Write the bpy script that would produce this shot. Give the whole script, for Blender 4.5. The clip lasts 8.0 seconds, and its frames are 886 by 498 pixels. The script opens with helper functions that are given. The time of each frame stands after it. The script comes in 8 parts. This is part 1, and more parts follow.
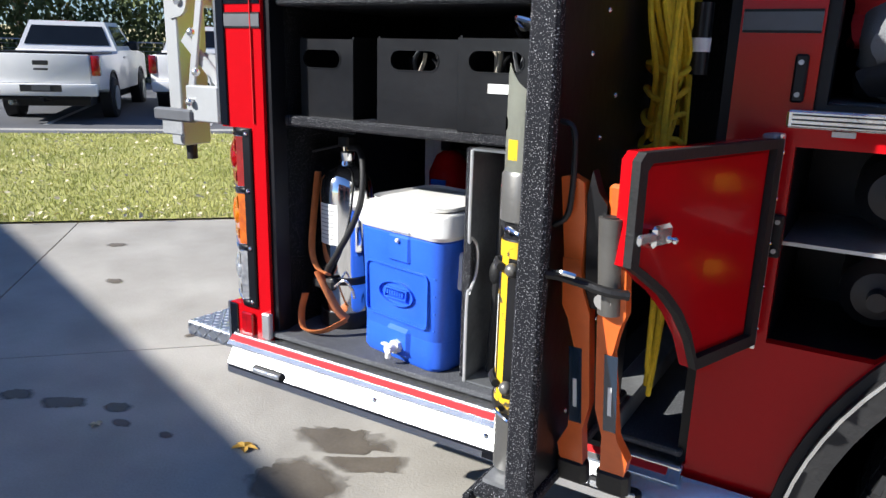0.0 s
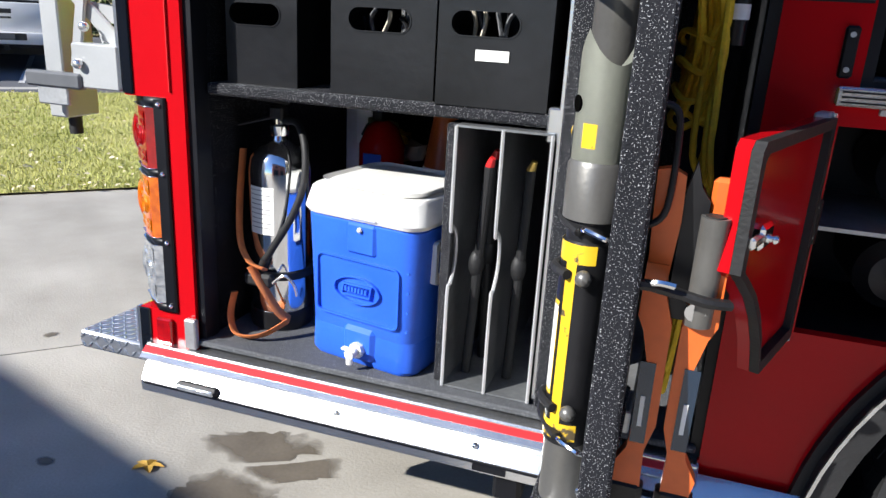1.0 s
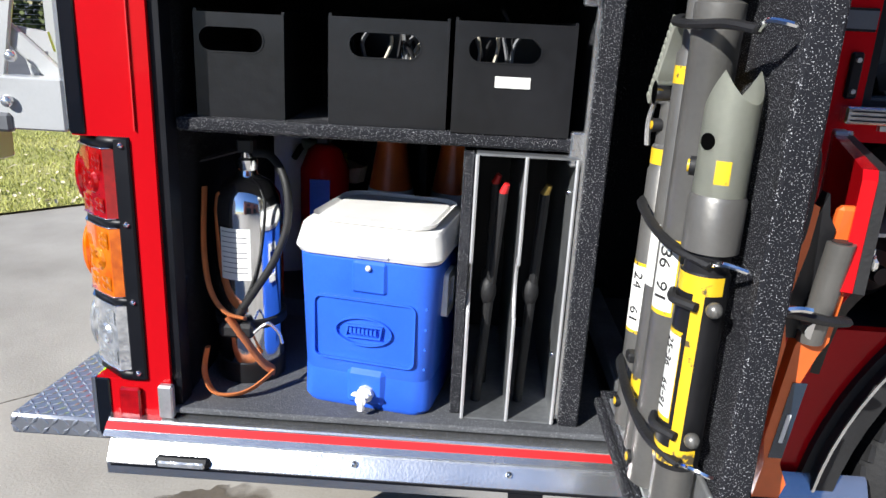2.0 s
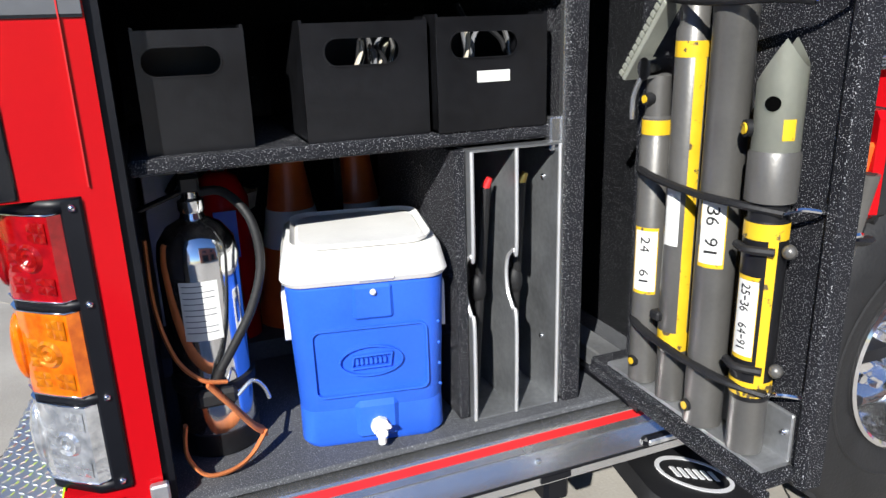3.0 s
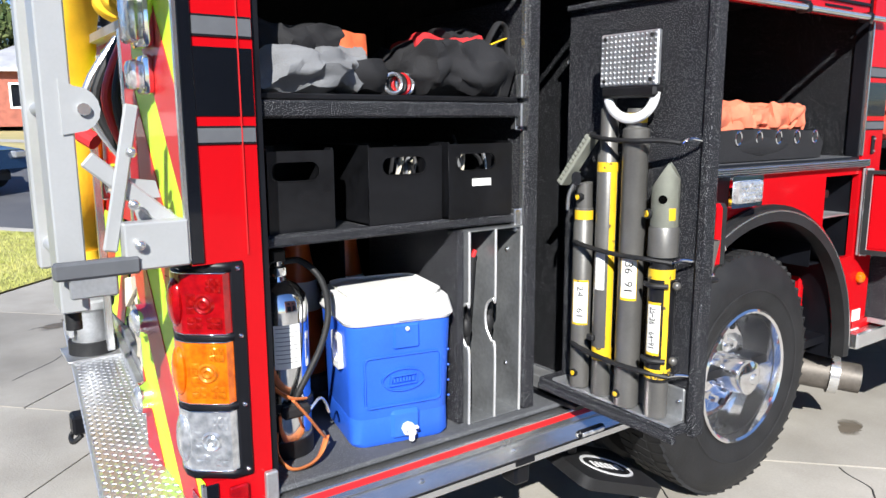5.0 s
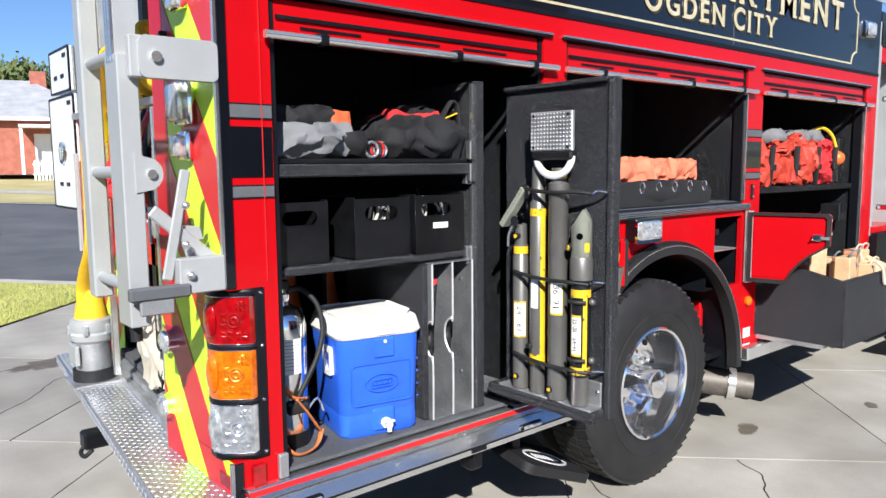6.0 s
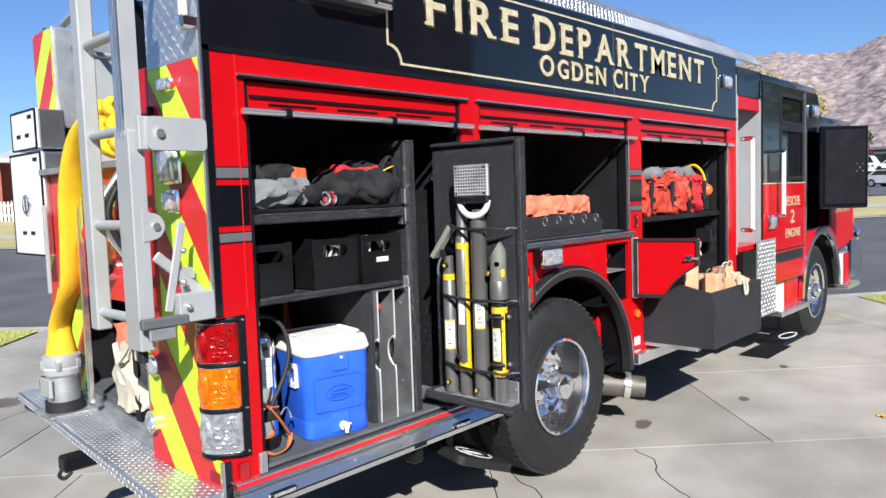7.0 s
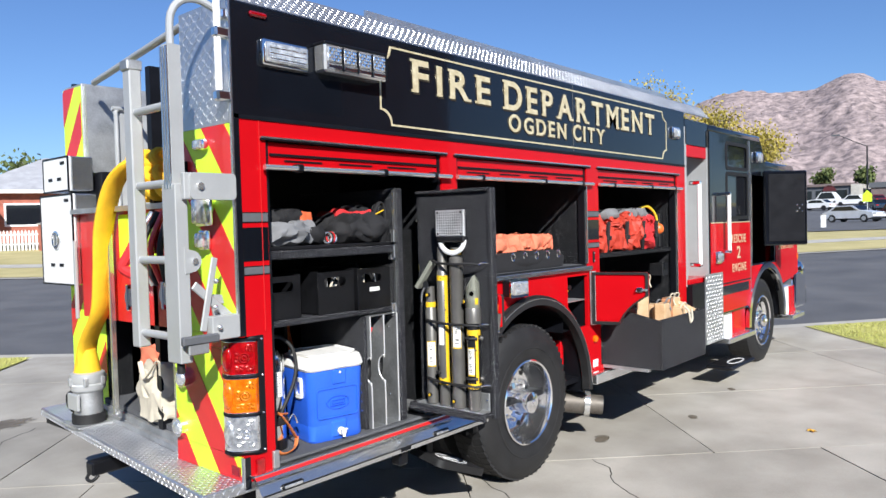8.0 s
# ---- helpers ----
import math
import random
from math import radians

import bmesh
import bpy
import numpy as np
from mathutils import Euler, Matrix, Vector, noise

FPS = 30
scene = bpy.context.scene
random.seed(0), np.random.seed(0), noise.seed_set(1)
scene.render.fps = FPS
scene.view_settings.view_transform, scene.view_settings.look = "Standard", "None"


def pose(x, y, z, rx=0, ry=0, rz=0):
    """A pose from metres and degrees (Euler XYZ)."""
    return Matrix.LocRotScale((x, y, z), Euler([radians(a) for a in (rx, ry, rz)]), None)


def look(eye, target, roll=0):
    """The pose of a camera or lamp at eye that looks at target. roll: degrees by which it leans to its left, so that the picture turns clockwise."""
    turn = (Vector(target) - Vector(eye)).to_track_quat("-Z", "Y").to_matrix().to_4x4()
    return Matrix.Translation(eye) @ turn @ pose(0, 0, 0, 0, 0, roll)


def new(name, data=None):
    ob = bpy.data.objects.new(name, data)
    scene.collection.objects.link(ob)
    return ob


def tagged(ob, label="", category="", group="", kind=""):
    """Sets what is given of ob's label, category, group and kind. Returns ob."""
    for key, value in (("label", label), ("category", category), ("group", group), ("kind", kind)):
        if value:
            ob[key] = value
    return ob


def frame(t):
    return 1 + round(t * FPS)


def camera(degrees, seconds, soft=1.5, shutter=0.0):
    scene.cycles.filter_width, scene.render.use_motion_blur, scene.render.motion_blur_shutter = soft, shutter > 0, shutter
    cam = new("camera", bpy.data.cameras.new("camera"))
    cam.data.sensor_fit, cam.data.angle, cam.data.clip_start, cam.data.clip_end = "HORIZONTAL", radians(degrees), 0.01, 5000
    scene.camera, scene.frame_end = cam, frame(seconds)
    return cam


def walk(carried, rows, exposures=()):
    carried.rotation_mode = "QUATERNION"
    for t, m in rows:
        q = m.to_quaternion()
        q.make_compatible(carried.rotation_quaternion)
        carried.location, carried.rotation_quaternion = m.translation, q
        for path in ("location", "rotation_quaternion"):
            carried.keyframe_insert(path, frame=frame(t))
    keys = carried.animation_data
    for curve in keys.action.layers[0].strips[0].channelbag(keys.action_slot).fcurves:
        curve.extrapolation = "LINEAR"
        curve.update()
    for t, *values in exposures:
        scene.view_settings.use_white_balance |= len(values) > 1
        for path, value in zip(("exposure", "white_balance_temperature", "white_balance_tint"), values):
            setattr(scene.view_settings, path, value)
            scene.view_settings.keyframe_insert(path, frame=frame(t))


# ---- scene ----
cam = camera(62.6, 8.0)
PATH = [
    (0, (1.755, -1.578, 1.519), (0.757, 0.076, 0.999), 1.6),
    (0.5, (1.537, -1.486, 1.53), (0.713, 0.239, 0.942), 1.7),
    (1, (1.341, -1.498, 1.514), (0.755, 0.314, 0.904), 3.2),
    (1.5, (1.055, -1.581, 1.544), (0.746, 0.301, 0.942), 1.7),
    (1.7, (0.969, -1.567, 1.553), (0.758, 0.329, 0.954), 2.4),
    (2.8, (0.392, -1.355, 1.552), (0.916, 0.479, 0.949), -0.4),
    (3, (0.245, -1.348, 1.553), (0.947, 0.426, 0.95), -1.8),
    (3.5, (0.017, -1.396, 1.585), (0.873, 0.332, 1.055), -2.4),
    (4, (-0.158, -1.56, 1.605), (0.791, 0.144, 1.161), -1.9),
    (4.5, (-0.297, -1.661, 1.635), (0.726, 0.011, 1.238), -1.1),
    (4.7, (-0.37, -1.695, 1.628), (0.7, -0.049, 1.248), -0.5),
    (5.8, (-0.862, -2.059, 1.651), (0.392, -0.521, 1.402), -0.8),
    (6, (-0.942, -2.176, 1.673), (0.338, -0.657, 1.445), -0.5),
    (6.5, (-1.148, -2.378, 1.695), (0.201, -0.914, 1.506), -0.9),
    (7, (-1.442, -2.551, 1.736), (0.018, -1.192, 1.587), -1.9),
    (7.5, (-1.685, -2.744, 1.75), (-0.177, -1.434, 1.656), -1.9),
    (8, (-1.949, -2.947, 1.785), (-0.435, -1.641, 1.721), -1.5),
]
walk(cam, [(t, look(eye, target, roll)) for t, eye, target, roll in PATH], [(0, 0.86), (1.5, 0.82), (3, 0.62), (3.5, 0.76), (4.5, 0.86), (6, 0.76), (8, 0.64)])


# ---- world and sun ----
SUN_AZ, SUN_EL = 39.0, 33.0          # degrees from -y towards -x, and height
sun_way = Vector((-math.sin(radians(SUN_AZ)) * math.cos(radians(SUN_EL)), -math.cos(radians(SUN_AZ)) * math.cos(radians(SUN_EL)), math.sin(radians(SUN_EL))))
world = bpy.data.worlds.new("world")
scene.world = world
world.use_nodes = True
sky = world.node_tree.nodes.new("ShaderNodeTexSky")
sky.sky_type, sky.sun_disc = "NISHITA", False
sky.sun_elevation, sky.sun_rotation = radians(SUN_EL), radians(180 + SUN_AZ)
sky.air_density, sky.dust_density, sky.ozone_density = 1.0, 0.2, 1.5
tint = world.node_tree.nodes.new("ShaderNodeMix")
tint.data_type, tint.blend_type = "RGBA", "MULTIPLY"
tint.inputs[0].default_value, tint.inputs[7].default_value = 1.0, (0.70, 0.94, 1.36, 1)
world.node_tree.links.new(sky.outputs[0], tint.inputs[6])
world.node_tree.links.new(tint.outputs[2], world.node_tree.nodes["Background"].inputs[0])
world.node_tree.nodes["Background"].inputs[1].default_value = 0.060
lamp = bpy.data.lights.new("sun", "SUN")
lamp.energy, lamp.angle, lamp.color = 5.0, radians(0.5), (1.0, 0.985, 0.945)
new("sun", lamp).matrix_world = look(sun_way * 50, (0, 0, 0))


# ---- materials ----
def mat(name, col, rough=0.5, metal=0.0, coat=0.0, var=0.12, grain=8.0, bump=0.0, bgrain=60.0, col2=None, spec=0.5):
    """Principled surface with variation at two scales, optional second colour in patches, relief and dirt."""
    m = bpy.data.materials.new(name)
    m.use_nodes = True
    nt = m.node_tree
    p = nt.nodes["Principled BSDF"]
    tc = nt.nodes.new("ShaderNodeTexCoord")
    n1 = nt.nodes.new("ShaderNodeTexNoise")
    n1.inputs["Scale"].default_value, n1.inputs["Detail"].default_value = grain, 6
    n2 = nt.nodes.new("ShaderNodeTexNoise")
    n2.inputs["Scale"].default_value, n2.inputs["Detail"].default_value = bgrain, 4
    nt.links.new(tc.outputs["Object"], n1.inputs["Vector"])
    nt.links.new(tc.outputs["Object"], n2.inputs["Vector"])
    add = nt.nodes.new("ShaderNodeMath")
    add.operation = "MULTIPLY_ADD"
    add.inputs[1].default_value = 0.35
    nt.links.new(n2.outputs[0], add.inputs[0])
    nt.links.new(n1.outputs[0], add.inputs[2])
    r = nt.nodes.new("ShaderNodeValToRGB")
    r.color_ramp.elements[0].position, r.color_ramp.elements[1].position = 0.42, 0.92
    c2 = col2 if col2 else tuple(min(1, c * (1 + var)) for c in col)
    c1 = col if col2 else tuple(c * (1 - var) for c in col)
    r.color_ramp.elements[0].color, r.color_ramp.elements[1].color = (*c1, 1), (*c2, 1)
    nt.links.new(add.outputs[0], r.inputs[0])
    nt.links.new(r.outputs[0], p.inputs["Base Color"])
    mr = nt.nodes.new("ShaderNodeMapRange")
    mr.inputs[3].default_value, mr.inputs[4].default_value = max(0.02, rough * 0.8), min(1, rough * 1.25)
    nt.links.new(n1.outputs[0], mr.inputs[0])
    nt.links.new(mr.outputs[0], p.inputs["Roughness"])
    p.inputs["Metallic"].default_value = metal
    p.inputs["Coat Weight"].default_value, p.inputs["Coat Roughness"].default_value = coat, 0.04
    p.inputs["Specular IOR Level"].default_value = spec
    if bump:
        b = nt.nodes.new("ShaderNodeBump")
        b.inputs["Strength"].default_value, b.inputs["Distance"].default_value = bump, 0.004
        nt.links.new(n2.outputs[0], b.inputs["Height"])
        nt.links.new(b.outputs[0], p.inputs["Normal"])
    return m


def speckled(name, base, dot, share=0.615, scale=235.0, rough=0.55):
    """Sprayed black liner: rough relief with pale specks."""
    m = mat(name, base, rough, 0, 0, 0.25, 5, 0.6, scale * 0.8, spec=0.14)
    nt = m.node_tree
    p = nt.nodes["Principled BSDF"]
    tc = [n for n in nt.nodes if n.bl_idname == "ShaderNodeTexCoord"][0]
    v = nt.nodes.new("ShaderNodeTexNoise")
    v.inputs["Scale"].default_value, v.inputs["Detail"].default_value = scale, 2
    nt.links.new(tc.outputs["Object"], v.inputs["Vector"])
    r = nt.nodes.new("ShaderNodeValToRGB")
    r.color_ramp.elements[0].position, r.color_ramp.elements[1].position = share, share + 0.05
    nt.links.new(v.outputs[0], r.inputs[0])
    mx = nt.nodes.new("ShaderNodeMix")
    mx.data_type = "RGBA"
    old = p.inputs["Base Color"].links[0].from_socket
    nt.links.new(r.outputs[0], mx.inputs[0])
    nt.links.new(old, mx.inputs[6])
    mx.inputs[7].default_value = (*dot, 1)
    nt.links.new(mx.outputs[2], p.inputs["Base Color"])
    return m


RED = mat("red_paint", (0.46, 0.004, 0.008), 0.22, 0, 0.2, 0.05, 3, spec=0.10)
BLACK = mat("black_paint", (0.005, 0.006, 0.009), 0.15, 0, 0.65, 0.2, 3, spec=0.25)
TRIM = mat("black_trim", (0.005, 0.0055, 0.008), 0.42, 0, 0.0, 0.2, 10, spec=0.3)
GREYTAPE = mat("grey_tape", (0.10, 0.105, 0.115), 0.5, 0, 0, 0.1, 20)
LIME = mat("lime_reflective_film", (0.60, 0.92, 0.045), 0.4, 0, 0.1, 0.05, 6)
REDFILM = mat("red_reflective_film", (0.58, 0.018, 0.02), 0.35, 0, 0.3, 0.06, 6)
ALU = mat("brushed_aluminium", (0.74, 0.75, 0.76), 0.24, 0.94, 0, 0.08, 6, 0.12, 160)
RAILALU = mat("satin_aluminium", (0.78, 0.78, 0.78), 0.36, 0.6, 0, 0.08, 6, 0.10, 120)
ALUDULL = mat("worn_aluminium", (0.50, 0.51, 0.52), 0.5, 0.85, 0, 0.25, 7, 0.15, 90)
TREAD = mat("tread_plate", (0.66, 0.67, 0.69), 0.30, 0.86, 0, 0.12, 5, 0.1, 120)
POLISHED = mat("polished_rim", (0.92, 0.92, 0.93), 0.09, 0.98, 0, 0.04, 5)
CHROME = mat("chrome", (0.90, 0.91, 0.92), 0.10, 1, 0, 0.03, 5)
SILVER = mat("silver_paint", (0.43, 0.44, 0.445), 0.42, 0.3, 0.0, 0.06, 6, 0.06, 120)
LINER = speckled("speckled_liner", (0.013, 0.0135, 0.017), (0.44, 0.445, 0.46), 0.614, 400, 0.62)
LINERDARK = speckled("speckled_liner_fine", (0.006, 0.0065, 0.008), (0.30, 0.305, 0.32), 0.64, 430, 0.65)
MAT = speckled("floor_mat", (0.085, 0.088, 0.095), (0.25, 0.255, 0.27), 0.6, 330, 0.8)
ALUSHEET = mat("scuffed_sheet_aluminium", (0.27, 0.28, 0.29), 0.32, 0.62, 0, 0.35, 6, 0.12, 70)
RUBBER = mat("rubber", (0.009, 0.009, 0.010), 0.6, 0, 0, 0.3, 12, 0.25, 150)
TYRE = mat("tyre_rubber", (0.011, 0.011, 0.012), 0.65, 0, 0, 0.35, 9, 0.35, 90)
BINP = mat("black_plastic", (0.007, 0.0072, 0.0085), 0.30, 0, 0, 0.5, 5, 0.15, 40)
BLUE = mat("blue_plastic", (0.026, 0.125, 0.68), 0.38, 0, 0, 0.12, 7, 0.08, 130)
WHITEP = mat("white_plastic", (0.80, 0.79, 0.76), 0.42, 0, 0, 0.05, 9, 0.06, 110)
WHITE = mat("white_paint", (0.80, 0.80, 0.80), 0.3, 0, 0.4, 0.03, 4)
LABEL = mat("paper_label", (0.78, 0.78, 0.74), 0.6, 0, 0, 0.06, 40)
# Near-black without gloss: the shade inside a hole, put into a disc's colour.
VOID = mat("dark_bore", (0.002, 0.002, 0.002), 0.9, 0, 0, 0.1, 30, spec=0.0)
INK = mat("ink", (0.02, 0.02, 0.02), 0.6, 0, 0, 0.1, 30)
STRUT = mat("grey_anodised", (0.165, 0.160, 0.150), 0.38, 0.5, 0, 0.12, 10, 0.08, 120)
STRUTLITE = mat("olive_grey_cast", (0.40, 0.41, 0.345), 0.45, 0.3, 0, 0.1, 12, 0.12, 90)
STRUTBLACK = mat("dark_anodised", (0.016, 0.016, 0.018), 0.4, 0.3, 0, 0.3, 10)
YTAPE = mat("yellow_tape", (0.74, 0.47, 0.02), 0.4, 0, 0.1, 0.08, 25, 0.05, 60)
YHOSE = mat("yellow_hose", (0.80, 0.47, 0.015), 0.75, 0, 0, 0.12, 14, 0.4, 220)
YROPE = mat("yellow_rope", (0.72, 0.50, 0.02), 0.7, 0, 0, 0.2, 60, 0.6, 260)
REDFAB = mat("red_fabric", (0.55, 0.02, 0.025), 0.8, 0, 0, 0.2, 12, 0.5, 240)
ORANGE = mat("orange_fabric", (0.72, 0.135, 0.045), 0.75, 0, 0, 0.16, 14, 0.5, 240)
ORANGEP = mat("orange_paint", (0.75, 0.14, 0.025), 0.4, 0, 0.1, 0.1, 14)
WEBBING = mat("orange_webbing", (0.66, 0.20, 0.06), 0.75, 0, 0, 0.2, 30, 0.5, 300)
BLACKFAB = mat("black_fabric", (0.010, 0.010, 0.012), 0.85, 0, 0, 0.3, 12, 0.5, 240)
GREYFAB = mat("grey_fabric", (0.17, 0.175, 0.185), 0.85, 0, 0, 0.14, 12, 0.5, 260)
CANVAS = mat("cream_canvas", (0.54, 0.49, 0.39), 0.85, 0, 0, 0.14, 10, 0.5, 200)
WOOD = mat("pale_wood", (0.50, 0.31, 0.16), 0.65, 0, 0, 0.2, 16, 0.2, 70, (0.62, 0.44, 0.27))
WOODRED = mat("reddish_wood", (0.42, 0.18, 0.08), 0.65, 0, 0, 0.2, 16, 0.2, 70)
GOLD = mat("gold_leaf", (0.62, 0.50, 0.27), 0.36, 0.4, 0.2, 0.15, 22, 0.1, 90, (0.90, 0.80, 0.55))
nt = YTAPE.node_tree
yp = nt.nodes["Principled BSDF"]
scuff = nt.nodes.new("ShaderNodeTexNoise")
scuff.inputs["Scale"].default_value, scuff.inputs["Detail"].default_value = 38, 5
nt.links.new([n for n in nt.nodes if n.bl_idname == "ShaderNodeTexCoord"][0].outputs["Object"], scuff.inputs["Vector"])
worn = nt.nodes.new("ShaderNodeMapRange")
worn.inputs[1].default_value, worn.inputs[2].default_value = 0.62, 0.66
nt.links.new(scuff.outputs[0], worn.inputs[0])
ymix = nt.nodes.new("ShaderNodeMix")
ymix.data_type = "RGBA"
nt.links.new(worn.outputs[0], ymix.inputs[0])
nt.links.new(yp.inputs["Base Color"].links[0].from_socket, ymix.inputs[6])
ymix.inputs[7].default_value = (0.10, 0.075, 0.04, 1)
nt.links.new(ymix.outputs[2], yp.inputs["Base Color"])
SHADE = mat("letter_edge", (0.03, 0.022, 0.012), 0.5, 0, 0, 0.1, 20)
LENSRED = mat("red_lens", (0.20, 0.001, 0.002), 0.08, 0, 1.0, 0.15, 30, 0.12, 60, (0.40, 0.003, 0.005))
REFRED = mat("red_reflector", (0.22, 0.001, 0.002), 0.09, 0.35, 0.5, 0.2, 60, 0.5, 90, (0.48, 0.008, 0.006))
REFAMB = mat("amber_reflector", (0.55, 0.11, 0.002), 0.09, 0.35, 0.8, 0.2, 60, 0.6, 90, (0.85, 0.28, 0.008))
LENSAMB = mat("amber_lens", (0.55, 0.085, 0.001), 0.08, 0, 1.0, 0.15, 30, 0.12, 60, (0.85, 0.19, 0.003))
LENSCLR = mat("clear_lens", (0.40, 0.42, 0.44), 0.16, 0.7, 0.5, 0.3, 38, 0.5, 70, (0.95, 0.96, 0.97))
GLASS = mat("tinted_glass", (0.008, 0.009, 0.012), 0.04, 0, 0.3, 0.2, 3)
EXHAUST = mat("exhaust_steel", (0.13, 0.115, 0.10), 0.55, 0.5, 0, 0.35, 9, 0.2, 60)
BRASS = mat("brass", (0.72, 0.50, 0.14), 0.3, 0.9, 0, 0.15, 12)
STEEL = mat("polished_steel", (0.80, 0.80, 0.79), 0.2, 0.85, 0, 0.06, 5)
WETSTAIN = mat("damp_stain", (0.105, 0.085, 0.062), 0.6, 0, 0, 0.2, 5, 0.2, 70, (0.19, 0.16, 0.125))
CONCRETE = mat("concrete", (0.345, 0.318, 0.275), 0.85, 0, 0, 0.2, 2.1, 0.4, 90, (0.49, 0.46, 0.41))
nt = WETSTAIN.node_tree
gen = [n for n in nt.nodes if n.bl_idname == "ShaderNodeTexCoord"][0]
ctr = nt.nodes.new("ShaderNodeVectorMath")
ctr.operation = "MULTIPLY_ADD"
ctr.inputs[1].default_value, ctr.inputs[2].default_value = (2, 2, 0), (-1, -1, 0)
nt.links.new(gen.outputs["Generated"], ctr.inputs[0])
far_ = nt.nodes.new("ShaderNodeVectorMath")
far_.operation = "LENGTH"
nt.links.new(ctr.outputs[0], far_.inputs[0])
ns = nt.nodes.new("ShaderNodeTexNoise")
ns.inputs["Scale"].default_value, ns.inputs["Detail"].default_value = 9, 6
nt.links.new(gen.outputs["Object"], ns.inputs["Vector"])
ad_ = nt.nodes.new("ShaderNodeMath")
ad_.operation, ad_.inputs[1].default_value = "MULTIPLY_ADD", 1.1
nt.links.new(ns.outputs[0], ad_.inputs[0])
nt.links.new(far_.outputs["Value"], ad_.inputs[2])
al = nt.nodes.new("ShaderNodeMapRange")
al.inputs[1].default_value, al.inputs[2].default_value, al.inputs[3].default_value, al.inputs[4].default_value = 1.05, 1.42, 0.85, 0.0
nt.links.new(ad_.outputs[0], al.inputs[0])
nt.links.new(al.outputs[0], nt.nodes["Principled BSDF"].inputs["Alpha"])
nt = CONCRETE.node_tree
cp = nt.nodes["Principled BSDF"]
oi = nt.nodes.new("ShaderNodeObjectInfo")
wide = nt.nodes.new("ShaderNodeTexNoise")
wide.inputs["Scale"].default_value, wide.inputs["Detail"].default_value, wide.inputs["Roughness"].default_value = 0.55, 7, 0.65
nt.links.new([n for n in nt.nodes if n.bl_idname == "ShaderNodeTexCoord"][0].outputs["Object"], wide.inputs["Vector"])
tone = nt.nodes.new("ShaderNodeMath")
tone.operation, tone.inputs[1].default_value = "MULTIPLY_ADD", 0.44
nt.links.new(oi.outputs["Random"], tone.inputs[0])
nt.links.new(wide.outputs[0], tone.inputs[2])
span = nt.nodes.new("ShaderNodeMapRange")
span.inputs[1].default_value, span.inputs[2].default_value, span.inputs[3].default_value, span.inputs[4].default_value = 0.35, 0.95, 0.56, 0.95
nt.links.new(tone.outputs[0], span.inputs[0])
mul = nt.nodes.new("ShaderNodeVectorMath")
mul.operation = "SCALE"
nt.links.new(cp.inputs["Base Color"].links[0].from_socket, mul.inputs[0])
nt.links.new(span.outputs[0], mul.inputs["Scale"])
nt.links.new(mul.outputs[0], cp.inputs["Base Color"])
ASPHALT = mat("asphalt", (0.070, 0.072, 0.080), 0.85, 0, 0, 0.3, 0.8, 0.5, 120, (0.125, 0.127, 0.135))
KERBC = mat("kerb_concrete", (0.42, 0.40, 0.36), 0.85, 0, 0, 0.18, 2.0, 0.3, 60)
GRASSY = mat("lawn_soil", (0.25, 0.26, 0.06), 0.95, 0, 0, 0.3, 1.2, 0.8, 60, (0.50, 0.46, 0.18))
DRYGRASS = mat("dry_lawn", (0.36, 0.31, 0.13), 0.95, 0, 0, 0.3, 0.8, 0.6, 40, (0.52, 0.45, 0.22))
BLADE = mat("grass_blade", (0.27, 0.31, 0.06), 0.7, 0, 0, 0.3, 1.0, 0, 30, (0.52, 0.50, 0.17))
LEAFY = mat("yellow_leaf", (0.62, 0.36, 0.05), 0.6, 0, 0, 0.2, 40)
LEAFPALE = mat("fallen_leaf", (0.66, 0.58, 0.40), 0.7, 0, 0, 0.2, 40)
FOLIAGE = mat("green_foliage", (0.05, 0.085, 0.025), 0.7, 0, 0, 0.3, 0.7, 0, 20, (0.13, 0.15, 0.04))
FOLIAGEY = mat("autumn_foliage", (0.22, 0.20, 0.03), 0.7, 0, 0, 0.3, 0.6, 0, 20, (0.44, 0.33, 0.06))
BARK = mat("bark", (0.14, 0.105, 0.075), 0.9, 0, 0, 0.3, 8, 0.6, 40)
BRICKW = mat("brick_wall", (0.34, 0.11, 0.075), 0.85, 0, 0, 0.3, 3, 0.3, 40)
ROOFG = mat("grey_shingle", (0.33, 0.335, 0.36), 0.85, 0, 0, 0.2, 2, 0.4, 30)
ROOFB = mat("brown_shingle", (0.15, 0.115, 0.11), 0.85, 0, 0, 0.25, 2, 0.4, 30)
SIDING = mat("pale_siding", (0.62, 0.60, 0.56), 0.7, 0, 0, 0.06, 2)
# Rock tones in patches; distance haze is put into the paler, pinkish colour.
ROCK = mat("hazed_mountain_rock", (0.085, 0.072, 0.078), 0.95, 0, 0, 0.3, 0.09, 0.0, 0.4, (0.46, 0.37, 0.36), spec=0.1)
VEST = mat("red_orange_nylon", (0.46, 0.042, 0.022), 0.6, 0, 0, 0.22, 14, 0.5, 200)
SALMON = mat("faded_orange_nylon", (0.74, 0.20, 0.11), 0.7, 0, 0, 0.2, 12, 0.5, 200)
CARGLASS = mat("dark_car_glass", (0.010, 0.013, 0.018), 0.06, 0, 0, 0.2, 3, spec=0.25)
NAVY = mat("navy_car_paint", (0.012, 0.03, 0.06), 0.2, 0.2, 0.9, 0.1, 2)
SILVERCAR = mat("silver_car_paint", (0.68, 0.69, 0.71), 0.3, 0.2, 0.8, 0.06, 2)
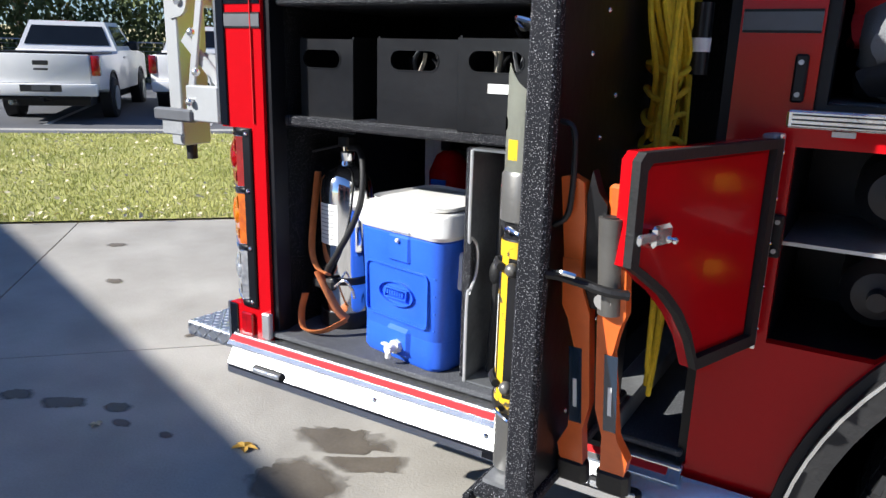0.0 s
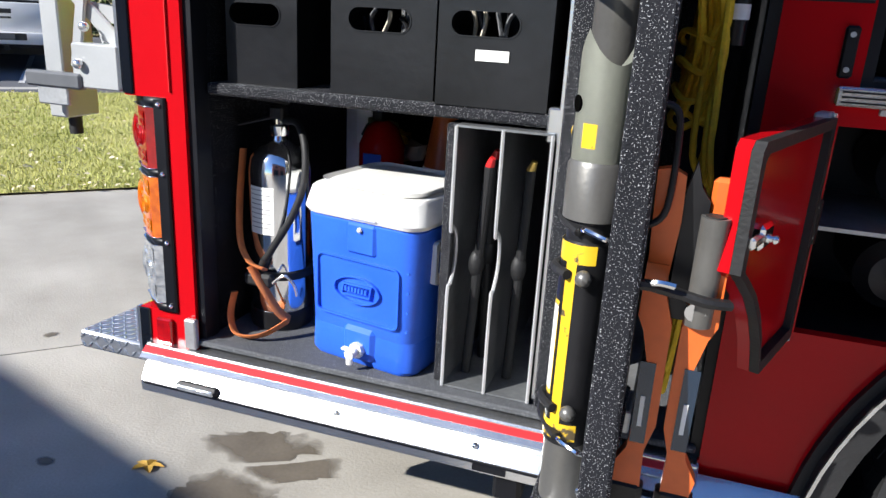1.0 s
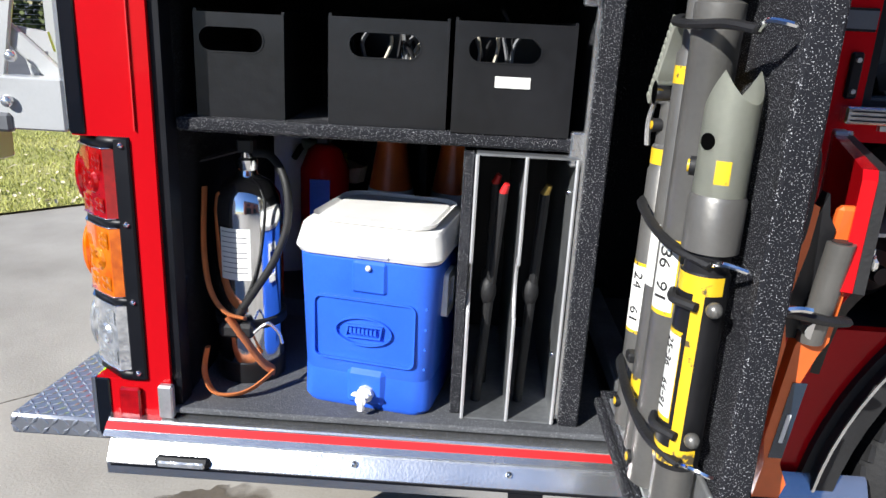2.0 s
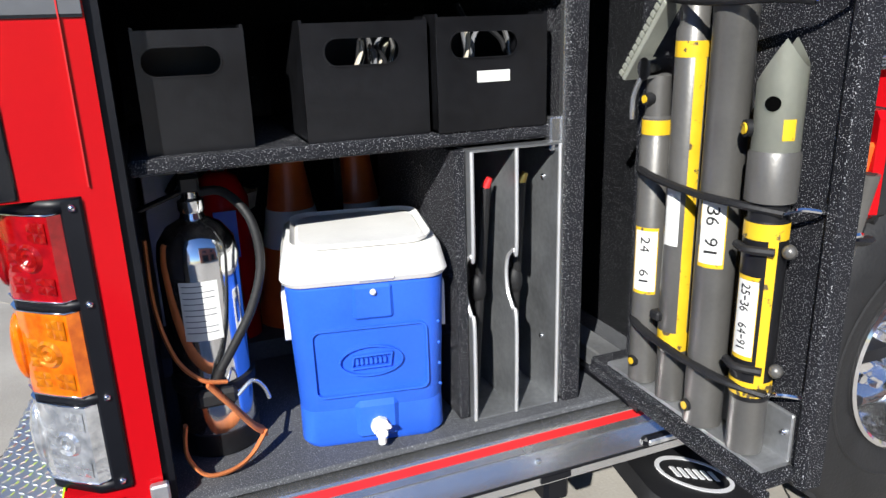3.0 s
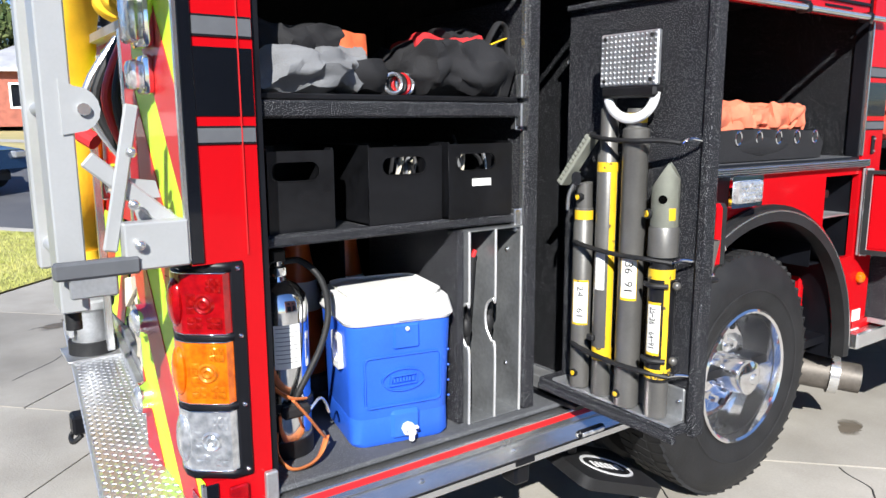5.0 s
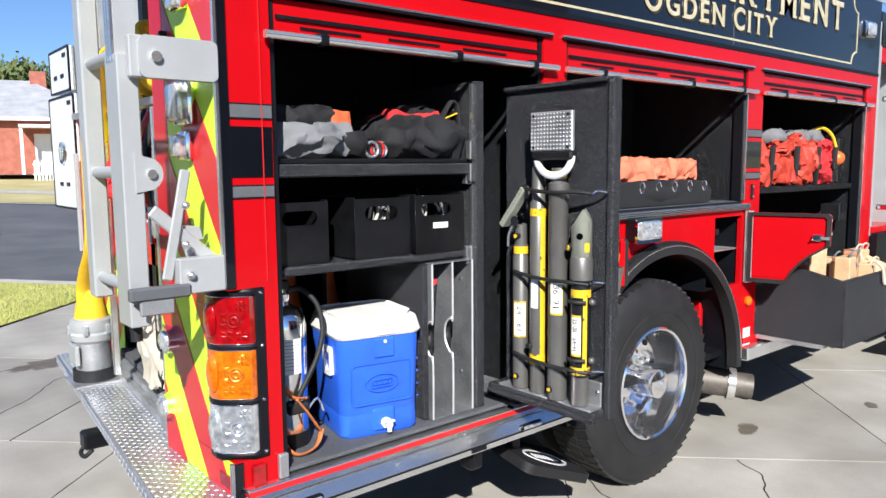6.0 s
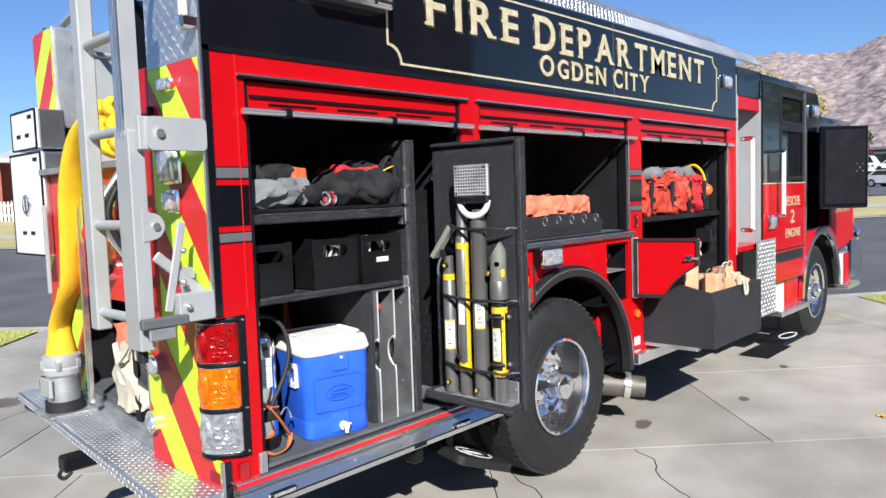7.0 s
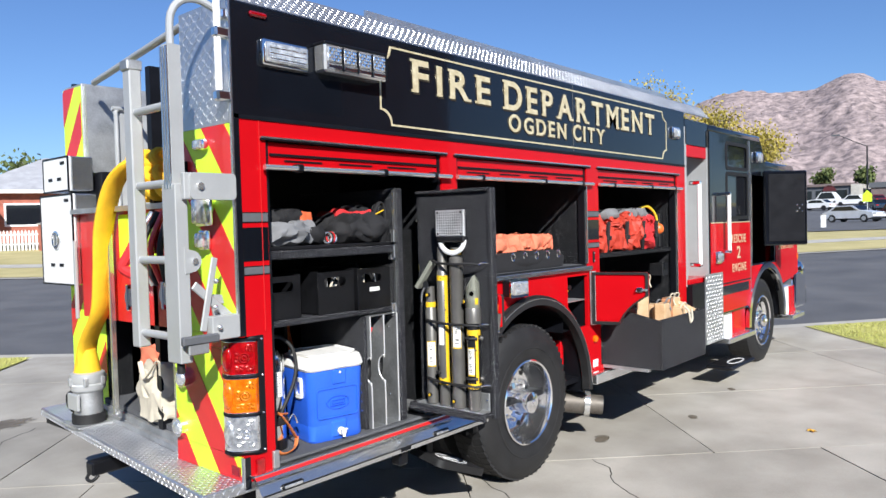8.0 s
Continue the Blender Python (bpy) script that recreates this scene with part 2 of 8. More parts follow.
DARKCAR = mat("dark_red_car_paint", (0.10, 0.012, 0.014), 0.25, 0.2, 0.8, 0.1, 2)


# ---- building blocks ----
BASE = {}


def link(name, bm, material, smooth=False):
    me = bpy.data.meshes.new(name)
    bmesh.ops.recalc_face_normals(bm, faces=bm.faces[:])
    bm.to_mesh(me)
    bm.free()
    me.materials.append(material)
    if smooth:
        for f in me.polygons:
            f.use_smooth = True
        me.set_sharp_from_angle(angle=radians(35))
    return new(name, me)


def thing(name, label, category, loc=(0, 0, 0), group="", kind=""):
    ob = new(name)
    ob.empty_display_size = 0.1
    ob.location = loc
    BASE[ob] = Vector(loc)
    return tagged(ob, label, category, group, kind)


def part(name, bm, material, parent, label="", smooth=True):
    ob = link(name, bm, material, smooth)
    ob.parent = parent
    if parent in BASE:
        ob.matrix_parent_inverse = Matrix.Translation(BASE[parent]).inverted()
    return tagged(ob, label) if label else ob


def structure(name, bm, material, label="", smooth=False):
    return tagged(link(name, bm, material, smooth), label, "", "", "structure")


def bx(a, b, bev=0.0, bm=None, seg=1):
    bm = bm or bmesh.new()
    made = bmesh.ops.create_cube(bm, size=1)["verts"]
    for v in made:
        v.co = Vector([(a[i] + b[i]) / 2 + v.co[i] * (b[i] - a[i]) for i in range(3)])
    if bev:
        es = list({e for v in made for e in v.link_edges})
        bmesh.ops.bevel(bm, geom=es, offset=min(bev, 0.45 * min(abs(b[i] - a[i]) for i in range(3))), segments=seg, profile=0.5, affect="EDGES")
    return bm


def turned(bm, m):
    bmesh.ops.transform(bm, matrix=m, verts=bm.verts[:])
    return bm


def cyl(p, q, r, r2=None, seg=20, bm=None):
    bm = bm or bmesh.new()
    p, q = Vector(p), Vector(q)
    m = Matrix.Translation((p + q) / 2) @ (q - p).to_track_quat("Z", "Y").to_matrix().to_4x4()
    bmesh.ops.create_cone(bm, cap_ends=True, segments=seg, radius1=r, radius2=r if r2 is None else r2, depth=(q - p).length, matrix=m)
    return bm


def ball(c, r, bm=None, u=14, v=10):
    bm = bm or bmesh.new()
    rr = (r, r, r) if isinstance(r, (int, float)) else r
    bmesh.ops.create_uvsphere(bm, u_segments=u, v_segments=v, radius=1, matrix=Matrix.Translation(c) @ Matrix.Diagonal((*rr, 1)))
    return bm


def tube(pts, r, bm=None, seg=10, flat=1.0, closed=False):
    """A round or flattened sweep along a smooth line through pts."""
    bm = bm or bmesh.new()
    P = [Vector(p) for p in pts]
    fine = []
    n = len(P)
    for i in range(n - 1):
        p0, p1, p2, p3 = P[max(i - 1, 0)], P[i], P[i + 1], P[min(i + 2, n - 1)]
        for k in range(6):
            t = k / 6
            fine.append(0.5 * ((2 * p1) + (p2 - p0) * t + (2 * p0 - 5 * p1 + 4 * p2 - p3) * t * t + (3 * p1 - p0 - 3 * p2 + p3) * t ** 3))
    fine.append(P[-1])
    rings = []
    side = None
    for i, p in enumerate(fine):
        d = (fine[min(i + 1, len(fine) - 1)] - fine[max(i - 1, 0)]).normalized()
        if side is None:
            side = d.cross(Vector((0, 0, 1)) if abs(d.z) < 0.9 else Vector((1, 0, 0))).normalized()
        side = (side - d * side.dot(d)).normalized()
        up = d.cross(side)
        rings.append([bm.verts.new(p + side * (math.cos(6.2832 * k / seg) * r) + up * (math.sin(6.2832 * k / seg) * r * flat)) for k in range(seg)])
    for a, b in zip(rings, rings[1:]):
        for k in range(seg):
            bm.faces.new((a[k], a[(k + 1) % seg], b[(k + 1) % seg], b[k]))
    bm.faces.new(rings[0]), bm.faces.new(rings[-1])
    return bm


def lathe(profile, c, axis="z", seg=40, bm=None, cap=True):
    """Turn (radius, height) pairs round an axis through c."""
    bm = bm or bmesh.new()
    rings = []
    for r, h in profile:
        ring = []
        for k in range(seg):
            a = 6.2832 * k / seg
            q = (r * math.cos(a), r * math.sin(a), h) if axis == "z" else (r * math.cos(a), h, r * math.sin(a))
            ring.append(bm.verts.new(Vector(c) + Vector(q)))
        rings.append(ring)
    for a, b in zip(rings, rings[1:]):
        for k in range(seg):
            bm.faces.new((a[k], a[(k + 1) % seg], b[(k + 1) % seg], b[k]))
    if cap:
        bm.faces.new(rings[0]), bm.faces.new(rings[-1])
    return bm


def sheet(outlines, plane, lo, hi):
    """Flat plate cut from closed outlines (inner ones are holes) between two depths on the plane's axis."""
    cu = bpy.data.curves.new("cut", "CURVE")
    cu.dimensions, cu.fill_mode, cu.extrude = "2D", "BOTH", abs(hi - lo) / 2
    for pts in outlines:
        sp = cu.splines.new("POLY")
        sp.points.add(len(pts) - 1)
        for q, (u, v) in zip(sp.points, pts):
            q.co = (u, v, 0, 1)
        sp.use_cyclic_u = True
    ob = bpy.data.objects.new("cut", cu)
    scene.collection.objects.link(ob)
    bpy.context.view_layer.update()
    me = ob.to_mesh()
    bm = bmesh.new()
    bm.from_mesh(me)
    ob.to_mesh_clear()
    bpy.data.objects.remove(ob)
    bpy.data.curves.remove(cu)
    mid = (lo + hi) / 2
    for v in bm.verts:
        u, w, h = v.co
        v.co = (u, mid + h, w) if plane == "y" else ((mid + h, u, w) if plane == "x" else (u, w, mid + h))
    bmesh.ops.remove_doubles(bm, verts=bm.verts[:], dist=1e-5)
    return bm


def rect(u0, v0, u1, v1, r=0.0, n=4):
    if not r:
        return [(u0, v0), (u1, v0), (u1, v1), (u0, v1)]
    out = []
    for cu, cv, a0 in ((u1 - r, v0 + r, -90), (u1 - r, v1 - r, 0), (u0 + r, v1 - r, 90), (u0 + r, v0 + r, 180)):
        for k in range(n + 1):
            a = radians(a0 + 90 * k / n)
            out.append((cu + r * math.cos(a), cv + r * math.sin(a)))
    return out


def arc(cx, cz, r, a0, a1, n=24):
    return [(cx + r * math.cos(radians(a0 + (a1 - a0) * k / n)), cz + r * math.sin(radians(a0 + (a1 - a0) * k / n))) for k in range(n + 1)]


def lettering(text, x0, x1, z0, z1, y, material, parent, name="lettering", depth=0.003, m=None, offset=0.0):
    """Raised letters fitted into a box on the side panel, or laid by the pose m."""
    cu = bpy.data.curves.new("type", "FONT")
    cu.body, cu.extrude, cu.offset, cu.space_character = text, 0.5, offset, 1.25
    ob = bpy.data.objects.new("type", cu)
    scene.collection.objects.link(ob)
    bpy.context.view_layer.update()
    me = ob.to_mesh()
    bm = bmesh.new()
    bm.from_mesh(me)
    ob.to_mesh_clear()
    bpy.data.objects.remove(ob)
    xs, ys = [v.co.x for v in bm.verts], [v.co.y for v in bm.verts]
    for v in bm.verts:
        u = (v.co.x - min(xs)) / (max(xs) - min(xs))
        w = (v.co.y - min(ys)) / (max(ys) - min(ys))
        v.co = (x0 + u * (x1 - x0), y - v.co.z * depth, z0 + w * (z1 - z0))
    if m:
        turned(bm, m)
    return part(name, bm, material, parent, smooth=False)


def treads(o, du, dv, nu, nv, pitch, bm=None):
    """Raised lozenges of tread plate on a sheet that starts at o and runs along du and dv."""
    bm = bm or bmesh.new()
    o, du, dv = Vector(o), Vector(du), Vector(dv)
    n = du.cross(dv).normalized()
    for i in range(nu):
        for j in range(nv):
            s = 1 if (i + j) % 2 else -1
            c = o + du * ((i + 0.5) * pitch) + dv * ((j + 0.5) * pitch)
            a, b = (du + dv * s).normalized() * pitch * 0.58, (du - dv * s).normalized() * pitch * 0.19
            vs = [bm.verts.new(c + q) for q in (a, b, -a, -b)]
            top = [bm.verts.new(c + q * 0.6 + n * pitch * 0.095) for q in (a, b, -a, -b)]
            bm.faces.new(top)
            for k in range(4):
                bm.faces.new((vs[k], vs[(k + 1) % 4], top[(k + 1) % 4], top[k]))
    return bm


def facets(o, du, dv, nu, nv, h, bm=None):
    """A field of low pyramids, as on a moulded lamp lens; du and dv span the whole field."""
    bm = bm or bmesh.new()
    o, du, dv = Vector(o), Vector(du) / nu, Vector(dv) / nv
    n = du.cross(dv).normalized() * h
    for i in range(nu):
        for j in range(nv):
            c = o + du * i + dv * j
            q = [bm.verts.new(p) for p in (c, c + du, c + du + dv, c + dv)]
            k = 0.3 + 0.4 * ((i * 7 + j * 3) % 5) / 4
            top = bm.verts.new(c + du * k + dv * (1 - k) + n)
            for a in range(4):
                bm.faces.new((q[a], q[(a + 1) % 4], top))
    bmesh.ops.remove_doubles(bm, verts=bm.verts[:], dist=1e-5)
    return bm


def rumpled(a, b, seed, amp=0.03, cuts=5):
    """A soft bag-like body that fills the box a to b."""
    bm = bmesh.new()
    bmesh.ops.create_cube(bm, size=1)
    bmesh.ops.subdivide_edges(bm, edges=bm.edges[:], cuts=cuts, use_grid_fill=True)
    off = Vector((seed * 3.1, seed * 7.7, seed * 1.3))
    for v in bm.verts:
        q = v.co.copy()
        rr = max(abs(q.x), abs(q.y), abs(q.z))
        q = q.lerp(q.normalized() * 0.62, 0.38) if rr > 0 else q
        w = Vector([(a[i] + b[i]) / 2 + q[i] * (b[i] - a[i]) for i in range(3)])
        d = noise.noise_vector(w * 9 + off) * amp + noise.noise_vector(w * 24 + off) * amp * 0.42 + noise.noise_vector(w * 50 + off) * amp * 0.07
        w += d
        w.z = max(w.z, min(a[2], b[2]))
        v.co = w
    return bm


def gh(x, y):
    """Height of the ground: level where the truck stands, rising gently away from it."""
    r = math.hypot(x - 2, y - 1)
    k = 0.036 if x > 0 else max(0.02, 0.036 + x * 0.0016)
    z = -0.048 + k * (math.sqrt((r - 7) ** 2 + 1) + (r - 7)) / 2
    if r > 30 and x > y:
        far = 0.78 + 0.0095 * (min(r, 75) - 30) + 0.040 * max(0.0, r - 75)
        w = min(1.0, max(0.0, ((x - y) / r - 0.2) / 0.4)) * min(1.0, (r - 30) / 8)
        z = z * (1 - w) + far * w
    return z


def uv(u, v):
    return ((u - v) / math.sqrt(2), (u + v) / math.sqrt(2))


# ---- the fire engine: shell ----
W = 2.45
TRUCK = thing("fire_truck", "red and black fire engine with open side compartments on the driveway", "fire truck", (2.5, 1.2, -0.045))
WX, WZ, AR = 2.435, 0.475, 0.735
contour = [(0, 0.56), (0, 0.716), (0.09, 0.716), (0.09, 1.284), (0, 1.284), (0.0, 2.32), (5.22, 2.32), (5.22, 0.52), (WX + AR, 0.52)] + arc(WX, WZ, AR, 4, 176) + [(WX - AR, 0.56)]
pocket_a = [(1.60, 0.95), (1.60, 1.36), (1.97, 1.36), (1.97, 1.13), (1.80, 0.95)]
pocket_b = [(2.93, 1.13), (2.93, 1.36), (3.24, 1.36), (3.24, 0.95), (3.10, 0.95)]
part("side_panel", sheet([contour, rect(0.175, 0.60, 1.47, 2.235), rect(1.62, 1.43, 3.25, 2.235), rect(3.44, 0.60, 5.02, 2.235), pocket_a, pocket_b], "y", 0.0, 0.03), RED, TRUCK, "glossy red painted side panel")
part("upper_side_band", bx((0, -0.002, 2.325), (5.22, 0.04, 2.86), 0.006), BLACK, TRUCK, "glossy black painted upper side")
part("roof", bx((1.2, 0.20, 2.72), (5.20, W - 0.2, 2.80)), ALUDULL, TRUCK)
part("far_side_panel", bx((0.3, W - 0.03, 0.5), (5.22, W, 2.86)), BLACK, TRUCK)
part("body_floor", bx((0.02, 0.06, 0.50), (5.2, W - 0.05, 0.54)), TRIM, TRUCK)
for a, b in (((0.004, 0.031, 0.58), (0.172, 0.60, 0.715)), ((0.004, 0.031, 1.286), (0.172, 0.60, 2.31)), ((0.125, 0.031, 0.716), (0.172, 0.60, 1.285)), ((0.03, 0.14, 0.716), (0.124, 0.60, 1.285))):
    part("rear_post", bx(a, b), RED, TRUCK)
part("inner_wall", bx((0.10, 0.95, 0.56), (5.2, 1.0, 2.72)), TRIM, TRUCK)
part("band_trim", bx((0, -0.006, 2.312), (5.22, 0.0, 2.332)), TRIM, TRUCK)
part("panel_seam", bx((3.0555, -0.005, 2.34), (3.0585, -0.001, 2.86)), GREYTAPE, TRUCK)

# sloped tread plate along the roof edge
bm = bx((0.0, 0.0, 0.0), (5.9, 0.006, 0.16))
treads((0.02, -0.001, 0.004), (1, 0, 0), (0, 0, 1), 255, 6, 0.0232, bm)
cap = part("roof_edge_plate", turned(bm, pose(0, 0.004, 2.862, -38, 0, 0)), TREAD, TRUCK, "bright tread plate roof edge", smooth=False)
bm = bx((1.0, 0.14, 2.95), (5.1, 0.155, 3.04))
treads((1.0, 0.139, 2.955), (1, 0, 0), (0, 0, 1), 132, 2, 0.031, bm)
part("hose_bed_rail", bm, TREAD, TRUCK, smooth=False)

# painted bands on the post and between the openings
for x0, x1 in ((0.0305, 0.172), (1.475, 1.615), (3.255, 3.435)):
    part("stripe", bx((x0, -0.0025, 1.64), (x1, 0.001, 1.80)), BLACK, TRUCK)
    for z0, z1 in ((1.578, 1.612), (1.828, 1.868)):
        part("stripe", bx((x0, -0.0035, z0 - 0.005), (x1, -0.0005, z1 + 0.005)), TRIM, TRUCK)
        part("stripe", bx((x0, -0.0048, z0), (x1, -0.002, z1)), GREYTAPE, TRUCK)
for z0, z1 in ((0.56, 0.714), (1.288, 2.86)):
    part("corner_trim", bx((-0.003, -0.006, z0), (0.030, 0.001, z1), 0.003), BLACK, TRUCK)
    part("rear_edge_trim", bx((-0.012, -0.005, z0 + 0.01), (-0.003, 0.012, z1)), ALU, TRUCK)
part("pinstripe", bx((0.136, -0.0062, 1.30), (0.1385, -0.001, 2.31)), REDFILM, TRUCK)

# frames, headers and lift bars of the three openings
for x0, x1, zb in ((0.175, 1.47, 0.60), (1.62, 3.25, 1.43), (3.44, 5.02, 0.60)):
    fr = part("opening_frame", sheet([rect(x0 - 0.004, zb - 0.004, x1 + 0.004, 2.239), rect(x0 + 0.022, zb + 0.012, x1 - 0.022, 2.225)], "y", 0.012, 0.07), TRIM, TRUCK)
    if x0 > 1:
        part("frame_edge", bx((x1 - 0.008, -0.004, zb + 0.02), (x1 + 0.002, 0.014, 2.10)), ALU, fr)
    dr = part("rolled_door", bx((x0 + 0.02, 0.016, 2.085), (x1 - 0.02, 0.05, 2.215), 0.006), RED, TRUCK, "rolled up red slatted door")
    part("door_slat", bx((x0 + 0.03, 0.006, 2.148), (x1 - 0.03, 0.02, 2.160)), TRIM, dr)
    k = x0 + 0.12
    while k < x1 - 0.25:
        part("slot", bx((k, 0.012, 2.122), (k + 0.24, 0.0155, 2.131)), TRIM, dr)
        k += 0.36
    part("drip_rail", bx((x0 - 0.035, -0.016, 2.219), (x1 + 0.045, 0.0, 2.227), 0.002), TRIM, TRUCK)
    part("drip_rail_edge", bx((x0 - 0.035, -0.018, 2.228), (x1 + 0.045, -0.003, 2.236)), ALU, TRUCK)
    bar = part("lift_bar", cyl((x0 - 0.03, -0.03, 2.088), (x1 + 0.06, -0.03, 2.088), 0.0135, seg=14), STEEL, TRUCK, "chrome lift bar")
    for f in (0.14, 0.60, 0.93):
        xx = x0 + (x1 - x0) * f
        part("bar_clamp", bx((xx - 0.022, -0.044, 2.070), (xx + 0.022, 0.014, 2.110), 0.008), TRIM, bar)

# hinge and latch hardware on the posts
for x, z in ((1.59, 1.49), (3.335, 1.50), (1.59, 1.18)):
    pl = part("latch_plate", bx((x - 0.012, -0.012, z - 0.045), (x + 0.012, 0.0, z + 0.045), 0.004), TRIM, TRUCK)
    for d in (-0.03, 0.03):
        part("bolt", cyl((x, -0.018, z + d), (x, -0.01, z + d), 0.005, seg=8), ALUDULL, pl)
part("latch_plate", bx((0.150, -0.02, 0.625), (0.185, 0.0, 0.71), 0.004), ALUDULL, TRUCK)

# linings of the compartments
def lining(name, x0, x1, z0, z1, depth, material):
    for nm, a, b in (("side", (x0 - 0.01, 0.031, z0 - 0.02), (x0, depth, z1)), ("side", (x1, 0.071, z0 - 0.02), (x1 + 0.01, depth, z1)), ("top", (x0, 0.071, z1), (x1, depth, z1 + 0.01)), ("back", (x0 - 0.01, depth, z0 - 0.02), (x1 + 0.01, depth + 0.01, z1))):
        part(name + "_" + nm, bx(a, b), material, TRUCK, "dark speckled compartment lining", smooth=False)


lining("compartment_lining", 0.19, 1.46, 0.60, 2.22, 0.93, LINERDARK)
lining("compartment_lining", 1.625, 3.245, 1.43, 2.22, 0.80, LINERDARK)
lining("compartment_lining", 3.445, 5.015, 0.60, 2.22, 0.80, LINERDARK)
part("compartment_floor", bx((0.19, 0.035, 0.60), (1.46, 0.93, 0.645)), MAT, TRUCK, "grey rubber matted floor")
part("compartment_floor", bx((1.63, 0.04, 1.40), (3.24, 0.80, 1.445)), MAT, TRUCK)
part("compartment_floor", bx((3.45, 0.04, 0.57), (5.01, 0.80, 0.615)), MAT, TRUCK)
part("floor_lip", bx((0.18, -0.004, 0.632), (1.46, 0.036, 0.648), 0.004), MAT, TRUCK)

# sill under the first opening
sill = part("sill", bx((0.03, -0.03, 0.605), (1.47, 0.04, 0.622), 0.004), ALU, TRUCK, "bright aluminium sill with a red stripe")
part("sill_stripe", turned(bx((0.03, -0.010, -0.001), (1.44, 0.010, 0.002)), pose(0, -0.036, 0.608, 38, 0, 0)), REDFILM, sill)
part("sill_slope", turned(bx((0.03, -0.024, -0.006), (1.47, 0.024, 0.0)), pose(0, -0.038, 0.607, 38, 0, 0)), ALU, sill)
rail = [(-0.02, 0.50), (-0.066, 0.50), (-0.068, 0.532), (-0.032, 0.590), (-0.02, 0.598)]
part("rub_rail", sheet([rail], "x", 0.04, 1.80), ALU, TRUCK, "polished aluminium rub rail")
part("rail_groove", bx((0.05, -0.0705, 0.524), (1.79, -0.066, 0.530)), TRIM, TRUCK)
for x in (0.22, 1.33):
    b = part("reflector_lamp", bx((x - 0.065, -0.078, 0.528), (x + 0.065, -0.052, 0.555), 0.008), TRIM, TRUCK)
    part("lens", bx((x - 0.055, -0.082, 0.534), (x + 0.055, -0.074, 0.550), 0.004), LENSCLR, b)
for x in (0.62, 0.98):
    part("bolt", ball((x, -0.054, 0.560), 0.008, u=8, v=6), CHROME, TRUCK)
part("nameplate", bx((0.98, -0.0705, 0.506), (1.06, -0.066, 0.522)), TRIM, TRUCK)
for x0, x1 in ((3.26, 5.2),):
    part("rub_rail", bx((x0, -0.06, 0.47), (x1, 0.0, 0.555), 0.008), ALU, TRUCK)
part("red_skirt", bx((3.30, -0.005, 0.56), (5.2, 0.02, 0.60)), RED, TRUCK)
part("side_marker", bx((0.055, -0.014, 0.615), (0.105, 0.0, 0.695), 0.004), LENSRED, TRUCK, "small red side marker")

# folding step behind the wheel, with a painted oval badge
SM = pose(1.54, 0.06, 0.305, 9, 22, 0)
flap = part("folding_step", turned(sheet([rect(-0.24, -0.15, 0.23, 0.15, 0.05)], "z", -0.045, 0.0), SM), RUBBER, TRUCK, "black folding step with a white oval badge")
ov = [(0.145 * math.cos(a / 28 * 6.2832), -0.02 + 0.075 * math.sin(a / 28 * 6.2832)) for a in range(28)]
ovi = [(0.130 * math.cos(a / 28 * 6.2832), -0.02 + 0.062 * math.sin(a / 28 * 6.2832)) for a in range(28)]
part("badge", turned(sheet([ov, ovi], "z", 0.0005, 0.003), SM), WHITE, flap)
for k in range(6):
    part("badge_bar", turned(bx((-0.085 + k * 0.030, -0.04, 0.0005), (-0.068 + k * 0.030, 0.0, 0.003)), SM), WHITE, flap)
part("step_hanger", bx((1.38, 0.10, 0.36), (1.44, 0.16, 0.50), 0.006), TRIM, flap)
part("undercarriage", bx((0.3, 0.5, 0.28), (8.6, 1.9, 0.5)), TRIM, TRUCK)
part("hose_guard", bx((1.02, -0.02, 0.40), (1.09, 0.06, 0.5), 0.01), TRIM, TRUCK)

# wheel arch
part("arch_trim", sheet([arc(WX, WZ, AR + 0.036, -2, 182, 40) + arc(WX, WZ, AR - 0.015, 182, -2, 40)], "y", -0.045, 0.02), TYRE, TRUCK, "dark grey rubber arch trim")
part("arch_bead", sheet([arc(WX, WZ, AR + 0.034, 2, 178, 40) + arc(WX, WZ, AR + 0.027, 178, 2, 40)], "y", -0.0475, -0.0455), ALU, TRUCK)
part("arch_rubber", sheet([arc(WX, WZ, AR + 0.055, 0, 180, 40) + arc(WX, WZ, AR + 0.034, 180, 0, 40)], "y", -0.02, 0.003), RUBBER, TRUCK)
part("arch_liner", sheet([arc(WX, WZ, AR + 0.03, -4, 184, 40) + arc(WX, WZ, AR, 184, -4, 40)], "y", 0.02, 0.85), TRIM, TRUCK)
part("arch_back", bx((WX - 0.76, 0.80, 0.3), (WX + 0.76, 0.83, 1.25)), TRIM, TRUCK)
part("arch_inner_panel", bx((WX + 0.64, 0.16, 0.50), (WX + 0.68, 0.6, 0.85), 0.01), RED, TRUCK)


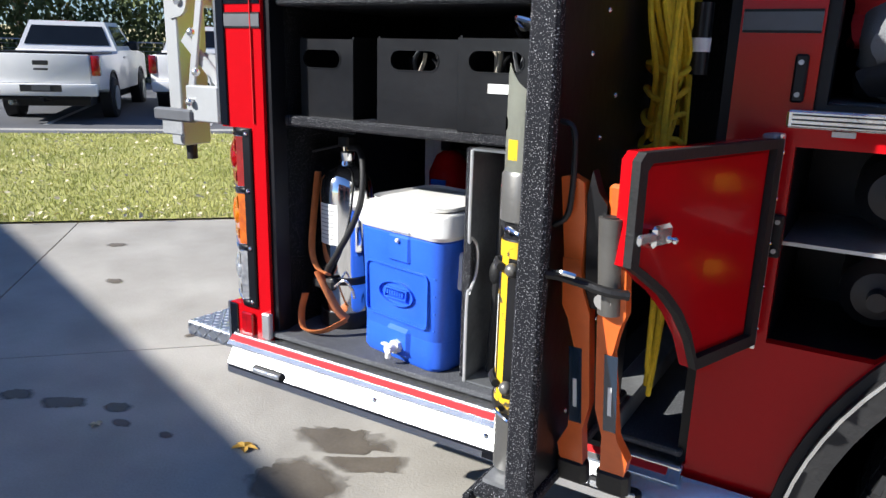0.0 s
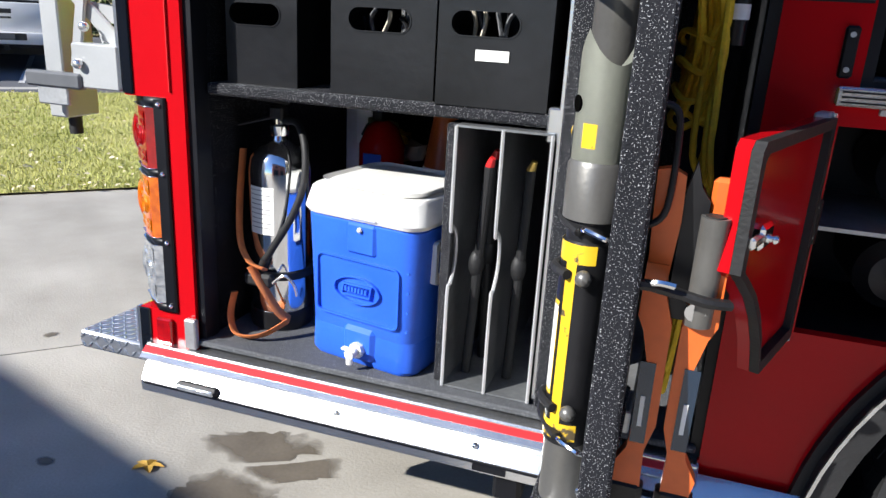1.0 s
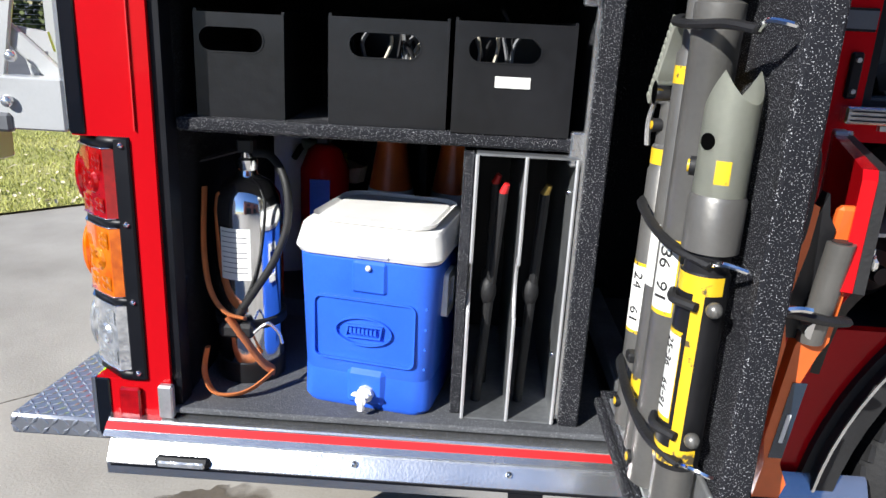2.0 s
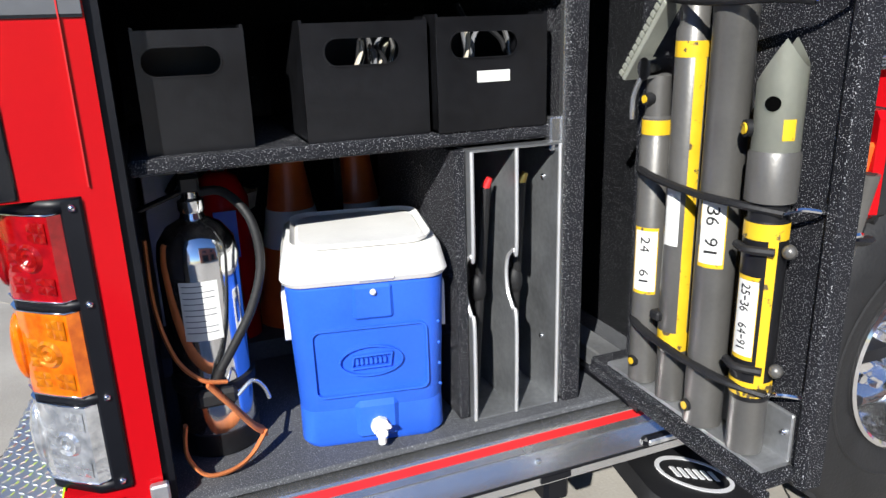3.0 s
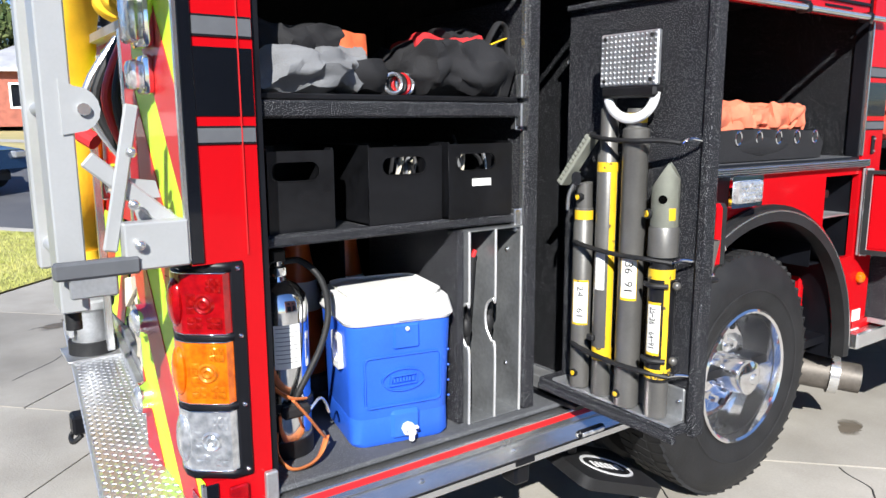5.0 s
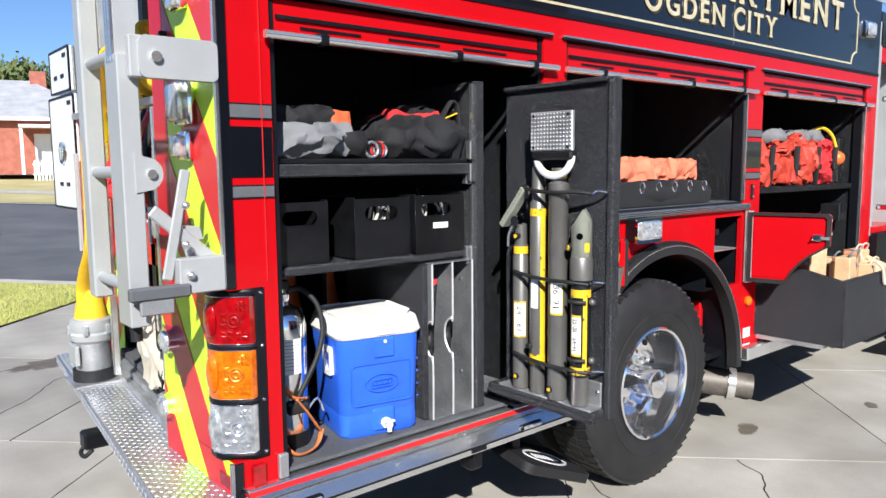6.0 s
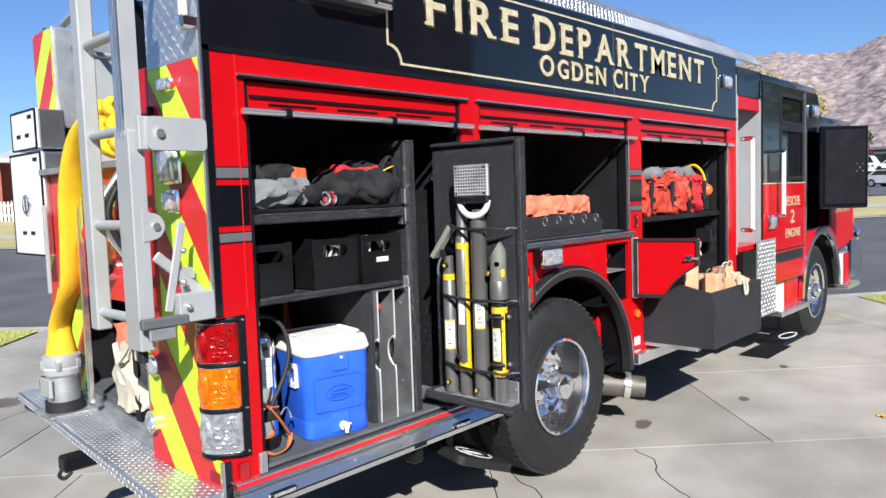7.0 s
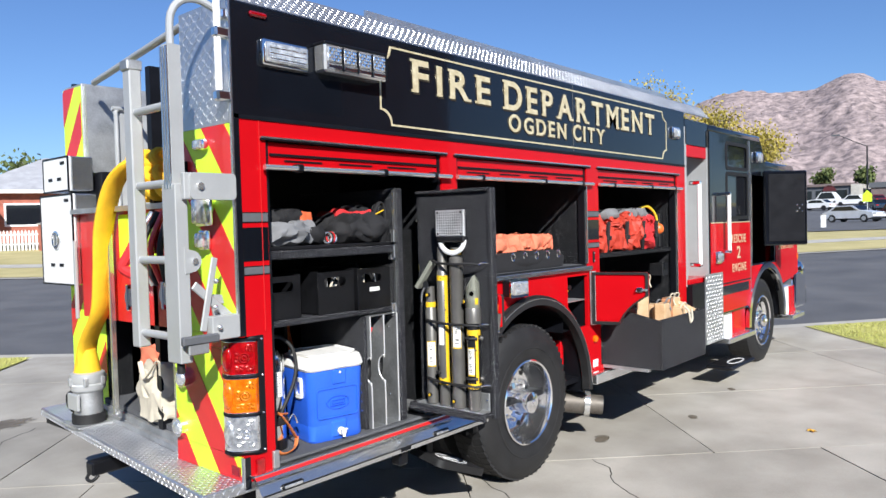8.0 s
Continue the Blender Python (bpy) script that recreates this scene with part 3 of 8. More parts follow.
def wheel(cx, cy, cz, name="wheel", R=0.525, tyre_k=1.0, rim_k=1.0, d=0.06):
    """A tyre with tread blocks on a polished disc wheel, its outer face towards -y."""
    w = part(name, lathe([(0.26, 0.21), (0.26, 0.28)], (cx, cy, cz), "y", 24), TRIM, TRUCK)
    tyre = lathe([(0.262, 0.03), (0.285, 0.008), (0.325, -0.004), (0.36, -0.012), (0.43, -0.012), (0.475, 0.006), (R - 0.012, 0.028), (R, 0.05), (R, 0.27), (R - 0.03, 0.30), (0.36, 0.30), (0.30, 0.28)], (cx, cy, cz), "y", 64, cap=False)
    lugs = bmesh.new()
    for k in range(60):
        a = 6.2832 * k / 60
        m = Matrix.Translation((cx, cy, cz)) @ Matrix.Rotation(-a, 4, "Y") @ Matrix.Translation((R - 0.004, 0, 0))
        for y0, y1 in ((0.03, 0.10), (0.115, 0.19), (0.205, 0.27)):
            bmesh.ops.create_cube(lugs, size=1, matrix=m @ Matrix.Translation((0.0, (y0 + y1) / 2, 0)) @ Matrix.Rotation(0.3 if y0 < 0.1 else -0.2, 4, "X") @ Matrix.Diagonal((0.014, y1 - y0, 0.040, 1)))
    part("tyre", tyre, TYRE, w, "black tyre")
    tagged(part("tread", lugs, TYRE, w), "", "", "", "stuff")
    rt = lathe([(r, h) for r, h in ((0.366, -0.0135), (0.372, -0.0165), (0.378, -0.0135))], (cx, cy, cz), "y", 48, cap=False)
    part("sidewall_ring", rt, TYRE, w)
    rim = lathe([(0.312, 0.012), (0.318, -0.004), (0.308, -0.010), (0.298, -0.002), (0.291, 0.025), (0.276, d), (0.268, d + 0.02), (0.235, d + 0.028), (0.17, d + 0.012), (0.125, d - 0.012), (0.10, d - 0.015)], (cx, cy, cz), "y", 56, cap=False)
    part("rim", rim, POLISHED, w, "mirror polished aluminium rim")
    for k in range(10):
        a = 6.2832 * (k + 0.3) / 10
        q = Vector((cx + 0.238 * math.cos(a), cy + d + 0.019, cz + 0.238 * math.sin(a)))
        part("vent_hole", cyl(q, q + Vector((0, 0.012, 0)), 0.019, seg=14), STRUTBLACK, w)
        q = Vector((cx + 0.148 * math.cos(a), cy + d - 0.035, cz + 0.148 * math.sin(a)))
        part("lug_nut", cyl(q, q + Vector((0, 0.045, 0)), 0.017, 0.02, seg=8), CHROME, w)
    part("hub_cap", lathe([(0.0, -0.045), (0.05, -0.043), (0.078, -0.03), (0.086, -0.005), (0.086, d - 0.02), (0.12, d - 0.012)], (cx, cy, cz), "y", 32), POLISHED, w)
    part("hub_centre", cyl((cx, cy - 0.056, cz), (cx, cy - 0.04, cz), 0.022, 0.03, seg=12), STEEL, w)
    for ob in [w] + list(w.children):
        k = tyre_k if ob.name.split(".")[0] in ("tyre", "tread", "sidewall_ring") else rim_k
        ob.data.transform(Matrix.Translation((cx, cy, cz)) @ Matrix.Diagonal((k, 1, k, 1)) @ Matrix.Translation((-cx, -cy, -cz)))
    return w


wheel(2.37, 0.0, 0.503, tyre_k=1.05, rim_k=0.96, d=0.15)
inner = part("wheel", lathe([(0.30, 0.42), (0.5, 0.42), (0.525, 0.45), (0.525, 0.68), (0.3, 0.70)], (2.36, 0.0, 0.482), "y", 40), TYRE, TRUCK)

# pockets for breathing cylinders beside the arch
for px, sx in ((1.785, 1), (3.085, -1)):
    part("pocket_lining", bx((px - 0.19, 0.42, 0.93), (px + 0.19, 0.44, 1.38)), TRIM, TRUCK)
    part("pocket_side", bx((px - 0.19, 0.03, 0.93), (px - 0.185, 0.42, 1.37)), TRIM, TRUCK)
    part("pocket_side", bx((px + 0.165, 0.03, 0.93), (px + 0.17, 0.42, 1.37)), TRIM, TRUCK)
    part("pocket_shelf", bx((px - 0.185, 0.035, 1.155), (px + 0.165, 0.42, 1.163)), ALUDULL, TRUCK)
    part("pocket_floor", bx((px - 0.185, 0.035, 0.935), (px + 0.165, 0.42, 0.945)), TRIM, TRUCK)
    part("pocket_roof", bx((px - 0.185, 0.035, 1.372), (px + 0.165, 0.42, 1.378)), TRIM, TRUCK)
    for z in (1.265, 1.055):
        c = thing("air_cylinder", "dark air cylinder with a yellow valve knob in a pocket", "air cylinder", (px, 0.2, z - 0.08), "air cylinders")
        part("tank", lathe([(0.02, 0.115), (0.05, 0.12), (0.075, 0.15), (0.078, 0.38)], (px, 0.0, z), "y", 24), STRUTBLACK, c)
        part("valve", cyl((px, 0.07, z), (px, 0.125, z), 0.02, seg=12), STRUTBLACK, c)
        part("valve_knob", cyl((px + 0.045 * sx, 0.085, z - 0.02), (px + 0.085 * sx, 0.075, z - 0.03), 0.022, 0.026, seg=12), YTAPE, c, "yellow valve knob")


def pocket_door(hx, hy, ang, s):
    """Hinged cover of a pocket: straight hinge edge, free edge cut to the arch; its inner side towards +y."""
    edge = [(0, 0.0), (0, 0.418), (0.43, 0.418), (0.443, 0.405), (0.443, 0.235), (0.405, 0.212), (0.345, 0.172), (0.29, 0.122), (0.245, 0.065), (0.212, 0.0)]
    cx, cz = 0.23, 0.24
    pts = [(s * u, w) for u, w in edge]
    inn = [(s * (cx + (u - cx) * 0.90), cz + (w - cz) * 0.90) for u, w in edge]
    m = pose(hx, hy, 0.962, 0, 0, ang)
    d = part("pocket_door", turned(sheet([pts], "y", -0.010, 0.010), m), RED, TRUCK, "opened red pocket door with a black rubber seal")
    part("door_seal", turned(sheet([pts, inn], "y", 0.0105, 0.026), m), RUBBER, d)
    part("inner_panel", turned(sheet([[(s * (cx + (u - cx) * 0.86), cz + (w - cz) * 0.86) for u, w in edge]], "y", 0.0105, 0.014), m), RED, d)
    part("piano_hinge", turned(bx((-0.026, -0.01, -0.008), (0.020, 0.016, 0.426), 0.003), m), ALUDULL, d)
    part("hinge_pin", turned(cyl((0.0, 0.020, -0.008), (0.0, 0.020, 0.426), 0.006, seg=8), m), STEEL, d)
    for z in (0.03, 0.12, 0.21, 0.30, 0.39):
        part("bolt", turned(ball((-0.014, 0.017, z), 0.006, u=8, v=6), m), CHROME, d)
    la = part("latch", turned(bx((s * 0.375 - 0.026, -0.03, 0.262), (s * 0.375 + 0.026, 0.036, 0.300), 0.006), m), CHROME, d)
    part("latch_bolt", turned(bx((s * 0.41 - 0.030, 0.026, 0.272), (s * 0.41 + 0.030, 0.036, 0.290), 0.004), m), STEEL, la)
    part("latch_knob", turned(ball((s * 0.352, 0.040, 0.272), 0.007, u=10, v=8), m), CHROME, la)
    return d


pocket_door(1.562, -0.052, -109.5, 1)
pocket_door(3.275, -0.025, 104.5, -1)

# scene light over the arch, marker lamps
fl = part("scene_light", bx((2.07, -0.075, 1.285), (2.27, 0.0, 1.40), 0.012), TRIM, TRUCK, "square warning light with a clear lens")
part("lens", bx((2.082, -0.10, 1.297), (2.258, -0.07, 1.388), 0.015, seg=2), LENSCLR, fl)
part("lens_face", facets((2.095, -0.1005, 1.308), (0.15, 0, 0), (0, 0, 0.07), 8, 4, 0.004), LENSCLR, fl, smooth=False)
part("bezel", sheet([rect(2.065, 1.28, 2.275, 1.405, 0.01), rect(2.09, 1.305, 2.25, 1.38, 0.01)], "y", -0.082, -0.068), CHROME, fl)
part("marker_lamp", ball((3.33, -0.01, 0.83), (0.03, 0.025, 0.03)), LENSAMB, TRUCK, "amber marker lamp")
part("sticker", bx((3.30, -0.004, 0.55), (3.38, 0.001, 0.66)), WHITE, TRUCK)
part("hinge_stud", bx((1.66, -0.012, 1.385), (1.70, 0.0, 1.395)), ALUDULL, TRUCK)
part("opening_sill", bx((1.58, -0.03, 1.398), (3.28, 0.04, 1.432), 0.004), ALU, TRUCK, "grooved aluminium sill")
for k in range(3):
    part("sill_groove", bx((1.59, -0.032, 1.404 + k * 0.009), (3.27, -0.0295, 1.407 + k * 0.009)), TRIM, TRUCK)

# exhaust
pa, pb = Vector((3.12, 0.42, 0.32)), Vector((3.40, 0.0, 0.275))
dd = (pb - pa).normalized()
ex = part("exhaust_pipe", cyl(pa, pb - dd * 0.09, 0.088, seg=28), EXHAUST, TRUCK, "short heat-stained exhaust pipe")
part("pipe_clamp", cyl(pb - dd * 0.13, pb - dd * 0.085, 0.102, seg=28), STEEL, ex)
bm = cyl(pb - dd * 0.09, pb + dd * 0.02, 0.078, seg=28)
part("pipe_tip", bm, EXHAUST, ex)
part("pipe_bore", cyl(pb + dd * 0.018, pb + dd * 0.023, 0.066, seg=24), INK, ex)

# lamps and writing on the upper band
for x0, x1, z0, z1 in ((0.155, 0.435, 2.575, 2.705), (4.90, 5.05, 2.57, 2.69)):
    b = part("strobe_light", bx((x0, -0.03, z0), (x1, 0.0, z1), 0.02, seg=2), CHROME, TRUCK, "chrome framed clear strobe light")
    part("lens", bx((x0 + 0.015, -0.045, z0 + 0.015), (x1 - 0.015, -0.02, z1 - 0.015), 0.02, seg=2), LENSCLR, b)
    part("lens_face", facets((x0 + 0.03, -0.0455, z0 + 0.025), (x1 - x0 - 0.06, 0, 0), (0, 0, z1 - z0 - 0.05), 16, 7, 0.004), LENSCLR, b, smooth=False)
    for k in range(3):
        part("lens_bar", bx((x0 + 0.03, -0.048, z0 + 0.032 + k * 0.026), (x1 - 0.03, -0.043, z0 + 0.036 + k * 0.026)), CHROME, b)
b = part("work_light", bx((0.49, -0.09, 2.585), (0.93, 0.0, 2.73), 0.01), STEEL, TRUCK, "long chrome work light with four lamps")
for k in range(4):
    part("lamp_cell", bx((0.505 + k * 0.105, -0.098, 2.632), (0.60 + k * 0.105, -0.085, 2.712), 0.008), LENSCLR, b)
    part("lens_face", facets((0.511 + k * 0.105, -0.0985, 2.638), (0.083, 0, 0), (0, 0, 0.068), 6, 4, 0.005), CHROME, b, smooth=False)
    part("cell_frame", bx((0.601 + k * 0.105, -0.100, 2.595), (0.6095 + k * 0.105, -0.085, 2.716)), TRIM, b)
    part("lamp_cell", bx((0.505 + k * 0.105, -0.097, 2.598), (0.60 + k * 0.105, -0.085, 2.624), 0.006), CHROME, b)
part("light_cap", bx((0.485, -0.094, 2.722), (0.935, 0.0, 2.736), 0.003), TRIM, b)
part("clearance_lamp", bx((0.10, -0.02, 2.80), (0.20, 0.0, 2.825), 0.008), LENSRED, TRUCK)

bl, br, bt, bb, sc = 0.955, 4.79, 2.815, 2.362, 0.085


def scallop(g):
    out = []
    for cx, cz, a0 in ((br - g, bb + g, 180), (br - g, bt - g, 270), (bl + g, bt - g, 360), (bl + g, bb + g, 90)):
        out += [(cx + sc * math.cos(radians(a0 - 90 * k / 8)), cz + sc * math.sin(radians(a0 - 90 * k / 8))) for k in range(9)]
    return out


part("gold_border", sheet([scallop(0.0), scallop(0.011)], "y", -0.005, -0.001), GOLD, TRUCK, "thin gold border with scalloped corners")
SERIFS = {"F": ((0.12, 0), (0.06, 1)), "I": ((0.5, 0), (0.5, 1)), "R": ((0.10, 0), (0.94, 0), (0.05, 1)), "E": ((0.05, 0), (0.05, 1)), "D": ((0.05, 0), (0.05, 1)), "P": ((0.12, 0), (0.05, 1)), "A": ((0.06, 0), (0.94, 0)), "T": ((0.5, 0),), "M": ((0.07, 0), (0.93, 0), (0.06, 1), (0.94, 1)), "N": ((0.08, 0), (0.06, 1), (0.93, 1)), "Y": ((0.5, 0), (0.06, 1), (0.94, 1))}


def glyph(ch):
    """Outline mesh of one letter, from 0 to 1 both ways, and its natural width over its height."""
    cu = bpy.data.curves.new("type", "FONT")
    cu.body, cu.extrude, cu.offset = ch, 0.5, 0.022
    ob = bpy.data.objects.new("type", cu)
    scene.collection.objects.link(ob)
    bpy.context.view_layer.update()
    bm = bmesh.new()
    bm.from_mesh(ob.to_mesh())
    ob.to_mesh_clear()
    bpy.data.objects.remove(ob)
    xs, ys = [v.co.x for v in bm.verts], [v.co.y for v in bm.verts]
    w, h = max(xs) - min(xs), max(ys) - min(ys)
    for v in bm.verts:
        v.co = ((v.co.x - min(xs)) / w, (v.co.y - min(ys)) / h, v.co.z)
    return bm, w / h


def engraved(txt, x0, x1, z0, z1, y, small=0.95, gap=0.30):
    """A word of gold serif capitals, the first one taller, each over its own dark edge."""
    hs = [(z1 - z0) * (1.0 if k == 0 else small) for k in range(len(txt))]
    made = [glyph(ch) for ch in txt]
    ws = [r * h for (_, r), h in zip(made, hs)]
    for bm, _ in made:
        bm.free()
    room = sum(ws) + gap * (z1 - z0) * (len(txt) - 1)
    k_ = (x1 - x0) / room
    x = x0
    for ch, w, h in zip(txt, ws, hs):
        for material, dx, dz, dy, thick, nm in ((SHADE, 0.013, -0.011, 0.0, 0.002, "letter_shadow"), (GOLD, 0.0, 0.0, 0.003, 0.003, "letter")):
            bm, _ = glyph(ch)
            for v in bm.verts:
                v.co = (x + dx + v.co.x * w * k_, y - dy - v.co.z * thick, z0 + dz + v.co.y * h)
            for f, top in SERIFS.get(ch, ()):
                c, zc = x + dx + f * w * k_, z0 + dz + (h if top else 0)
                bx((c - 0.027 * h / 0.19, y - dy - thick * 0.6, zc - (0.016 * h / 0.19 if top else 0)), (c + 0.027 * h / 0.19, y - dy + thick * 0.4, zc + (0 if top else 0.016 * h / 0.19)), 0, bm)
            part(nm, bm, material, TRUCK, smooth=False)
        x += (w + gap * (z1 - z0)) * k_


for txt, x0, x1, z0, z1 in (("FIRE", 1.225, 1.985, 2.578, 2.772), ("DEPARTMENT", 2.145, 4.515, 2.572, 2.772), ("OGDEN", 2.19, 2.945, 2.424, 2.548), ("CITY", 3.048, 3.55, 2.424, 2.552)):
    engraved(txt, x0, x1, z0, z1, -0.004)

# ---- rear of the body ----
def raked(bm):
    """Lay a piece of the tailboard along the slightly raked rear edge."""
    for v in bm.verts:
        v.co.x += 0.095 * v.co.y
    return bm


def chevrons(x, y0, y1, z0, z1, slope, phase, period=0.46, share=0.5, parent=None):
    """Diagonal red bands on a lime panel, each clipped to the panel."""
    panel = part("chevron_panel", bx((x - 0.004, y0, z0), (x, y1, z1)), LIME, parent or TRUCK, "lime panel with red diagonal stripes")
    c = -3.0 + phase
    while c < 8:
        poly = [(y0, z0), (y1, z0), (y1, z1), (y0, z1)]
        for sign, lim in ((1, c), (-1, c + period * share)):
            out = []
            for i, p in enumerate(poly):
                q = poly[(i + 1) % len(poly)]
                dp, dq = sign * (p[1] - slope * p[0] - lim), sign * (q[1] - slope * q[0] - lim)
                if dp >= 0:
                    out.append(p)
                if dp * dq < 0:
                    t = dp / (dp - dq)
                    out.append((p[0] + (q[0] - p[0]) * t, p[1] + (q[1] - p[1]) * t))
            poly = out
            if len(poly) < 3:
                break
        if len(poly) >= 3:
            part("red_stripe", sheet([poly], "x", x - 0.0065, x - 0.0035), REDFILM, panel, smooth=False)
        c += period
    return panel


for y0, y1, z0, z1 in ((0.012, 0.60, 0.60, 0.714), (0.142, 0.60, 0.716, 1.22), (0.142, 0.44, 1.222, 1.286), (0.012, 0.44, 1.288, 2.29)):
    chevrons(0.0, y0, y1, z0, z1, 1.35, 0.104, 0.536)
chevrons(0.24, 1.92, 2.44, 0.62, 1.46, -1.35, 0.0)
chevrons(0.24, 2.16, 2.44, 2.20, 2.80, -1.35, 0.1)
part("left_rear_column", bx((0.245, 1.90, 1.47), (0.40, 2.44, 2.2)), TRIM, TRUCK)
part("left_rear_column", bx((0.245, 1.90, 0.58), (0.40, 2.44, 1.468)), LINERDARK, TRUCK)
part("upper_box", bx((0.245, 2.16, 2.20), (3.2, 2.44, 2.82), 0.006), ALUDULL, TRUCK, "dull metal roof box")
bm = bx((-0.004, 0.01, 2.292), (0.0, 0.44, 2.87))
treads((-0.005, 0.012, 2.30), (0, 1, 0), (0, 0, 1), 13, 17, 0.033, bm)
part("tread_panel", bm, TREAD, TRUCK, "bright tread plate rear corner panel", smooth=False)
part("corner_box", bx((0.0, 0.04, 2.30), (0.9, 0.44, 2.86)), ALUDULL, TRUCK)
part("hose_bed_floor", bx((0.05, 0.45, 1.92), (0.17, 1.95, 1.95)), ALUDULL, TRUCK)
part("hose_bed_floor", bx((0.17, 1.01, 1.92), (3.0, 1.95, 1.95)), ALUDULL, TRUCK)
part("bed_side", bx((0.05, 0.435, 1.2), (0.10, 0.455, 2.9)), ALU, TRUCK)
part("bed_wall", bx((0.26, 2.13, 1.95), (3.0, 2.158, 2.80)), ALUDULL, TRUCK, "dull grey metal hose bed wall")
part("bed_panel", bx((0.33, 1.84, 1.95), (1.58, 1.86, 2.60)), SILVER, TRUCK, "grey panel with a pale tube frame")
part("panel_tube", tube([(0.32, 1.83, 1.95), (0.32, 1.83, 2.5), (0.325, 1.83, 2.60), (0.40, 1.83, 2.615), (1.5, 1.83, 2.615)], 0.015), SILVER, TRUCK)
part("bed_divider", bx((1.0, 1.30, 1.95), (1.58, 1.33, 2.4)), ALU, TRUCK, "grey metal hose bed divider")
part("bed_front", bx((1.6, 1.01, 1.95), (1.65, 1.95, 2.7)), ALUDULL, TRUCK)
part("cross_bar", cyl((0.02, 0.42, 2.83), (0.26, 2.0, 2.80), 0.02, seg=12), SILVER, TRUCK)
part("rear_bulkhead", bx((0.10, 0.60, 1.26), (0.14, 1.92, 1.92)), REDFILM, TRUCK, "red and lime rear pump panel")
for k in range(4):
    part("panel_band", bx((0.094, 0.62 + k * 0.32, 1.55), (0.10, 0.74 + k * 0.32, 1.9)), LIME, TRUCK)
part("rear_recess_back", bx((0.70, 0.60, 0.60), (0.72, 1.92, 1.26)), LINERDARK, TRUCK)
part("rear_recess_floor", raked(bx((0.03, 0.60, 0.60), (0.60, 1.92, 0.70))), MAT, TRUCK)
part("rear_recess_edge", raked(bx((-0.03, 0.60, 0.60), (0.0, 1.90, 0.635), 0.004)), ALUDULL, TRUCK)
part("recess_jamb", bx((0.03, 1.385, 0.70), (0.06, 1.41, 1.9), 0.003), ALU, TRUCK)
part("recess_rail", raked(bx((0.0, 0.62, 0.60), (0.03, 1.88, 0.668), 0.004)), ALUDULL, TRUCK)
part("recess_jamb", bx((0.0, 0.60, 0.70), (0.05, 0.63, 1.9), 0.003), ALU, TRUCK)
for y, z, c in ((0.75, 1.45, CHROME), (0.95, 1.60, BRASS), (1.15, 1.42, CHROME), (1.05, 1.78, STEEL), (0.8, 1.75, LENSRED)):
    g = part("outlet_cap", cyl((0.03, y, z), (0.10, y, z), 0.055, 0.06, seg=20), c, TRUCK)
    part("cap_lug", bx((0.015, y - 0.012, z - 0.075), (0.04, y + 0.012, z + 0.075), 0.004), c, g)
for k in range(5):
    part("pipe", tube([(0.06, 0.66 + k * 0.06, 1.9), (0.03 - 0.02 * k, 0.68 + k * 0.06, 1.7), (0.05, 0.70 + k * 0.05, 1.5)], 0.016), (STEEL, RUBBER, REDFILM, RUBBER, STEEL)[k], TRUCK)

# tailboard
tb = part("tailboard", raked(bx((-0.228, 0.0, 0.545), (0.10, W, 0.598), 0.006)), TREAD, TRUCK, "tread plate tailboard")
part("tread_pattern", raked(treads((-0.224, 0.005, 0.5985), (1, 0, 0), (0, 1, 0), 11, 111, 0.022)), TREAD, tb, smooth=False)
part("tailboard_edge", raked(treads((-0.2285, W, 0.548), (0, -1, 0), (0, 0, 1), 98, 2, 0.025)), TREAD, tb, smooth=False)
part("tailboard_end", treads((-0.228, -0.0005, 0.548), (1, 0, 0), (0, 0, 1), 10, 2, 0.025), TREAD, tb, smooth=False)
hb = part("hitch", bx((-0.13, 1.35, 0.38), (0.1, 1.44, 0.46), 0.01), TRIM, TRUCK, "black receiver hitch")
part("hitch_ring", tube([(-0.10, 1.34, 0.385), (-0.13, 1.36, 0.355), (-0.13, 1.43, 0.355), (-0.10, 1.45, 0.385)], 0.01), RUBBER, hb)

# tail lamp cluster wrapped round the corner
outer = [(0.123, 0.0), (0.118, -0.008), (0.086, -0.009), (0.066, -0.008), (-0.014, 0.054), (-0.024, 0.085), (-0.022, 0.134), (0.06, 0.138), (0.123, 0.04)]
core = [(0.123, 0.03), (0.090, 0.012), (0.01, 0.082), (0.004, 0.136), (0.10, 0.138)]
lens_plan = [(0.087, -0.004), (0.066, -0.0125), (0.026, 0.014), (-0.016, 0.050), (-0.029, 0.085), (-0.024, 0.126), (0.03, 0.128), (0.085, 0.03)]
tl = part("tail_light", sheet([core], "z", 0.716, 1.284), TRIM, TRUCK, "black framed tail light cluster wrapped round the corner", smooth=False)
part("side_flange", bx((0.087, -0.009, 0.716), (0.123, 0.029, 1.284), 0.004), TRIM, tl)
for z0, z1 in ((0.716, 0.738), (0.903, 0.920), (1.086, 1.103), (1.262, 1.285)):
    part("frame_rail", sheet([outer], "z", z0, z1), TRIM, tl, smooth=False)
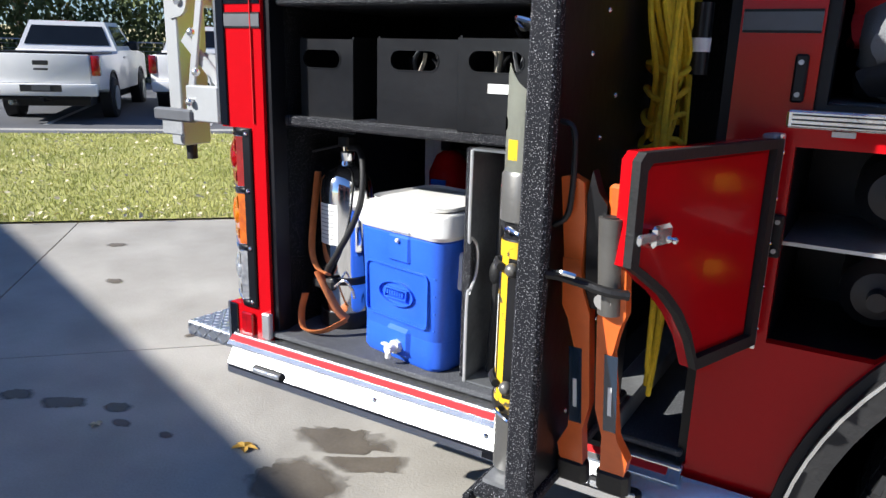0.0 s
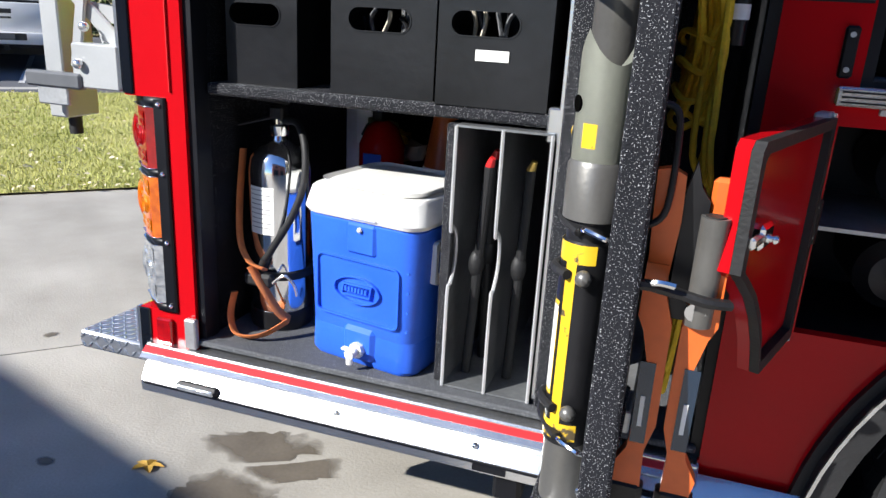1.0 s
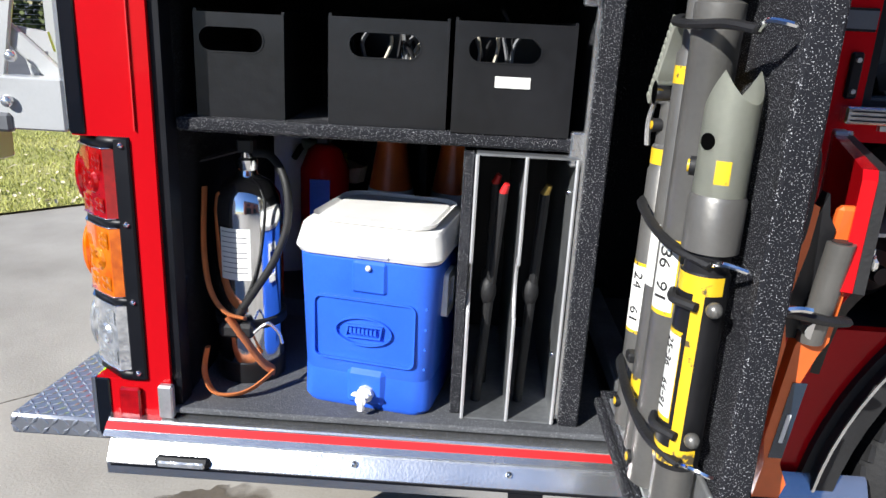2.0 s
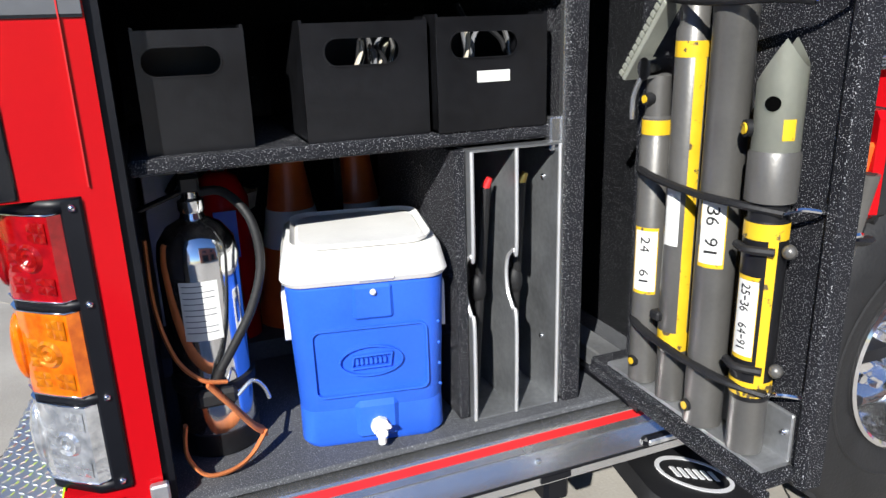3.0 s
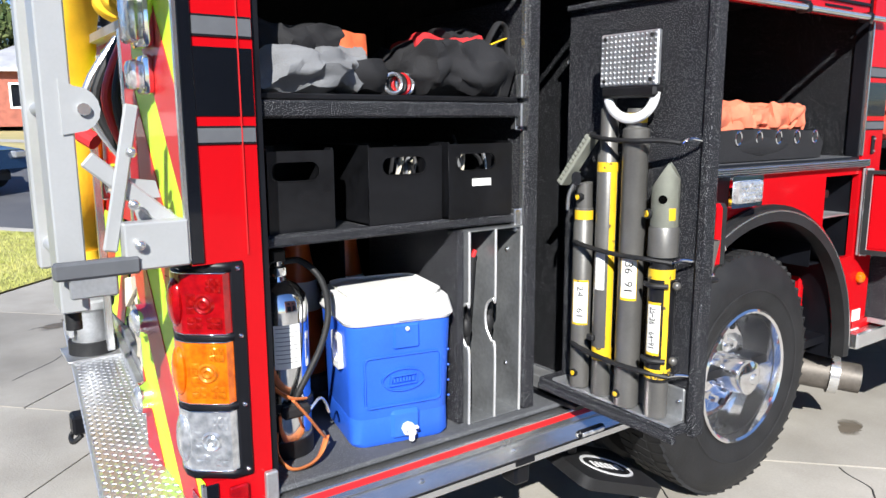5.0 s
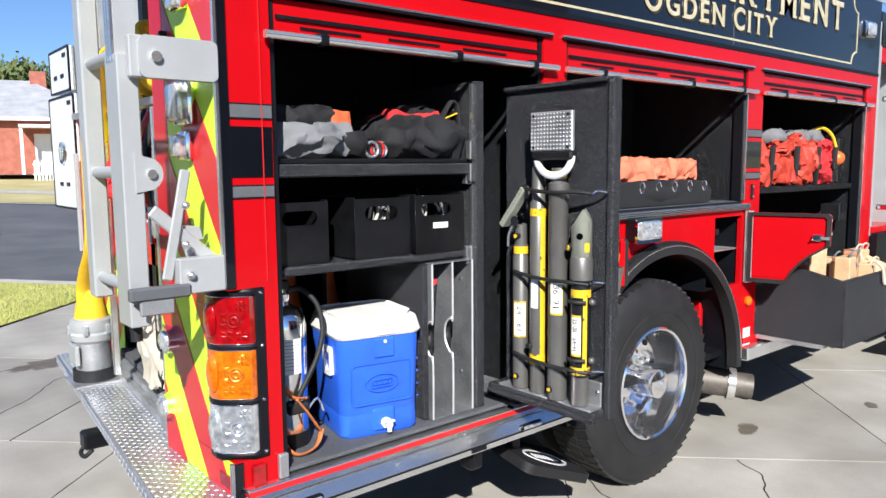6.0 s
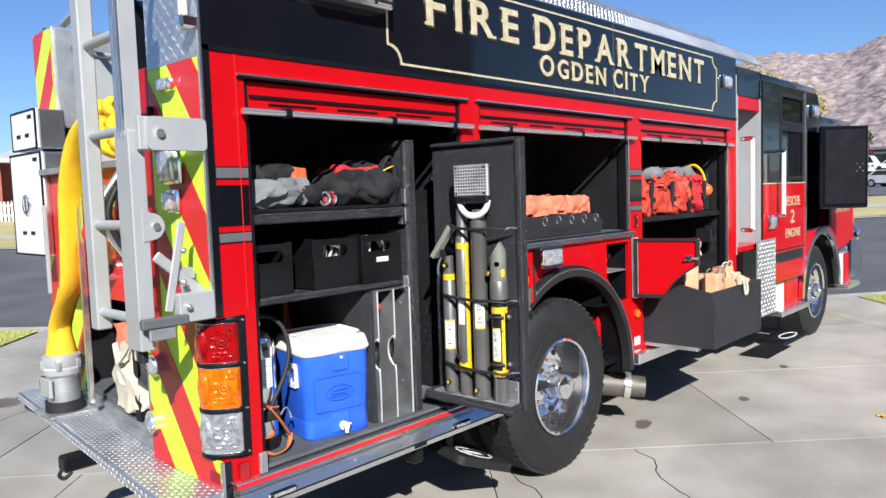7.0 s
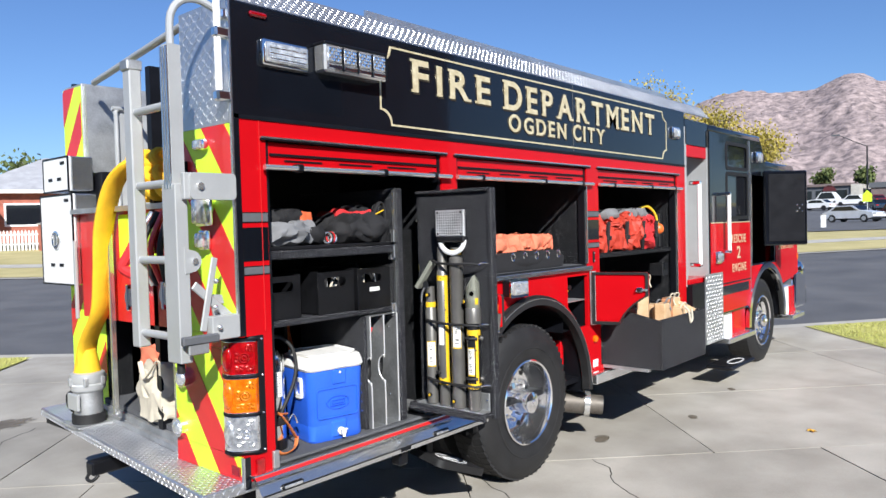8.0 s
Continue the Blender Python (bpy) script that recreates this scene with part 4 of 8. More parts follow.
for z0, z1, lens, rf, nm in ((1.106, 1.259, LENSRED, REFRED, "red_lens"), (0.923, 1.083, LENSAMB, REFAMB, "amber_lens"), (0.741, 0.900, LENSCLR, LENSCLR, "clear_lens")):
    bm = sheet([lens_plan], "z", z0, z1)
    zc = (z0 + z1) / 2
    ball((-0.024, 0.086, zc), (0.020, 0.036, (z1 - z0) * 0.42), bm)
    ln = part(nm, bm, lens, tl)
    p0, p1 = Vector((0.060, -0.0100, 0)), Vector((-0.010, 0.0445, 0))
    way = p0 - p1
    out = Vector((way.y, -way.x, 0)).normalized() * 0.0008
    for a, b, c, d, nu, nv in ((0.0, 0.0, 1.0, 0.24, 4, 2), (0.55, 0.72, 1.0, 1.0, 3, 2), (0.0, 0.30, 0.28, 0.70, 1, 3)):
        o = p1 + way * a + out + Vector((0, 0, z0 + 0.012 + (z1 - z0 - 0.024) * b))
        part("lens_face", facets(o, way * (c - a), (0, 0, (z1 - z0 - 0.024) * (d - b)), nu, nv, 0.0022), rf, ln, smooth=False)
    mid = p1 + way * 0.5 + Vector((0, 0, zc))
    bowl = lathe([(0.003, -0.001), (0.010, -0.006), (0.016, -0.003), (0.022, -0.0065), (0.028, -0.0005)], (0, 0, 0), "y", 18, cap=False)
    part("reflector_bowl", turned(bowl, pose(mid.x, mid.y, mid.z, 0, 0, math.degrees(math.atan2(way.y, way.x)))), rf, ln, smooth=False)
    for z in (z0 - 0.0025, z1):
        part("lens_edge", sheet([[(x - 0.0015, y - 0.0015) for x, y in lens_plan]], "z", z, z + 0.0025), CHROME, tl, smooth=False)
for z in (0.735, 0.912, 1.094, 1.268):
    part("bolt", ball((0.106, -0.010, z), 0.007, u=8, v=6), CHROME, tl)
part("reflector", bx((-0.010, 0.03, 0.62), (-0.004, 0.10, 0.665)), LENSRED, TRUCK)

# lamps on the rear panel
for y, z, hh, wd in ((0.24, 1.885, 0.075, 0.07), (0.245, 1.745, 0.05, 0.045)):
    s = part("rear_strobe", bx((-0.035, y - wd, z - hh), (-0.004, y + wd, z + hh), 0.02, seg=2), CHROME, TRUCK, "chrome framed rear strobe light")
    part("lens", bx((-0.065, y - wd + 0.012, z - hh + 0.012), (-0.03, y + wd - 0.012, z + hh - 0.012), 0.024, seg=2), LENSCLR, s)
b = part("top_lamp", bx((-0.045, 0.20, 2.18), (-0.004, 0.29, 2.235), 0.014, seg=2), CHROME, TRUCK, "small chrome framed rear lamp")
part("lens", bx((-0.052, 0.21, 2.188), (-0.043, 0.28, 2.227), 0.004), LENSCLR, b)
for y, z in ((0.50, 1.04), (0.55, 0.78)):
    s = part("ground_light", cyl((-0.035, y, z), (-0.004, y, z), 0.05, seg=20), CHROME, TRUCK, "round chrome ground light")
    part("lens", ball((-0.035, y, z), (0.02, 0.038, 0.038)), LENSCLR, s)
part("grab_latch", bx((-0.03, 0.40, 2.02), (0.0, 0.42, 2.14), 0.004), TRIM, TRUCK)

# hand rails at the top of the corner
hr = part("grab_rail", tube([(-0.052, 0.02, 2.40), (-0.055, 0.02, 2.46), (-0.055, 0.02, 2.9), (-0.055, 0.02, 3.3)], 0.017), WHITE, TRUCK, "white ribbed grab rail")
for z in (2.41, 2.70):
    part("rail_foot", bx((-0.078, -0.004, z - 0.026), (0.0, 0.044, z + 0.026), 0.01), CHROME, hr)

# ---- folding ladder on the rear ----
lad = part("ladder", bx((-0.285, 0.035, 1.20), (-0.225, 0.15, 2.0), 0.004), SILVER, TRUCK, "folded silver access ladder")
part("rail", sheet([[(0.06, 2.0), (0.06, 2.62), (0.12, 2.62), (0.12, 2.0)]], "x", -0.28, -0.22), SILVER, lad)
for y in (0.068, 0.092, 0.114):
    part("rail_rib", bx((-0.288, y - 0.006, 1.98), (-0.28, y + 0.006, 2.61)), ALU, lad)
part("rail", bx((-0.28, 0.42, 1.24), (-0.22, 0.49, 2.60), 0.006), SILVER, lad)
part("rail_cap", bx((-0.29, 0.415, 2.56), (-0.215, 0.495, 2.61), 0.006), ALUDULL, lad)
for z in (1.31, 1.66, 2.01, 2.36):
    part("rung", cyl((-0.25, 0.12, z), (-0.25, 0.44, z), 0.019, seg=12), SILVER, lad)
part("hand_hoop", tube([(-0.25, 0.09, 2.60), (-0.25, 0.09, 2.70), (-0.243, 0.088, 2.76), (-0.215, 0.08, 2.81), (-0.17, 0.066, 2.835), (-0.12, 0.053, 2.835), (-0.07, 0.04, 2.815), (-0.02, 0.03, 2.79)], 0.017), SILVER, lad)
part("hoop_foot", bx((-0.04, 0.005, 2.765), (0.0, 0.055, 2.815), 0.01), CHROME, lad)
part("swing_bracket", bx((-0.26, -0.0, 1.93), (-0.02, 0.03, 2.05), 0.004), SILVER, lad)
part("bracket_ear", sheet([rect(-0.235, 1.93, -0.004, 2.05, 0.02, 6)], "y", -0.012, 0.0), SILVER, lad)
part("pivot_bolt", cyl((-0.19, -0.024, 1.99), (-0.19, 0.04, 1.99), 0.016, seg=10), STEEL, lad)
part("pivot_ear", sheet([arc(-0.22, 1.655, 0.05, -90, 90, 8) + [(-0.25, 1.72), (-0.25, 1.60)]], "y", 0.03, 0.042), SILVER, lad)
part("pivot_bolt", cyl((-0.205, 0.02, 1.655), (-0.205, 0.05, 1.655), 0.014, seg=10), STEEL, lad)
part("link_arm", turned(bx((-0.016, -0.006, -0.17), (0.016, 0.006, 0.17), 0.004), pose(-0.14, 0.03, 1.50, 0, 12, 0)), SILVER, lad)
part("link_arm", turned(bx((-0.02, -0.006, -0.13), (0.02, 0.006, 0.13), 0.004), pose(-0.11, 0.045, 1.46, 0, -48, 0)), SILVER, lad)
part("hook_plate", sheet([[(-0.13, 1.50), (-0.06, 1.49), (-0.05, 1.45), (-0.075, 1.45), (-0.09, 1.43), (-0.06, 1.40), (-0.03, 1.42), (-0.02, 1.37), (-0.10, 1.38)]], "y", 0.05, 0.06), SILVER, lad)
part("foot_bracket", bx((-0.15, -0.01, 1.29), (-0.006, 0.045, 1.40), 0.004), SILVER, lad)
part("step_bar", bx((-0.30, -0.02, 1.285), (-0.12, 0.01, 1.325), 0.006), GREYTAPE, lad)
part("step_bar_plate", bx((-0.27, -0.012, 1.24), (-0.17, 0.004, 1.29), 0.004), ALUDULL, lad)
part("ladder_foot", cyl((-0.255, 0.09, 1.15), (-0.255, 0.09, 1.21), 0.018, seg=12), RUBBER, lad)
for y, z in ((0.0, 1.35), (0.03, 1.44), (0.02, 1.56)):
    part("pivot_bolt", ball((-0.12, y - 0.02, z), 0.013, u=10, v=8), STEEL, lad)
part("lower_rail_bar", bx((0.03, 1.86, 1.25), (0.05, 1.885, 1.75), 0.004), SILVER, lad)

# white cabinets at the far rear corner
for y0, y1, z0, z1, big in ((1.93, 2.43, 1.46, 2.055, True), (1.97, 2.36, 2.075, 2.30, False)):
    c = part("rear_cabinet", bx((0.075, y0, z0), (0.22, y1, z1), 0.008), ALU, TRUCK, "white rear cabinet with a round latch")
    d = part("cabinet_door", bx((0.055, y0 - 0.005, z0), (0.078, y1 + 0.005, z1), 0.006), WHITE, c)
    part("door_seal", sheet([rect(y0 - 0.008, z0 - 0.003, y1 + 0.008, z1 + 0.003, 0.01), rect(y0 + 0.004, z0 + 0.008, y1 - 0.004, z1 - 0.008, 0.01)], "x", 0.052, 0.06), TRIM, c)
    ym, zm = (y0 + y1) / 2, (z0 + z1) / 2
    if big:
        part("round_latch", turned(lathe([(0.045, 0.0), (0.048, -0.014), (0.060, -0.012), (0.062, 0.004)], (0, 0, 0), "z", 28, cap=False), pose(0.054, ym, zm, 0, 90, 0)), CHROME, c)
        part("latch_dish", cyl((0.046, ym, zm), (0.056, ym, zm), 0.046, seg=24), STEEL, c)
        part("latch_tongue", bx((0.034, ym - 0.012, zm - 0.04), (0.05, ym + 0.012, zm + 0.04), 0.006), CHROME, c)
    for k in (-0.09, 0.05):
        part("slot", bx((0.051, ym + k, z0 + 0.12 if big else zm - 0.04), (0.056, ym + k + 0.06, z0 + 0.14 if big else zm - 0.02)), TRIM, c)
    part("nameplate", bx((0.051, y0 + 0.05, z1 - 0.05), (0.056, y0 + 0.11, z1 - 0.03)), TRIM, c)

# ---- cab ----
cz0, cz1 = 0.95, 2.72
part("cab_side", sheet([[(5.84, 0.72), (5.84, 2.72), (7.55, 2.72), (7.75, 2.42), (9.0, 2.38), (9.1, 1.0), (8.35, 0.86)] + arc(7.70, 0.475, 0.66, 30, 150, 18) + [(7.0, 0.72)], rect(6.35, 1.80, 7.02, 2.28, 0.03), rect(6.35, 2.36, 7.02, 2.62, 0.03), rect(7.14, 1.22, 8.05, 2.30, 0.03)], "y", -0.02, 0.03), BLACK, TRUCK, "black over red crew cab side")
part("cab_lower", sheet([[(5.84, 0.74), (5.84, 1.735), (7.10, 1.735), (7.10, 1.20), (8.10, 1.20), (8.10, 1.68), (9.05, 1.66), (9.1, 1.0), (8.4, 0.90)] + arc(7.70, 0.475, 0.69, 32, 148, 18) + [(7.02, 0.74)]], "y", -0.026, -0.018), RED, TRUCK, "red lower cab side")
part("cab_stripe", bx((5.84, -0.029, 0.93), (7.02, -0.024, 1.03)), BLACK, TRUCK)
part("cab_stripe", bx((5.84, -0.029, 1.05), (7.10, -0.024, 1.065)), BLACK, TRUCK)
part("cab_pinstripe", bx((5.84, -0.030, 1.733), (7.10, -0.022, 1.743)), GOLD, TRUCK)
part("cab_roof", bx((5.84, 0.0, 2.70), (7.6, W, 2.80), 0.03, seg=2), BLACK, TRUCK)
part("cab_roof_front", bx((7.5, 0.0, 2.38), (9.05, W, 2.50), 0.04, seg=2), BLACK, TRUCK)
part("cab_nose", bx((8.9, 0.02, 0.9), (9.1, W - 0.02, 2.40), 0.03), RED, TRUCK)
part("cab_interior", bx((5.9, 0.35, 0.7), (8.9, 2.3, 2.4)), TRIM, TRUCK)
part("cab_far_side", bx((5.84, W - 0.03, 0.8), (9.05, W, 2.72)), BLACK, TRUCK)
for x0, x1, z0, z1 in ((6.35, 7.02, 1.80, 2.28), (6.35, 7.02, 2.36, 2.62)):
    part("window_gasket", sheet([rect(x0 - 0.03, z0 - 0.03, x1 + 0.03, z1 + 0.03, 0.05), rect(x0 + 0.01, z0 + 0.01, x1 - 0.01, z1 - 0.01, 0.03)], "y", -0.026, -0.0195), RUBBER, TRUCK)
    part("window_pane", bx((x0 - 0.01, -0.008, z0 - 0.01), (x1 + 0.01, 0.004, z1 + 0.01)), GLASS, TRUCK)
part("door_seam", bx((7.085, -0.032, 0.80), (7.10, -0.02, 2.70)), ALU, TRUCK)
part("door_frame", bx((7.12, -0.03, 1.2), (7.15, 0.1, 2.32)), ALU, TRUCK)
part("seat_belt", bx((7.4, 0.08, 1.35), (7.5, 0.10, 2.2)), CANVAS, TRUCK)
od = part("cab_door", turned(bx((0.0, -0.03, 0.0), (0.57, 0.03, 0.93), 0.015), pose(7.56, -0.04, 1.43, 0, 0, -43)), BLACK, TRUCK, "open black cab door")
part("door_panel", turned(bx((0.05, -0.036, 0.05), (0.53, -0.028, 0.89), 0.01), pose(7.56, -0.04, 1.43, 0, 0, -43)), TRIM, od)
for a, b in ((0.42, 0.50), (0.49, 0.50), (0.455, 0.46), (0.42, 0.42), (0.49, 0.42)):
    part("bolt", turned(ball((a, -0.04, b), 0.009, u=8, v=6), pose(7.56, -0.04, 1.43, 0, 0, -43)), CHROME, od)
# tall locker between body and cab
part("locker_back", bx((5.26, 0.35, 1.16), (5.84, 0.37, 2.72)), SILVER, TRUCK, "aluminium lined open locker")
part("locker_side", bx((5.22, 0.0, 1.10), (5.27, 0.36, 2.72)), SILVER, TRUCK)
part("locker_side", bx((5.80, 0.0, 1.10), (5.84, 0.36, 2.72)), SILVER, TRUCK)
part("locker_header", bx((5.24, 0.0, 2.54), (5.84, 0.2, 2.80), 0.005), BLACK, TRUCK)
part("locker_sill", bx((5.24, -0.02, 1.12), (5.82, 0.36, 1.17), 0.004), RED, TRUCK)
part("locker_slat_roll", bx((5.28, 0.0, 2.42), (5.80, 0.06, 2.54), 0.008), RED, TRUCK)
for x, z0, z1 in ((5.34, 1.32, 2.15), (6.18, 1.42, 2.05)):
    g = part("grab_handle", cyl((x, -0.10, z0), (x, -0.10, z1), 0.022, seg=14), WHITE, TRUCK, "white upright grab handle")
    for z in (z0, z1):
        part("handle_foot", bx((x - 0.022, -0.12, z - 0.02), (x + 0.022, -0.0, z + 0.02), 0.008), CHROME, g)
bm = bx((5.58, -0.06, 0.46), (6.08, -0.05, 1.20))
treads((5.59, -0.0605, 0.47), (1, 0, 0), (0, 0, 1), 12, 18, 0.04, bm)
part("tread_skirt", bm, ALUDULL, TRUCK, "tread plate skirt behind the cab", smooth=False)
part("skirt_box", bx((5.25, -0.05, 0.5), (6.08, 0.4, 1.12)), TRIM, TRUCK)
for nm, cx, cz in (("cab_lamp", 6.02, 1.36), ("cab_lamp", 7.40, 2.52)):
    c = part(nm, bx((cx - 0.09, -0.06, cz - 0.07), (cx + 0.09, -0.02, cz + 0.07), 0.02, seg=2), CHROME, TRUCK, "chrome framed cab warning light")
    part("lens", bx((cx - 0.07, -0.075, cz - 0.05), (cx + 0.07, -0.055, cz + 0.05), 0.02, seg=2), LENSCLR, c)
lettering("RESCUE", 6.44, 6.92, 1.50, 1.60, -0.03, GOLD, TRUCK, offset=0.01)
lettering("2", 6.62, 6.74, 1.32, 1.46, -0.03, GOLD, TRUCK, offset=0.01)
lettering("ENGINE", 6.47, 6.93, 1.17, 1.265, -0.03, GOLD, TRUCK, offset=0.01)
lettering("FIRE", 8.42, 8.66, 1.47, 1.55, -0.03, GOLD, TRUCK, offset=0.01)
lettering("DEPARTMENT", 8.22, 8.88, 1.36, 1.44, -0.03, GOLD, TRUCK, offset=0.01)
part("arch_trim", sheet([arc(7.70, 0.475, 0.74, 0, 180, 30) + arc(7.70, 0.475, 0.67, 180, 0, 30)], "y", -0.05, 0.02), CHROME, TRUCK)
part("arch_liner", sheet([arc(7.70, 0.475, 0.72, 0, 180, 30) + arc(7.70, 0.475, 0.69, 180, 0, 30)], "y", 0.02, 0.6), TRIM, TRUCK)
wheel(7.70, 0.03, 0.475)
for x0, x1 in ((6.10, 6.95), (8.50, 9.05)):
    part("cab_step", bx((x0, -0.12, 0.40), (x1, 0.3, 0.46), 0.008), ALU, TRUCK, "aluminium cab step")
    part("step_riser", bx((x0, 0.02, 0.46), (x1, 0.05, 0.82)), WHITE, TRUCK)
    part("step_riser", bx((x0 + (x1 - x0) * 0.55, 0.0, 0.46), (x1, 0.03, 0.82)), RED, TRUCK)
bp = part("front_bumper", bx((9.1, 0.02, 0.48), (9.75, W - 0.02, 0.78), 0.05, seg=3), CHROME, TRUCK, "chrome front bumper")
part("bumper_side", bx((9.0, -0.02, 0.50), (9.5, 0.04, 1.0), 0.02), CHROME, bp)
part("headlamp", ball((9.35, 0.06, 1.02), (0.14, 0.10, 0.13)), CHROME, TRUCK)
part("turn_lamp", bx((9.05, -0.03, 1.18), (9.12, 0.02, 1.28), 0.01), LENSAMB, TRUCK)
part("cab_step_oval", bx((5.95, -0.2, 0.14), (6.7, 0.1, 0.18), 0.02), TRIM, TRUCK)
part("badge", sheet([[(6.35 + 0.2 * math.cos(a / 16 * 6.2832), -0.09 + 0.07 * math.sin(a / 16 * 6.2832)) for a in range(16)], [(6.35 + 0.17 * math.cos(a / 16 * 6.2832), -0.09 + 0.05 * math.sin(a / 16 * 6.2832)) for a in range(16)]], "z", 0.1805, 0.184), WHITE, TRUCK)


# ---- first compartment: shelves and fittings ----
up = part("upright_panel", bx((1.092, 0.025, 0.648), (1.138, 0.90, 2.01), 0.004), LINER, TRUCK, "speckled upright divider panel")
part("upright_track", bx((1.084, 0.04, 0.66), (1.092, 0.055, 2.0)), ALU, up)
for z0, yf, th, nm in ((1.296, 0.055, 0.03, "lower"), (1.636, 0.03, 0.045, "upper")):
    sh = part("shelf", bx((0.20, yf, z0), (1.075, 0.62, z0 + th), 0.006), LINER, TRUCK, "speckled black adjustable shelf")
    for z in (z0 - 0.03, z0 + 0.30 if nm == "lower" else z0 + 0.06):
        part("shelf_bracket", bx((1.058, yf - 0.01, z), (1.09, yf + 0.02, z + 0.075), 0.004), ALU, sh)
part("shelf_tray", bx((0.205, 0.05, 1.682), (1.07, 0.6, 1.70), 0.004), BINP, TRUCK)
# slotted aluminium file rack
rack = part("slot_rack", bx((0.832, 0.055, 0.648), (0.858, 0.62, 1.286), 0.003), LINER, TRUCK, "two-slot aluminium rack for flat tools")
front = [(0.034, 0.65), (0.034, 0.885), (0.052, 0.91), (0.078, 0.945), (0.085, 0.99), (0.075, 1.03), (0.045, 1.055), (0.034, 1.06), (0.034, 1.285), (0.6, 1.285), (0.6, 0.65)]
for x in (0.862, 0.968, 1.076):
    part("rack_sheet", sheet([front if x < 1.0 else rect(0.034, 0.65, 0.6, 1.285)], "x", x - 0.0025, x + 0.0025), ALUSHEET, rack)
# Bright tubes along the front edges, added as the sunlit highlight of the sheets.
for x in (0.862, 0.968, 1.076):
    part("rack_edge", tube([(x, p - 0.001, q) for p, q in (front[:9] if x < 1.0 else [(0.034, 0.65), (0.034, 0.9), (0.034, 1.285)])], 0.0045, seg=6), RAILALU, rack)
part("rack_top", bx((0.86, 0.034, 1.283), (1.078, 0.6, 1.288)), ALUSHEET, rack)
part("rack_floor", bx((0.86, 0.034, 0.648), (1.078, 0.6, 0.653)), ALUSHEET, rack)
part("rack_back", bx((0.86, 0.598, 0.65), (1.078, 0.604, 1.285)), TRIM, rack)
for z in (0.80, 1.20):
    part("bolt", ball((1.072, 0.10, z), 0.007, u=8, v=6), CHROME, rack)
for x, y, m2, lean in ((0.895, 0.12, REDFILM, 0.03), (1.0, 0.13, BRASS, 0.02), (0.91, 0.22, REDFILM, 0.0)):
    t = thing("pry_bar", "dark steel pry bar standing in a rack slot", "pry bar", (x, y, 0.653), "pry bars in the rack")
    part("shaft", cyl((x, y, 0.655), (x + lean, y - 0.02, 1.19), 0.012, seg=10), RUBBER, t)
    part("tip", cyl((x + lean, y - 0.02, 1.19), (x + lean + 0.008, y - 0.025, 1.212), 0.011, 0.007, seg=10), m2, t)
    part("collar", ball((x + lean * 0.4, y - 0.01, 0.95), (0.02, 0.02, 0.035)), RUBBER, t)


def bin_box(x0, x1, y0, y1, z0, z1, label, slot, fill):
    """Open black box with a long hand hole in its front."""
    t = thing("storage_bin", label, "storage bin", ((x0 + x1) / 2, (y0 + y1) / 2, z0), "black bins on the shelf")
    xm, zs = (x0 + x1) / 2, z1 - 0.055
    part("front", sheet([rect(x0, z0, x1, z1), rect(x0 + slot[0], zs - 0.025, x0 + slot[1], zs + 0.025, 0.0245, 6)], "y", y0, y0 + 0.006), BINP, t, smooth=False)
    part("hand_hole_edge", sheet([rect(x0 + slot[0] - 0.003, zs - 0.028, x0 + slot[1] + 0.003, zs + 0.028, 0.027, 6), rect(x0 + slot[0], zs - 0.025, x0 + slot[1], zs + 0.025, 0.0245, 6)], "y", y0 - 0.002, y0 + 0.004), BINP, t)
    for x in (x0, x1 - 0.006):
        part("side", bx((x, y0 + 0.006, z0), (x + 0.006, y1, z1 + 0.006)), BINP, t)
    part("back", bx((x0, y1, z0), (x1, y1 + 0.006, z1)), BINP, t)
    part("base", bx((x0, y0 + 0.006, z0), (x1, y1, z0 + 0.006)), BINP, t)
    if fill:
        rnd = random.Random(fill)
        for k in range(11):
            a = Vector((rnd.uniform(x0 + 0.04, x1 - 0.04), rnd.uniform(y0 + 0.03, y0 + 0.14), z1 - 0.13))
            b = Vector((min(max(a.x + rnd.uniform(-0.05, 0.05), x0 + 0.03), x1 - 0.03), a.y + rnd.uniform(-0.015, 0.03), z1 - rnd.uniform(0.0, 0.05) + (0.04 if k == 3 else 0)))
            part("strap_end", tube([a, a.lerp(b, 0.5) + Vector((rnd.uniform(-0.02, 0.02), 0, 0.02)), b], 0.009, seg=6, flat=0.5), (GREYFAB, BLACKFAB, STEEL, BLACKFAB, CANVAS)[k % 5], t)
        part("contents", bx((x0 + 0.01, y0 + 0.02, z0 + 0.01), (x1 - 0.01, y1 - 0.01, z1 - 0.10)), BLACKFAB, t)
    return t


bin_box(0.236, 0.432, 0.095, 0.50, 1.326, 1.548, "empty black plastic bin with a hand hole", (0.012, 0.15), 0)
bin_box(0.532, 0.788, 0.075, 0.50, 1.326, 1.552, "black plastic bin full of straps and tools", (0.045, 0.195), 3)
cb = bin_box(0.800, 1.052, 0.055, 0.50, 1.326, 1.556, "black plastic bin with a white tape label", (0.03, 0.18), 8)
part("tape_label", bx((0.888, 0.0515, 1.425), (0.962, 0.0545, 1.448)), LABEL, cb)

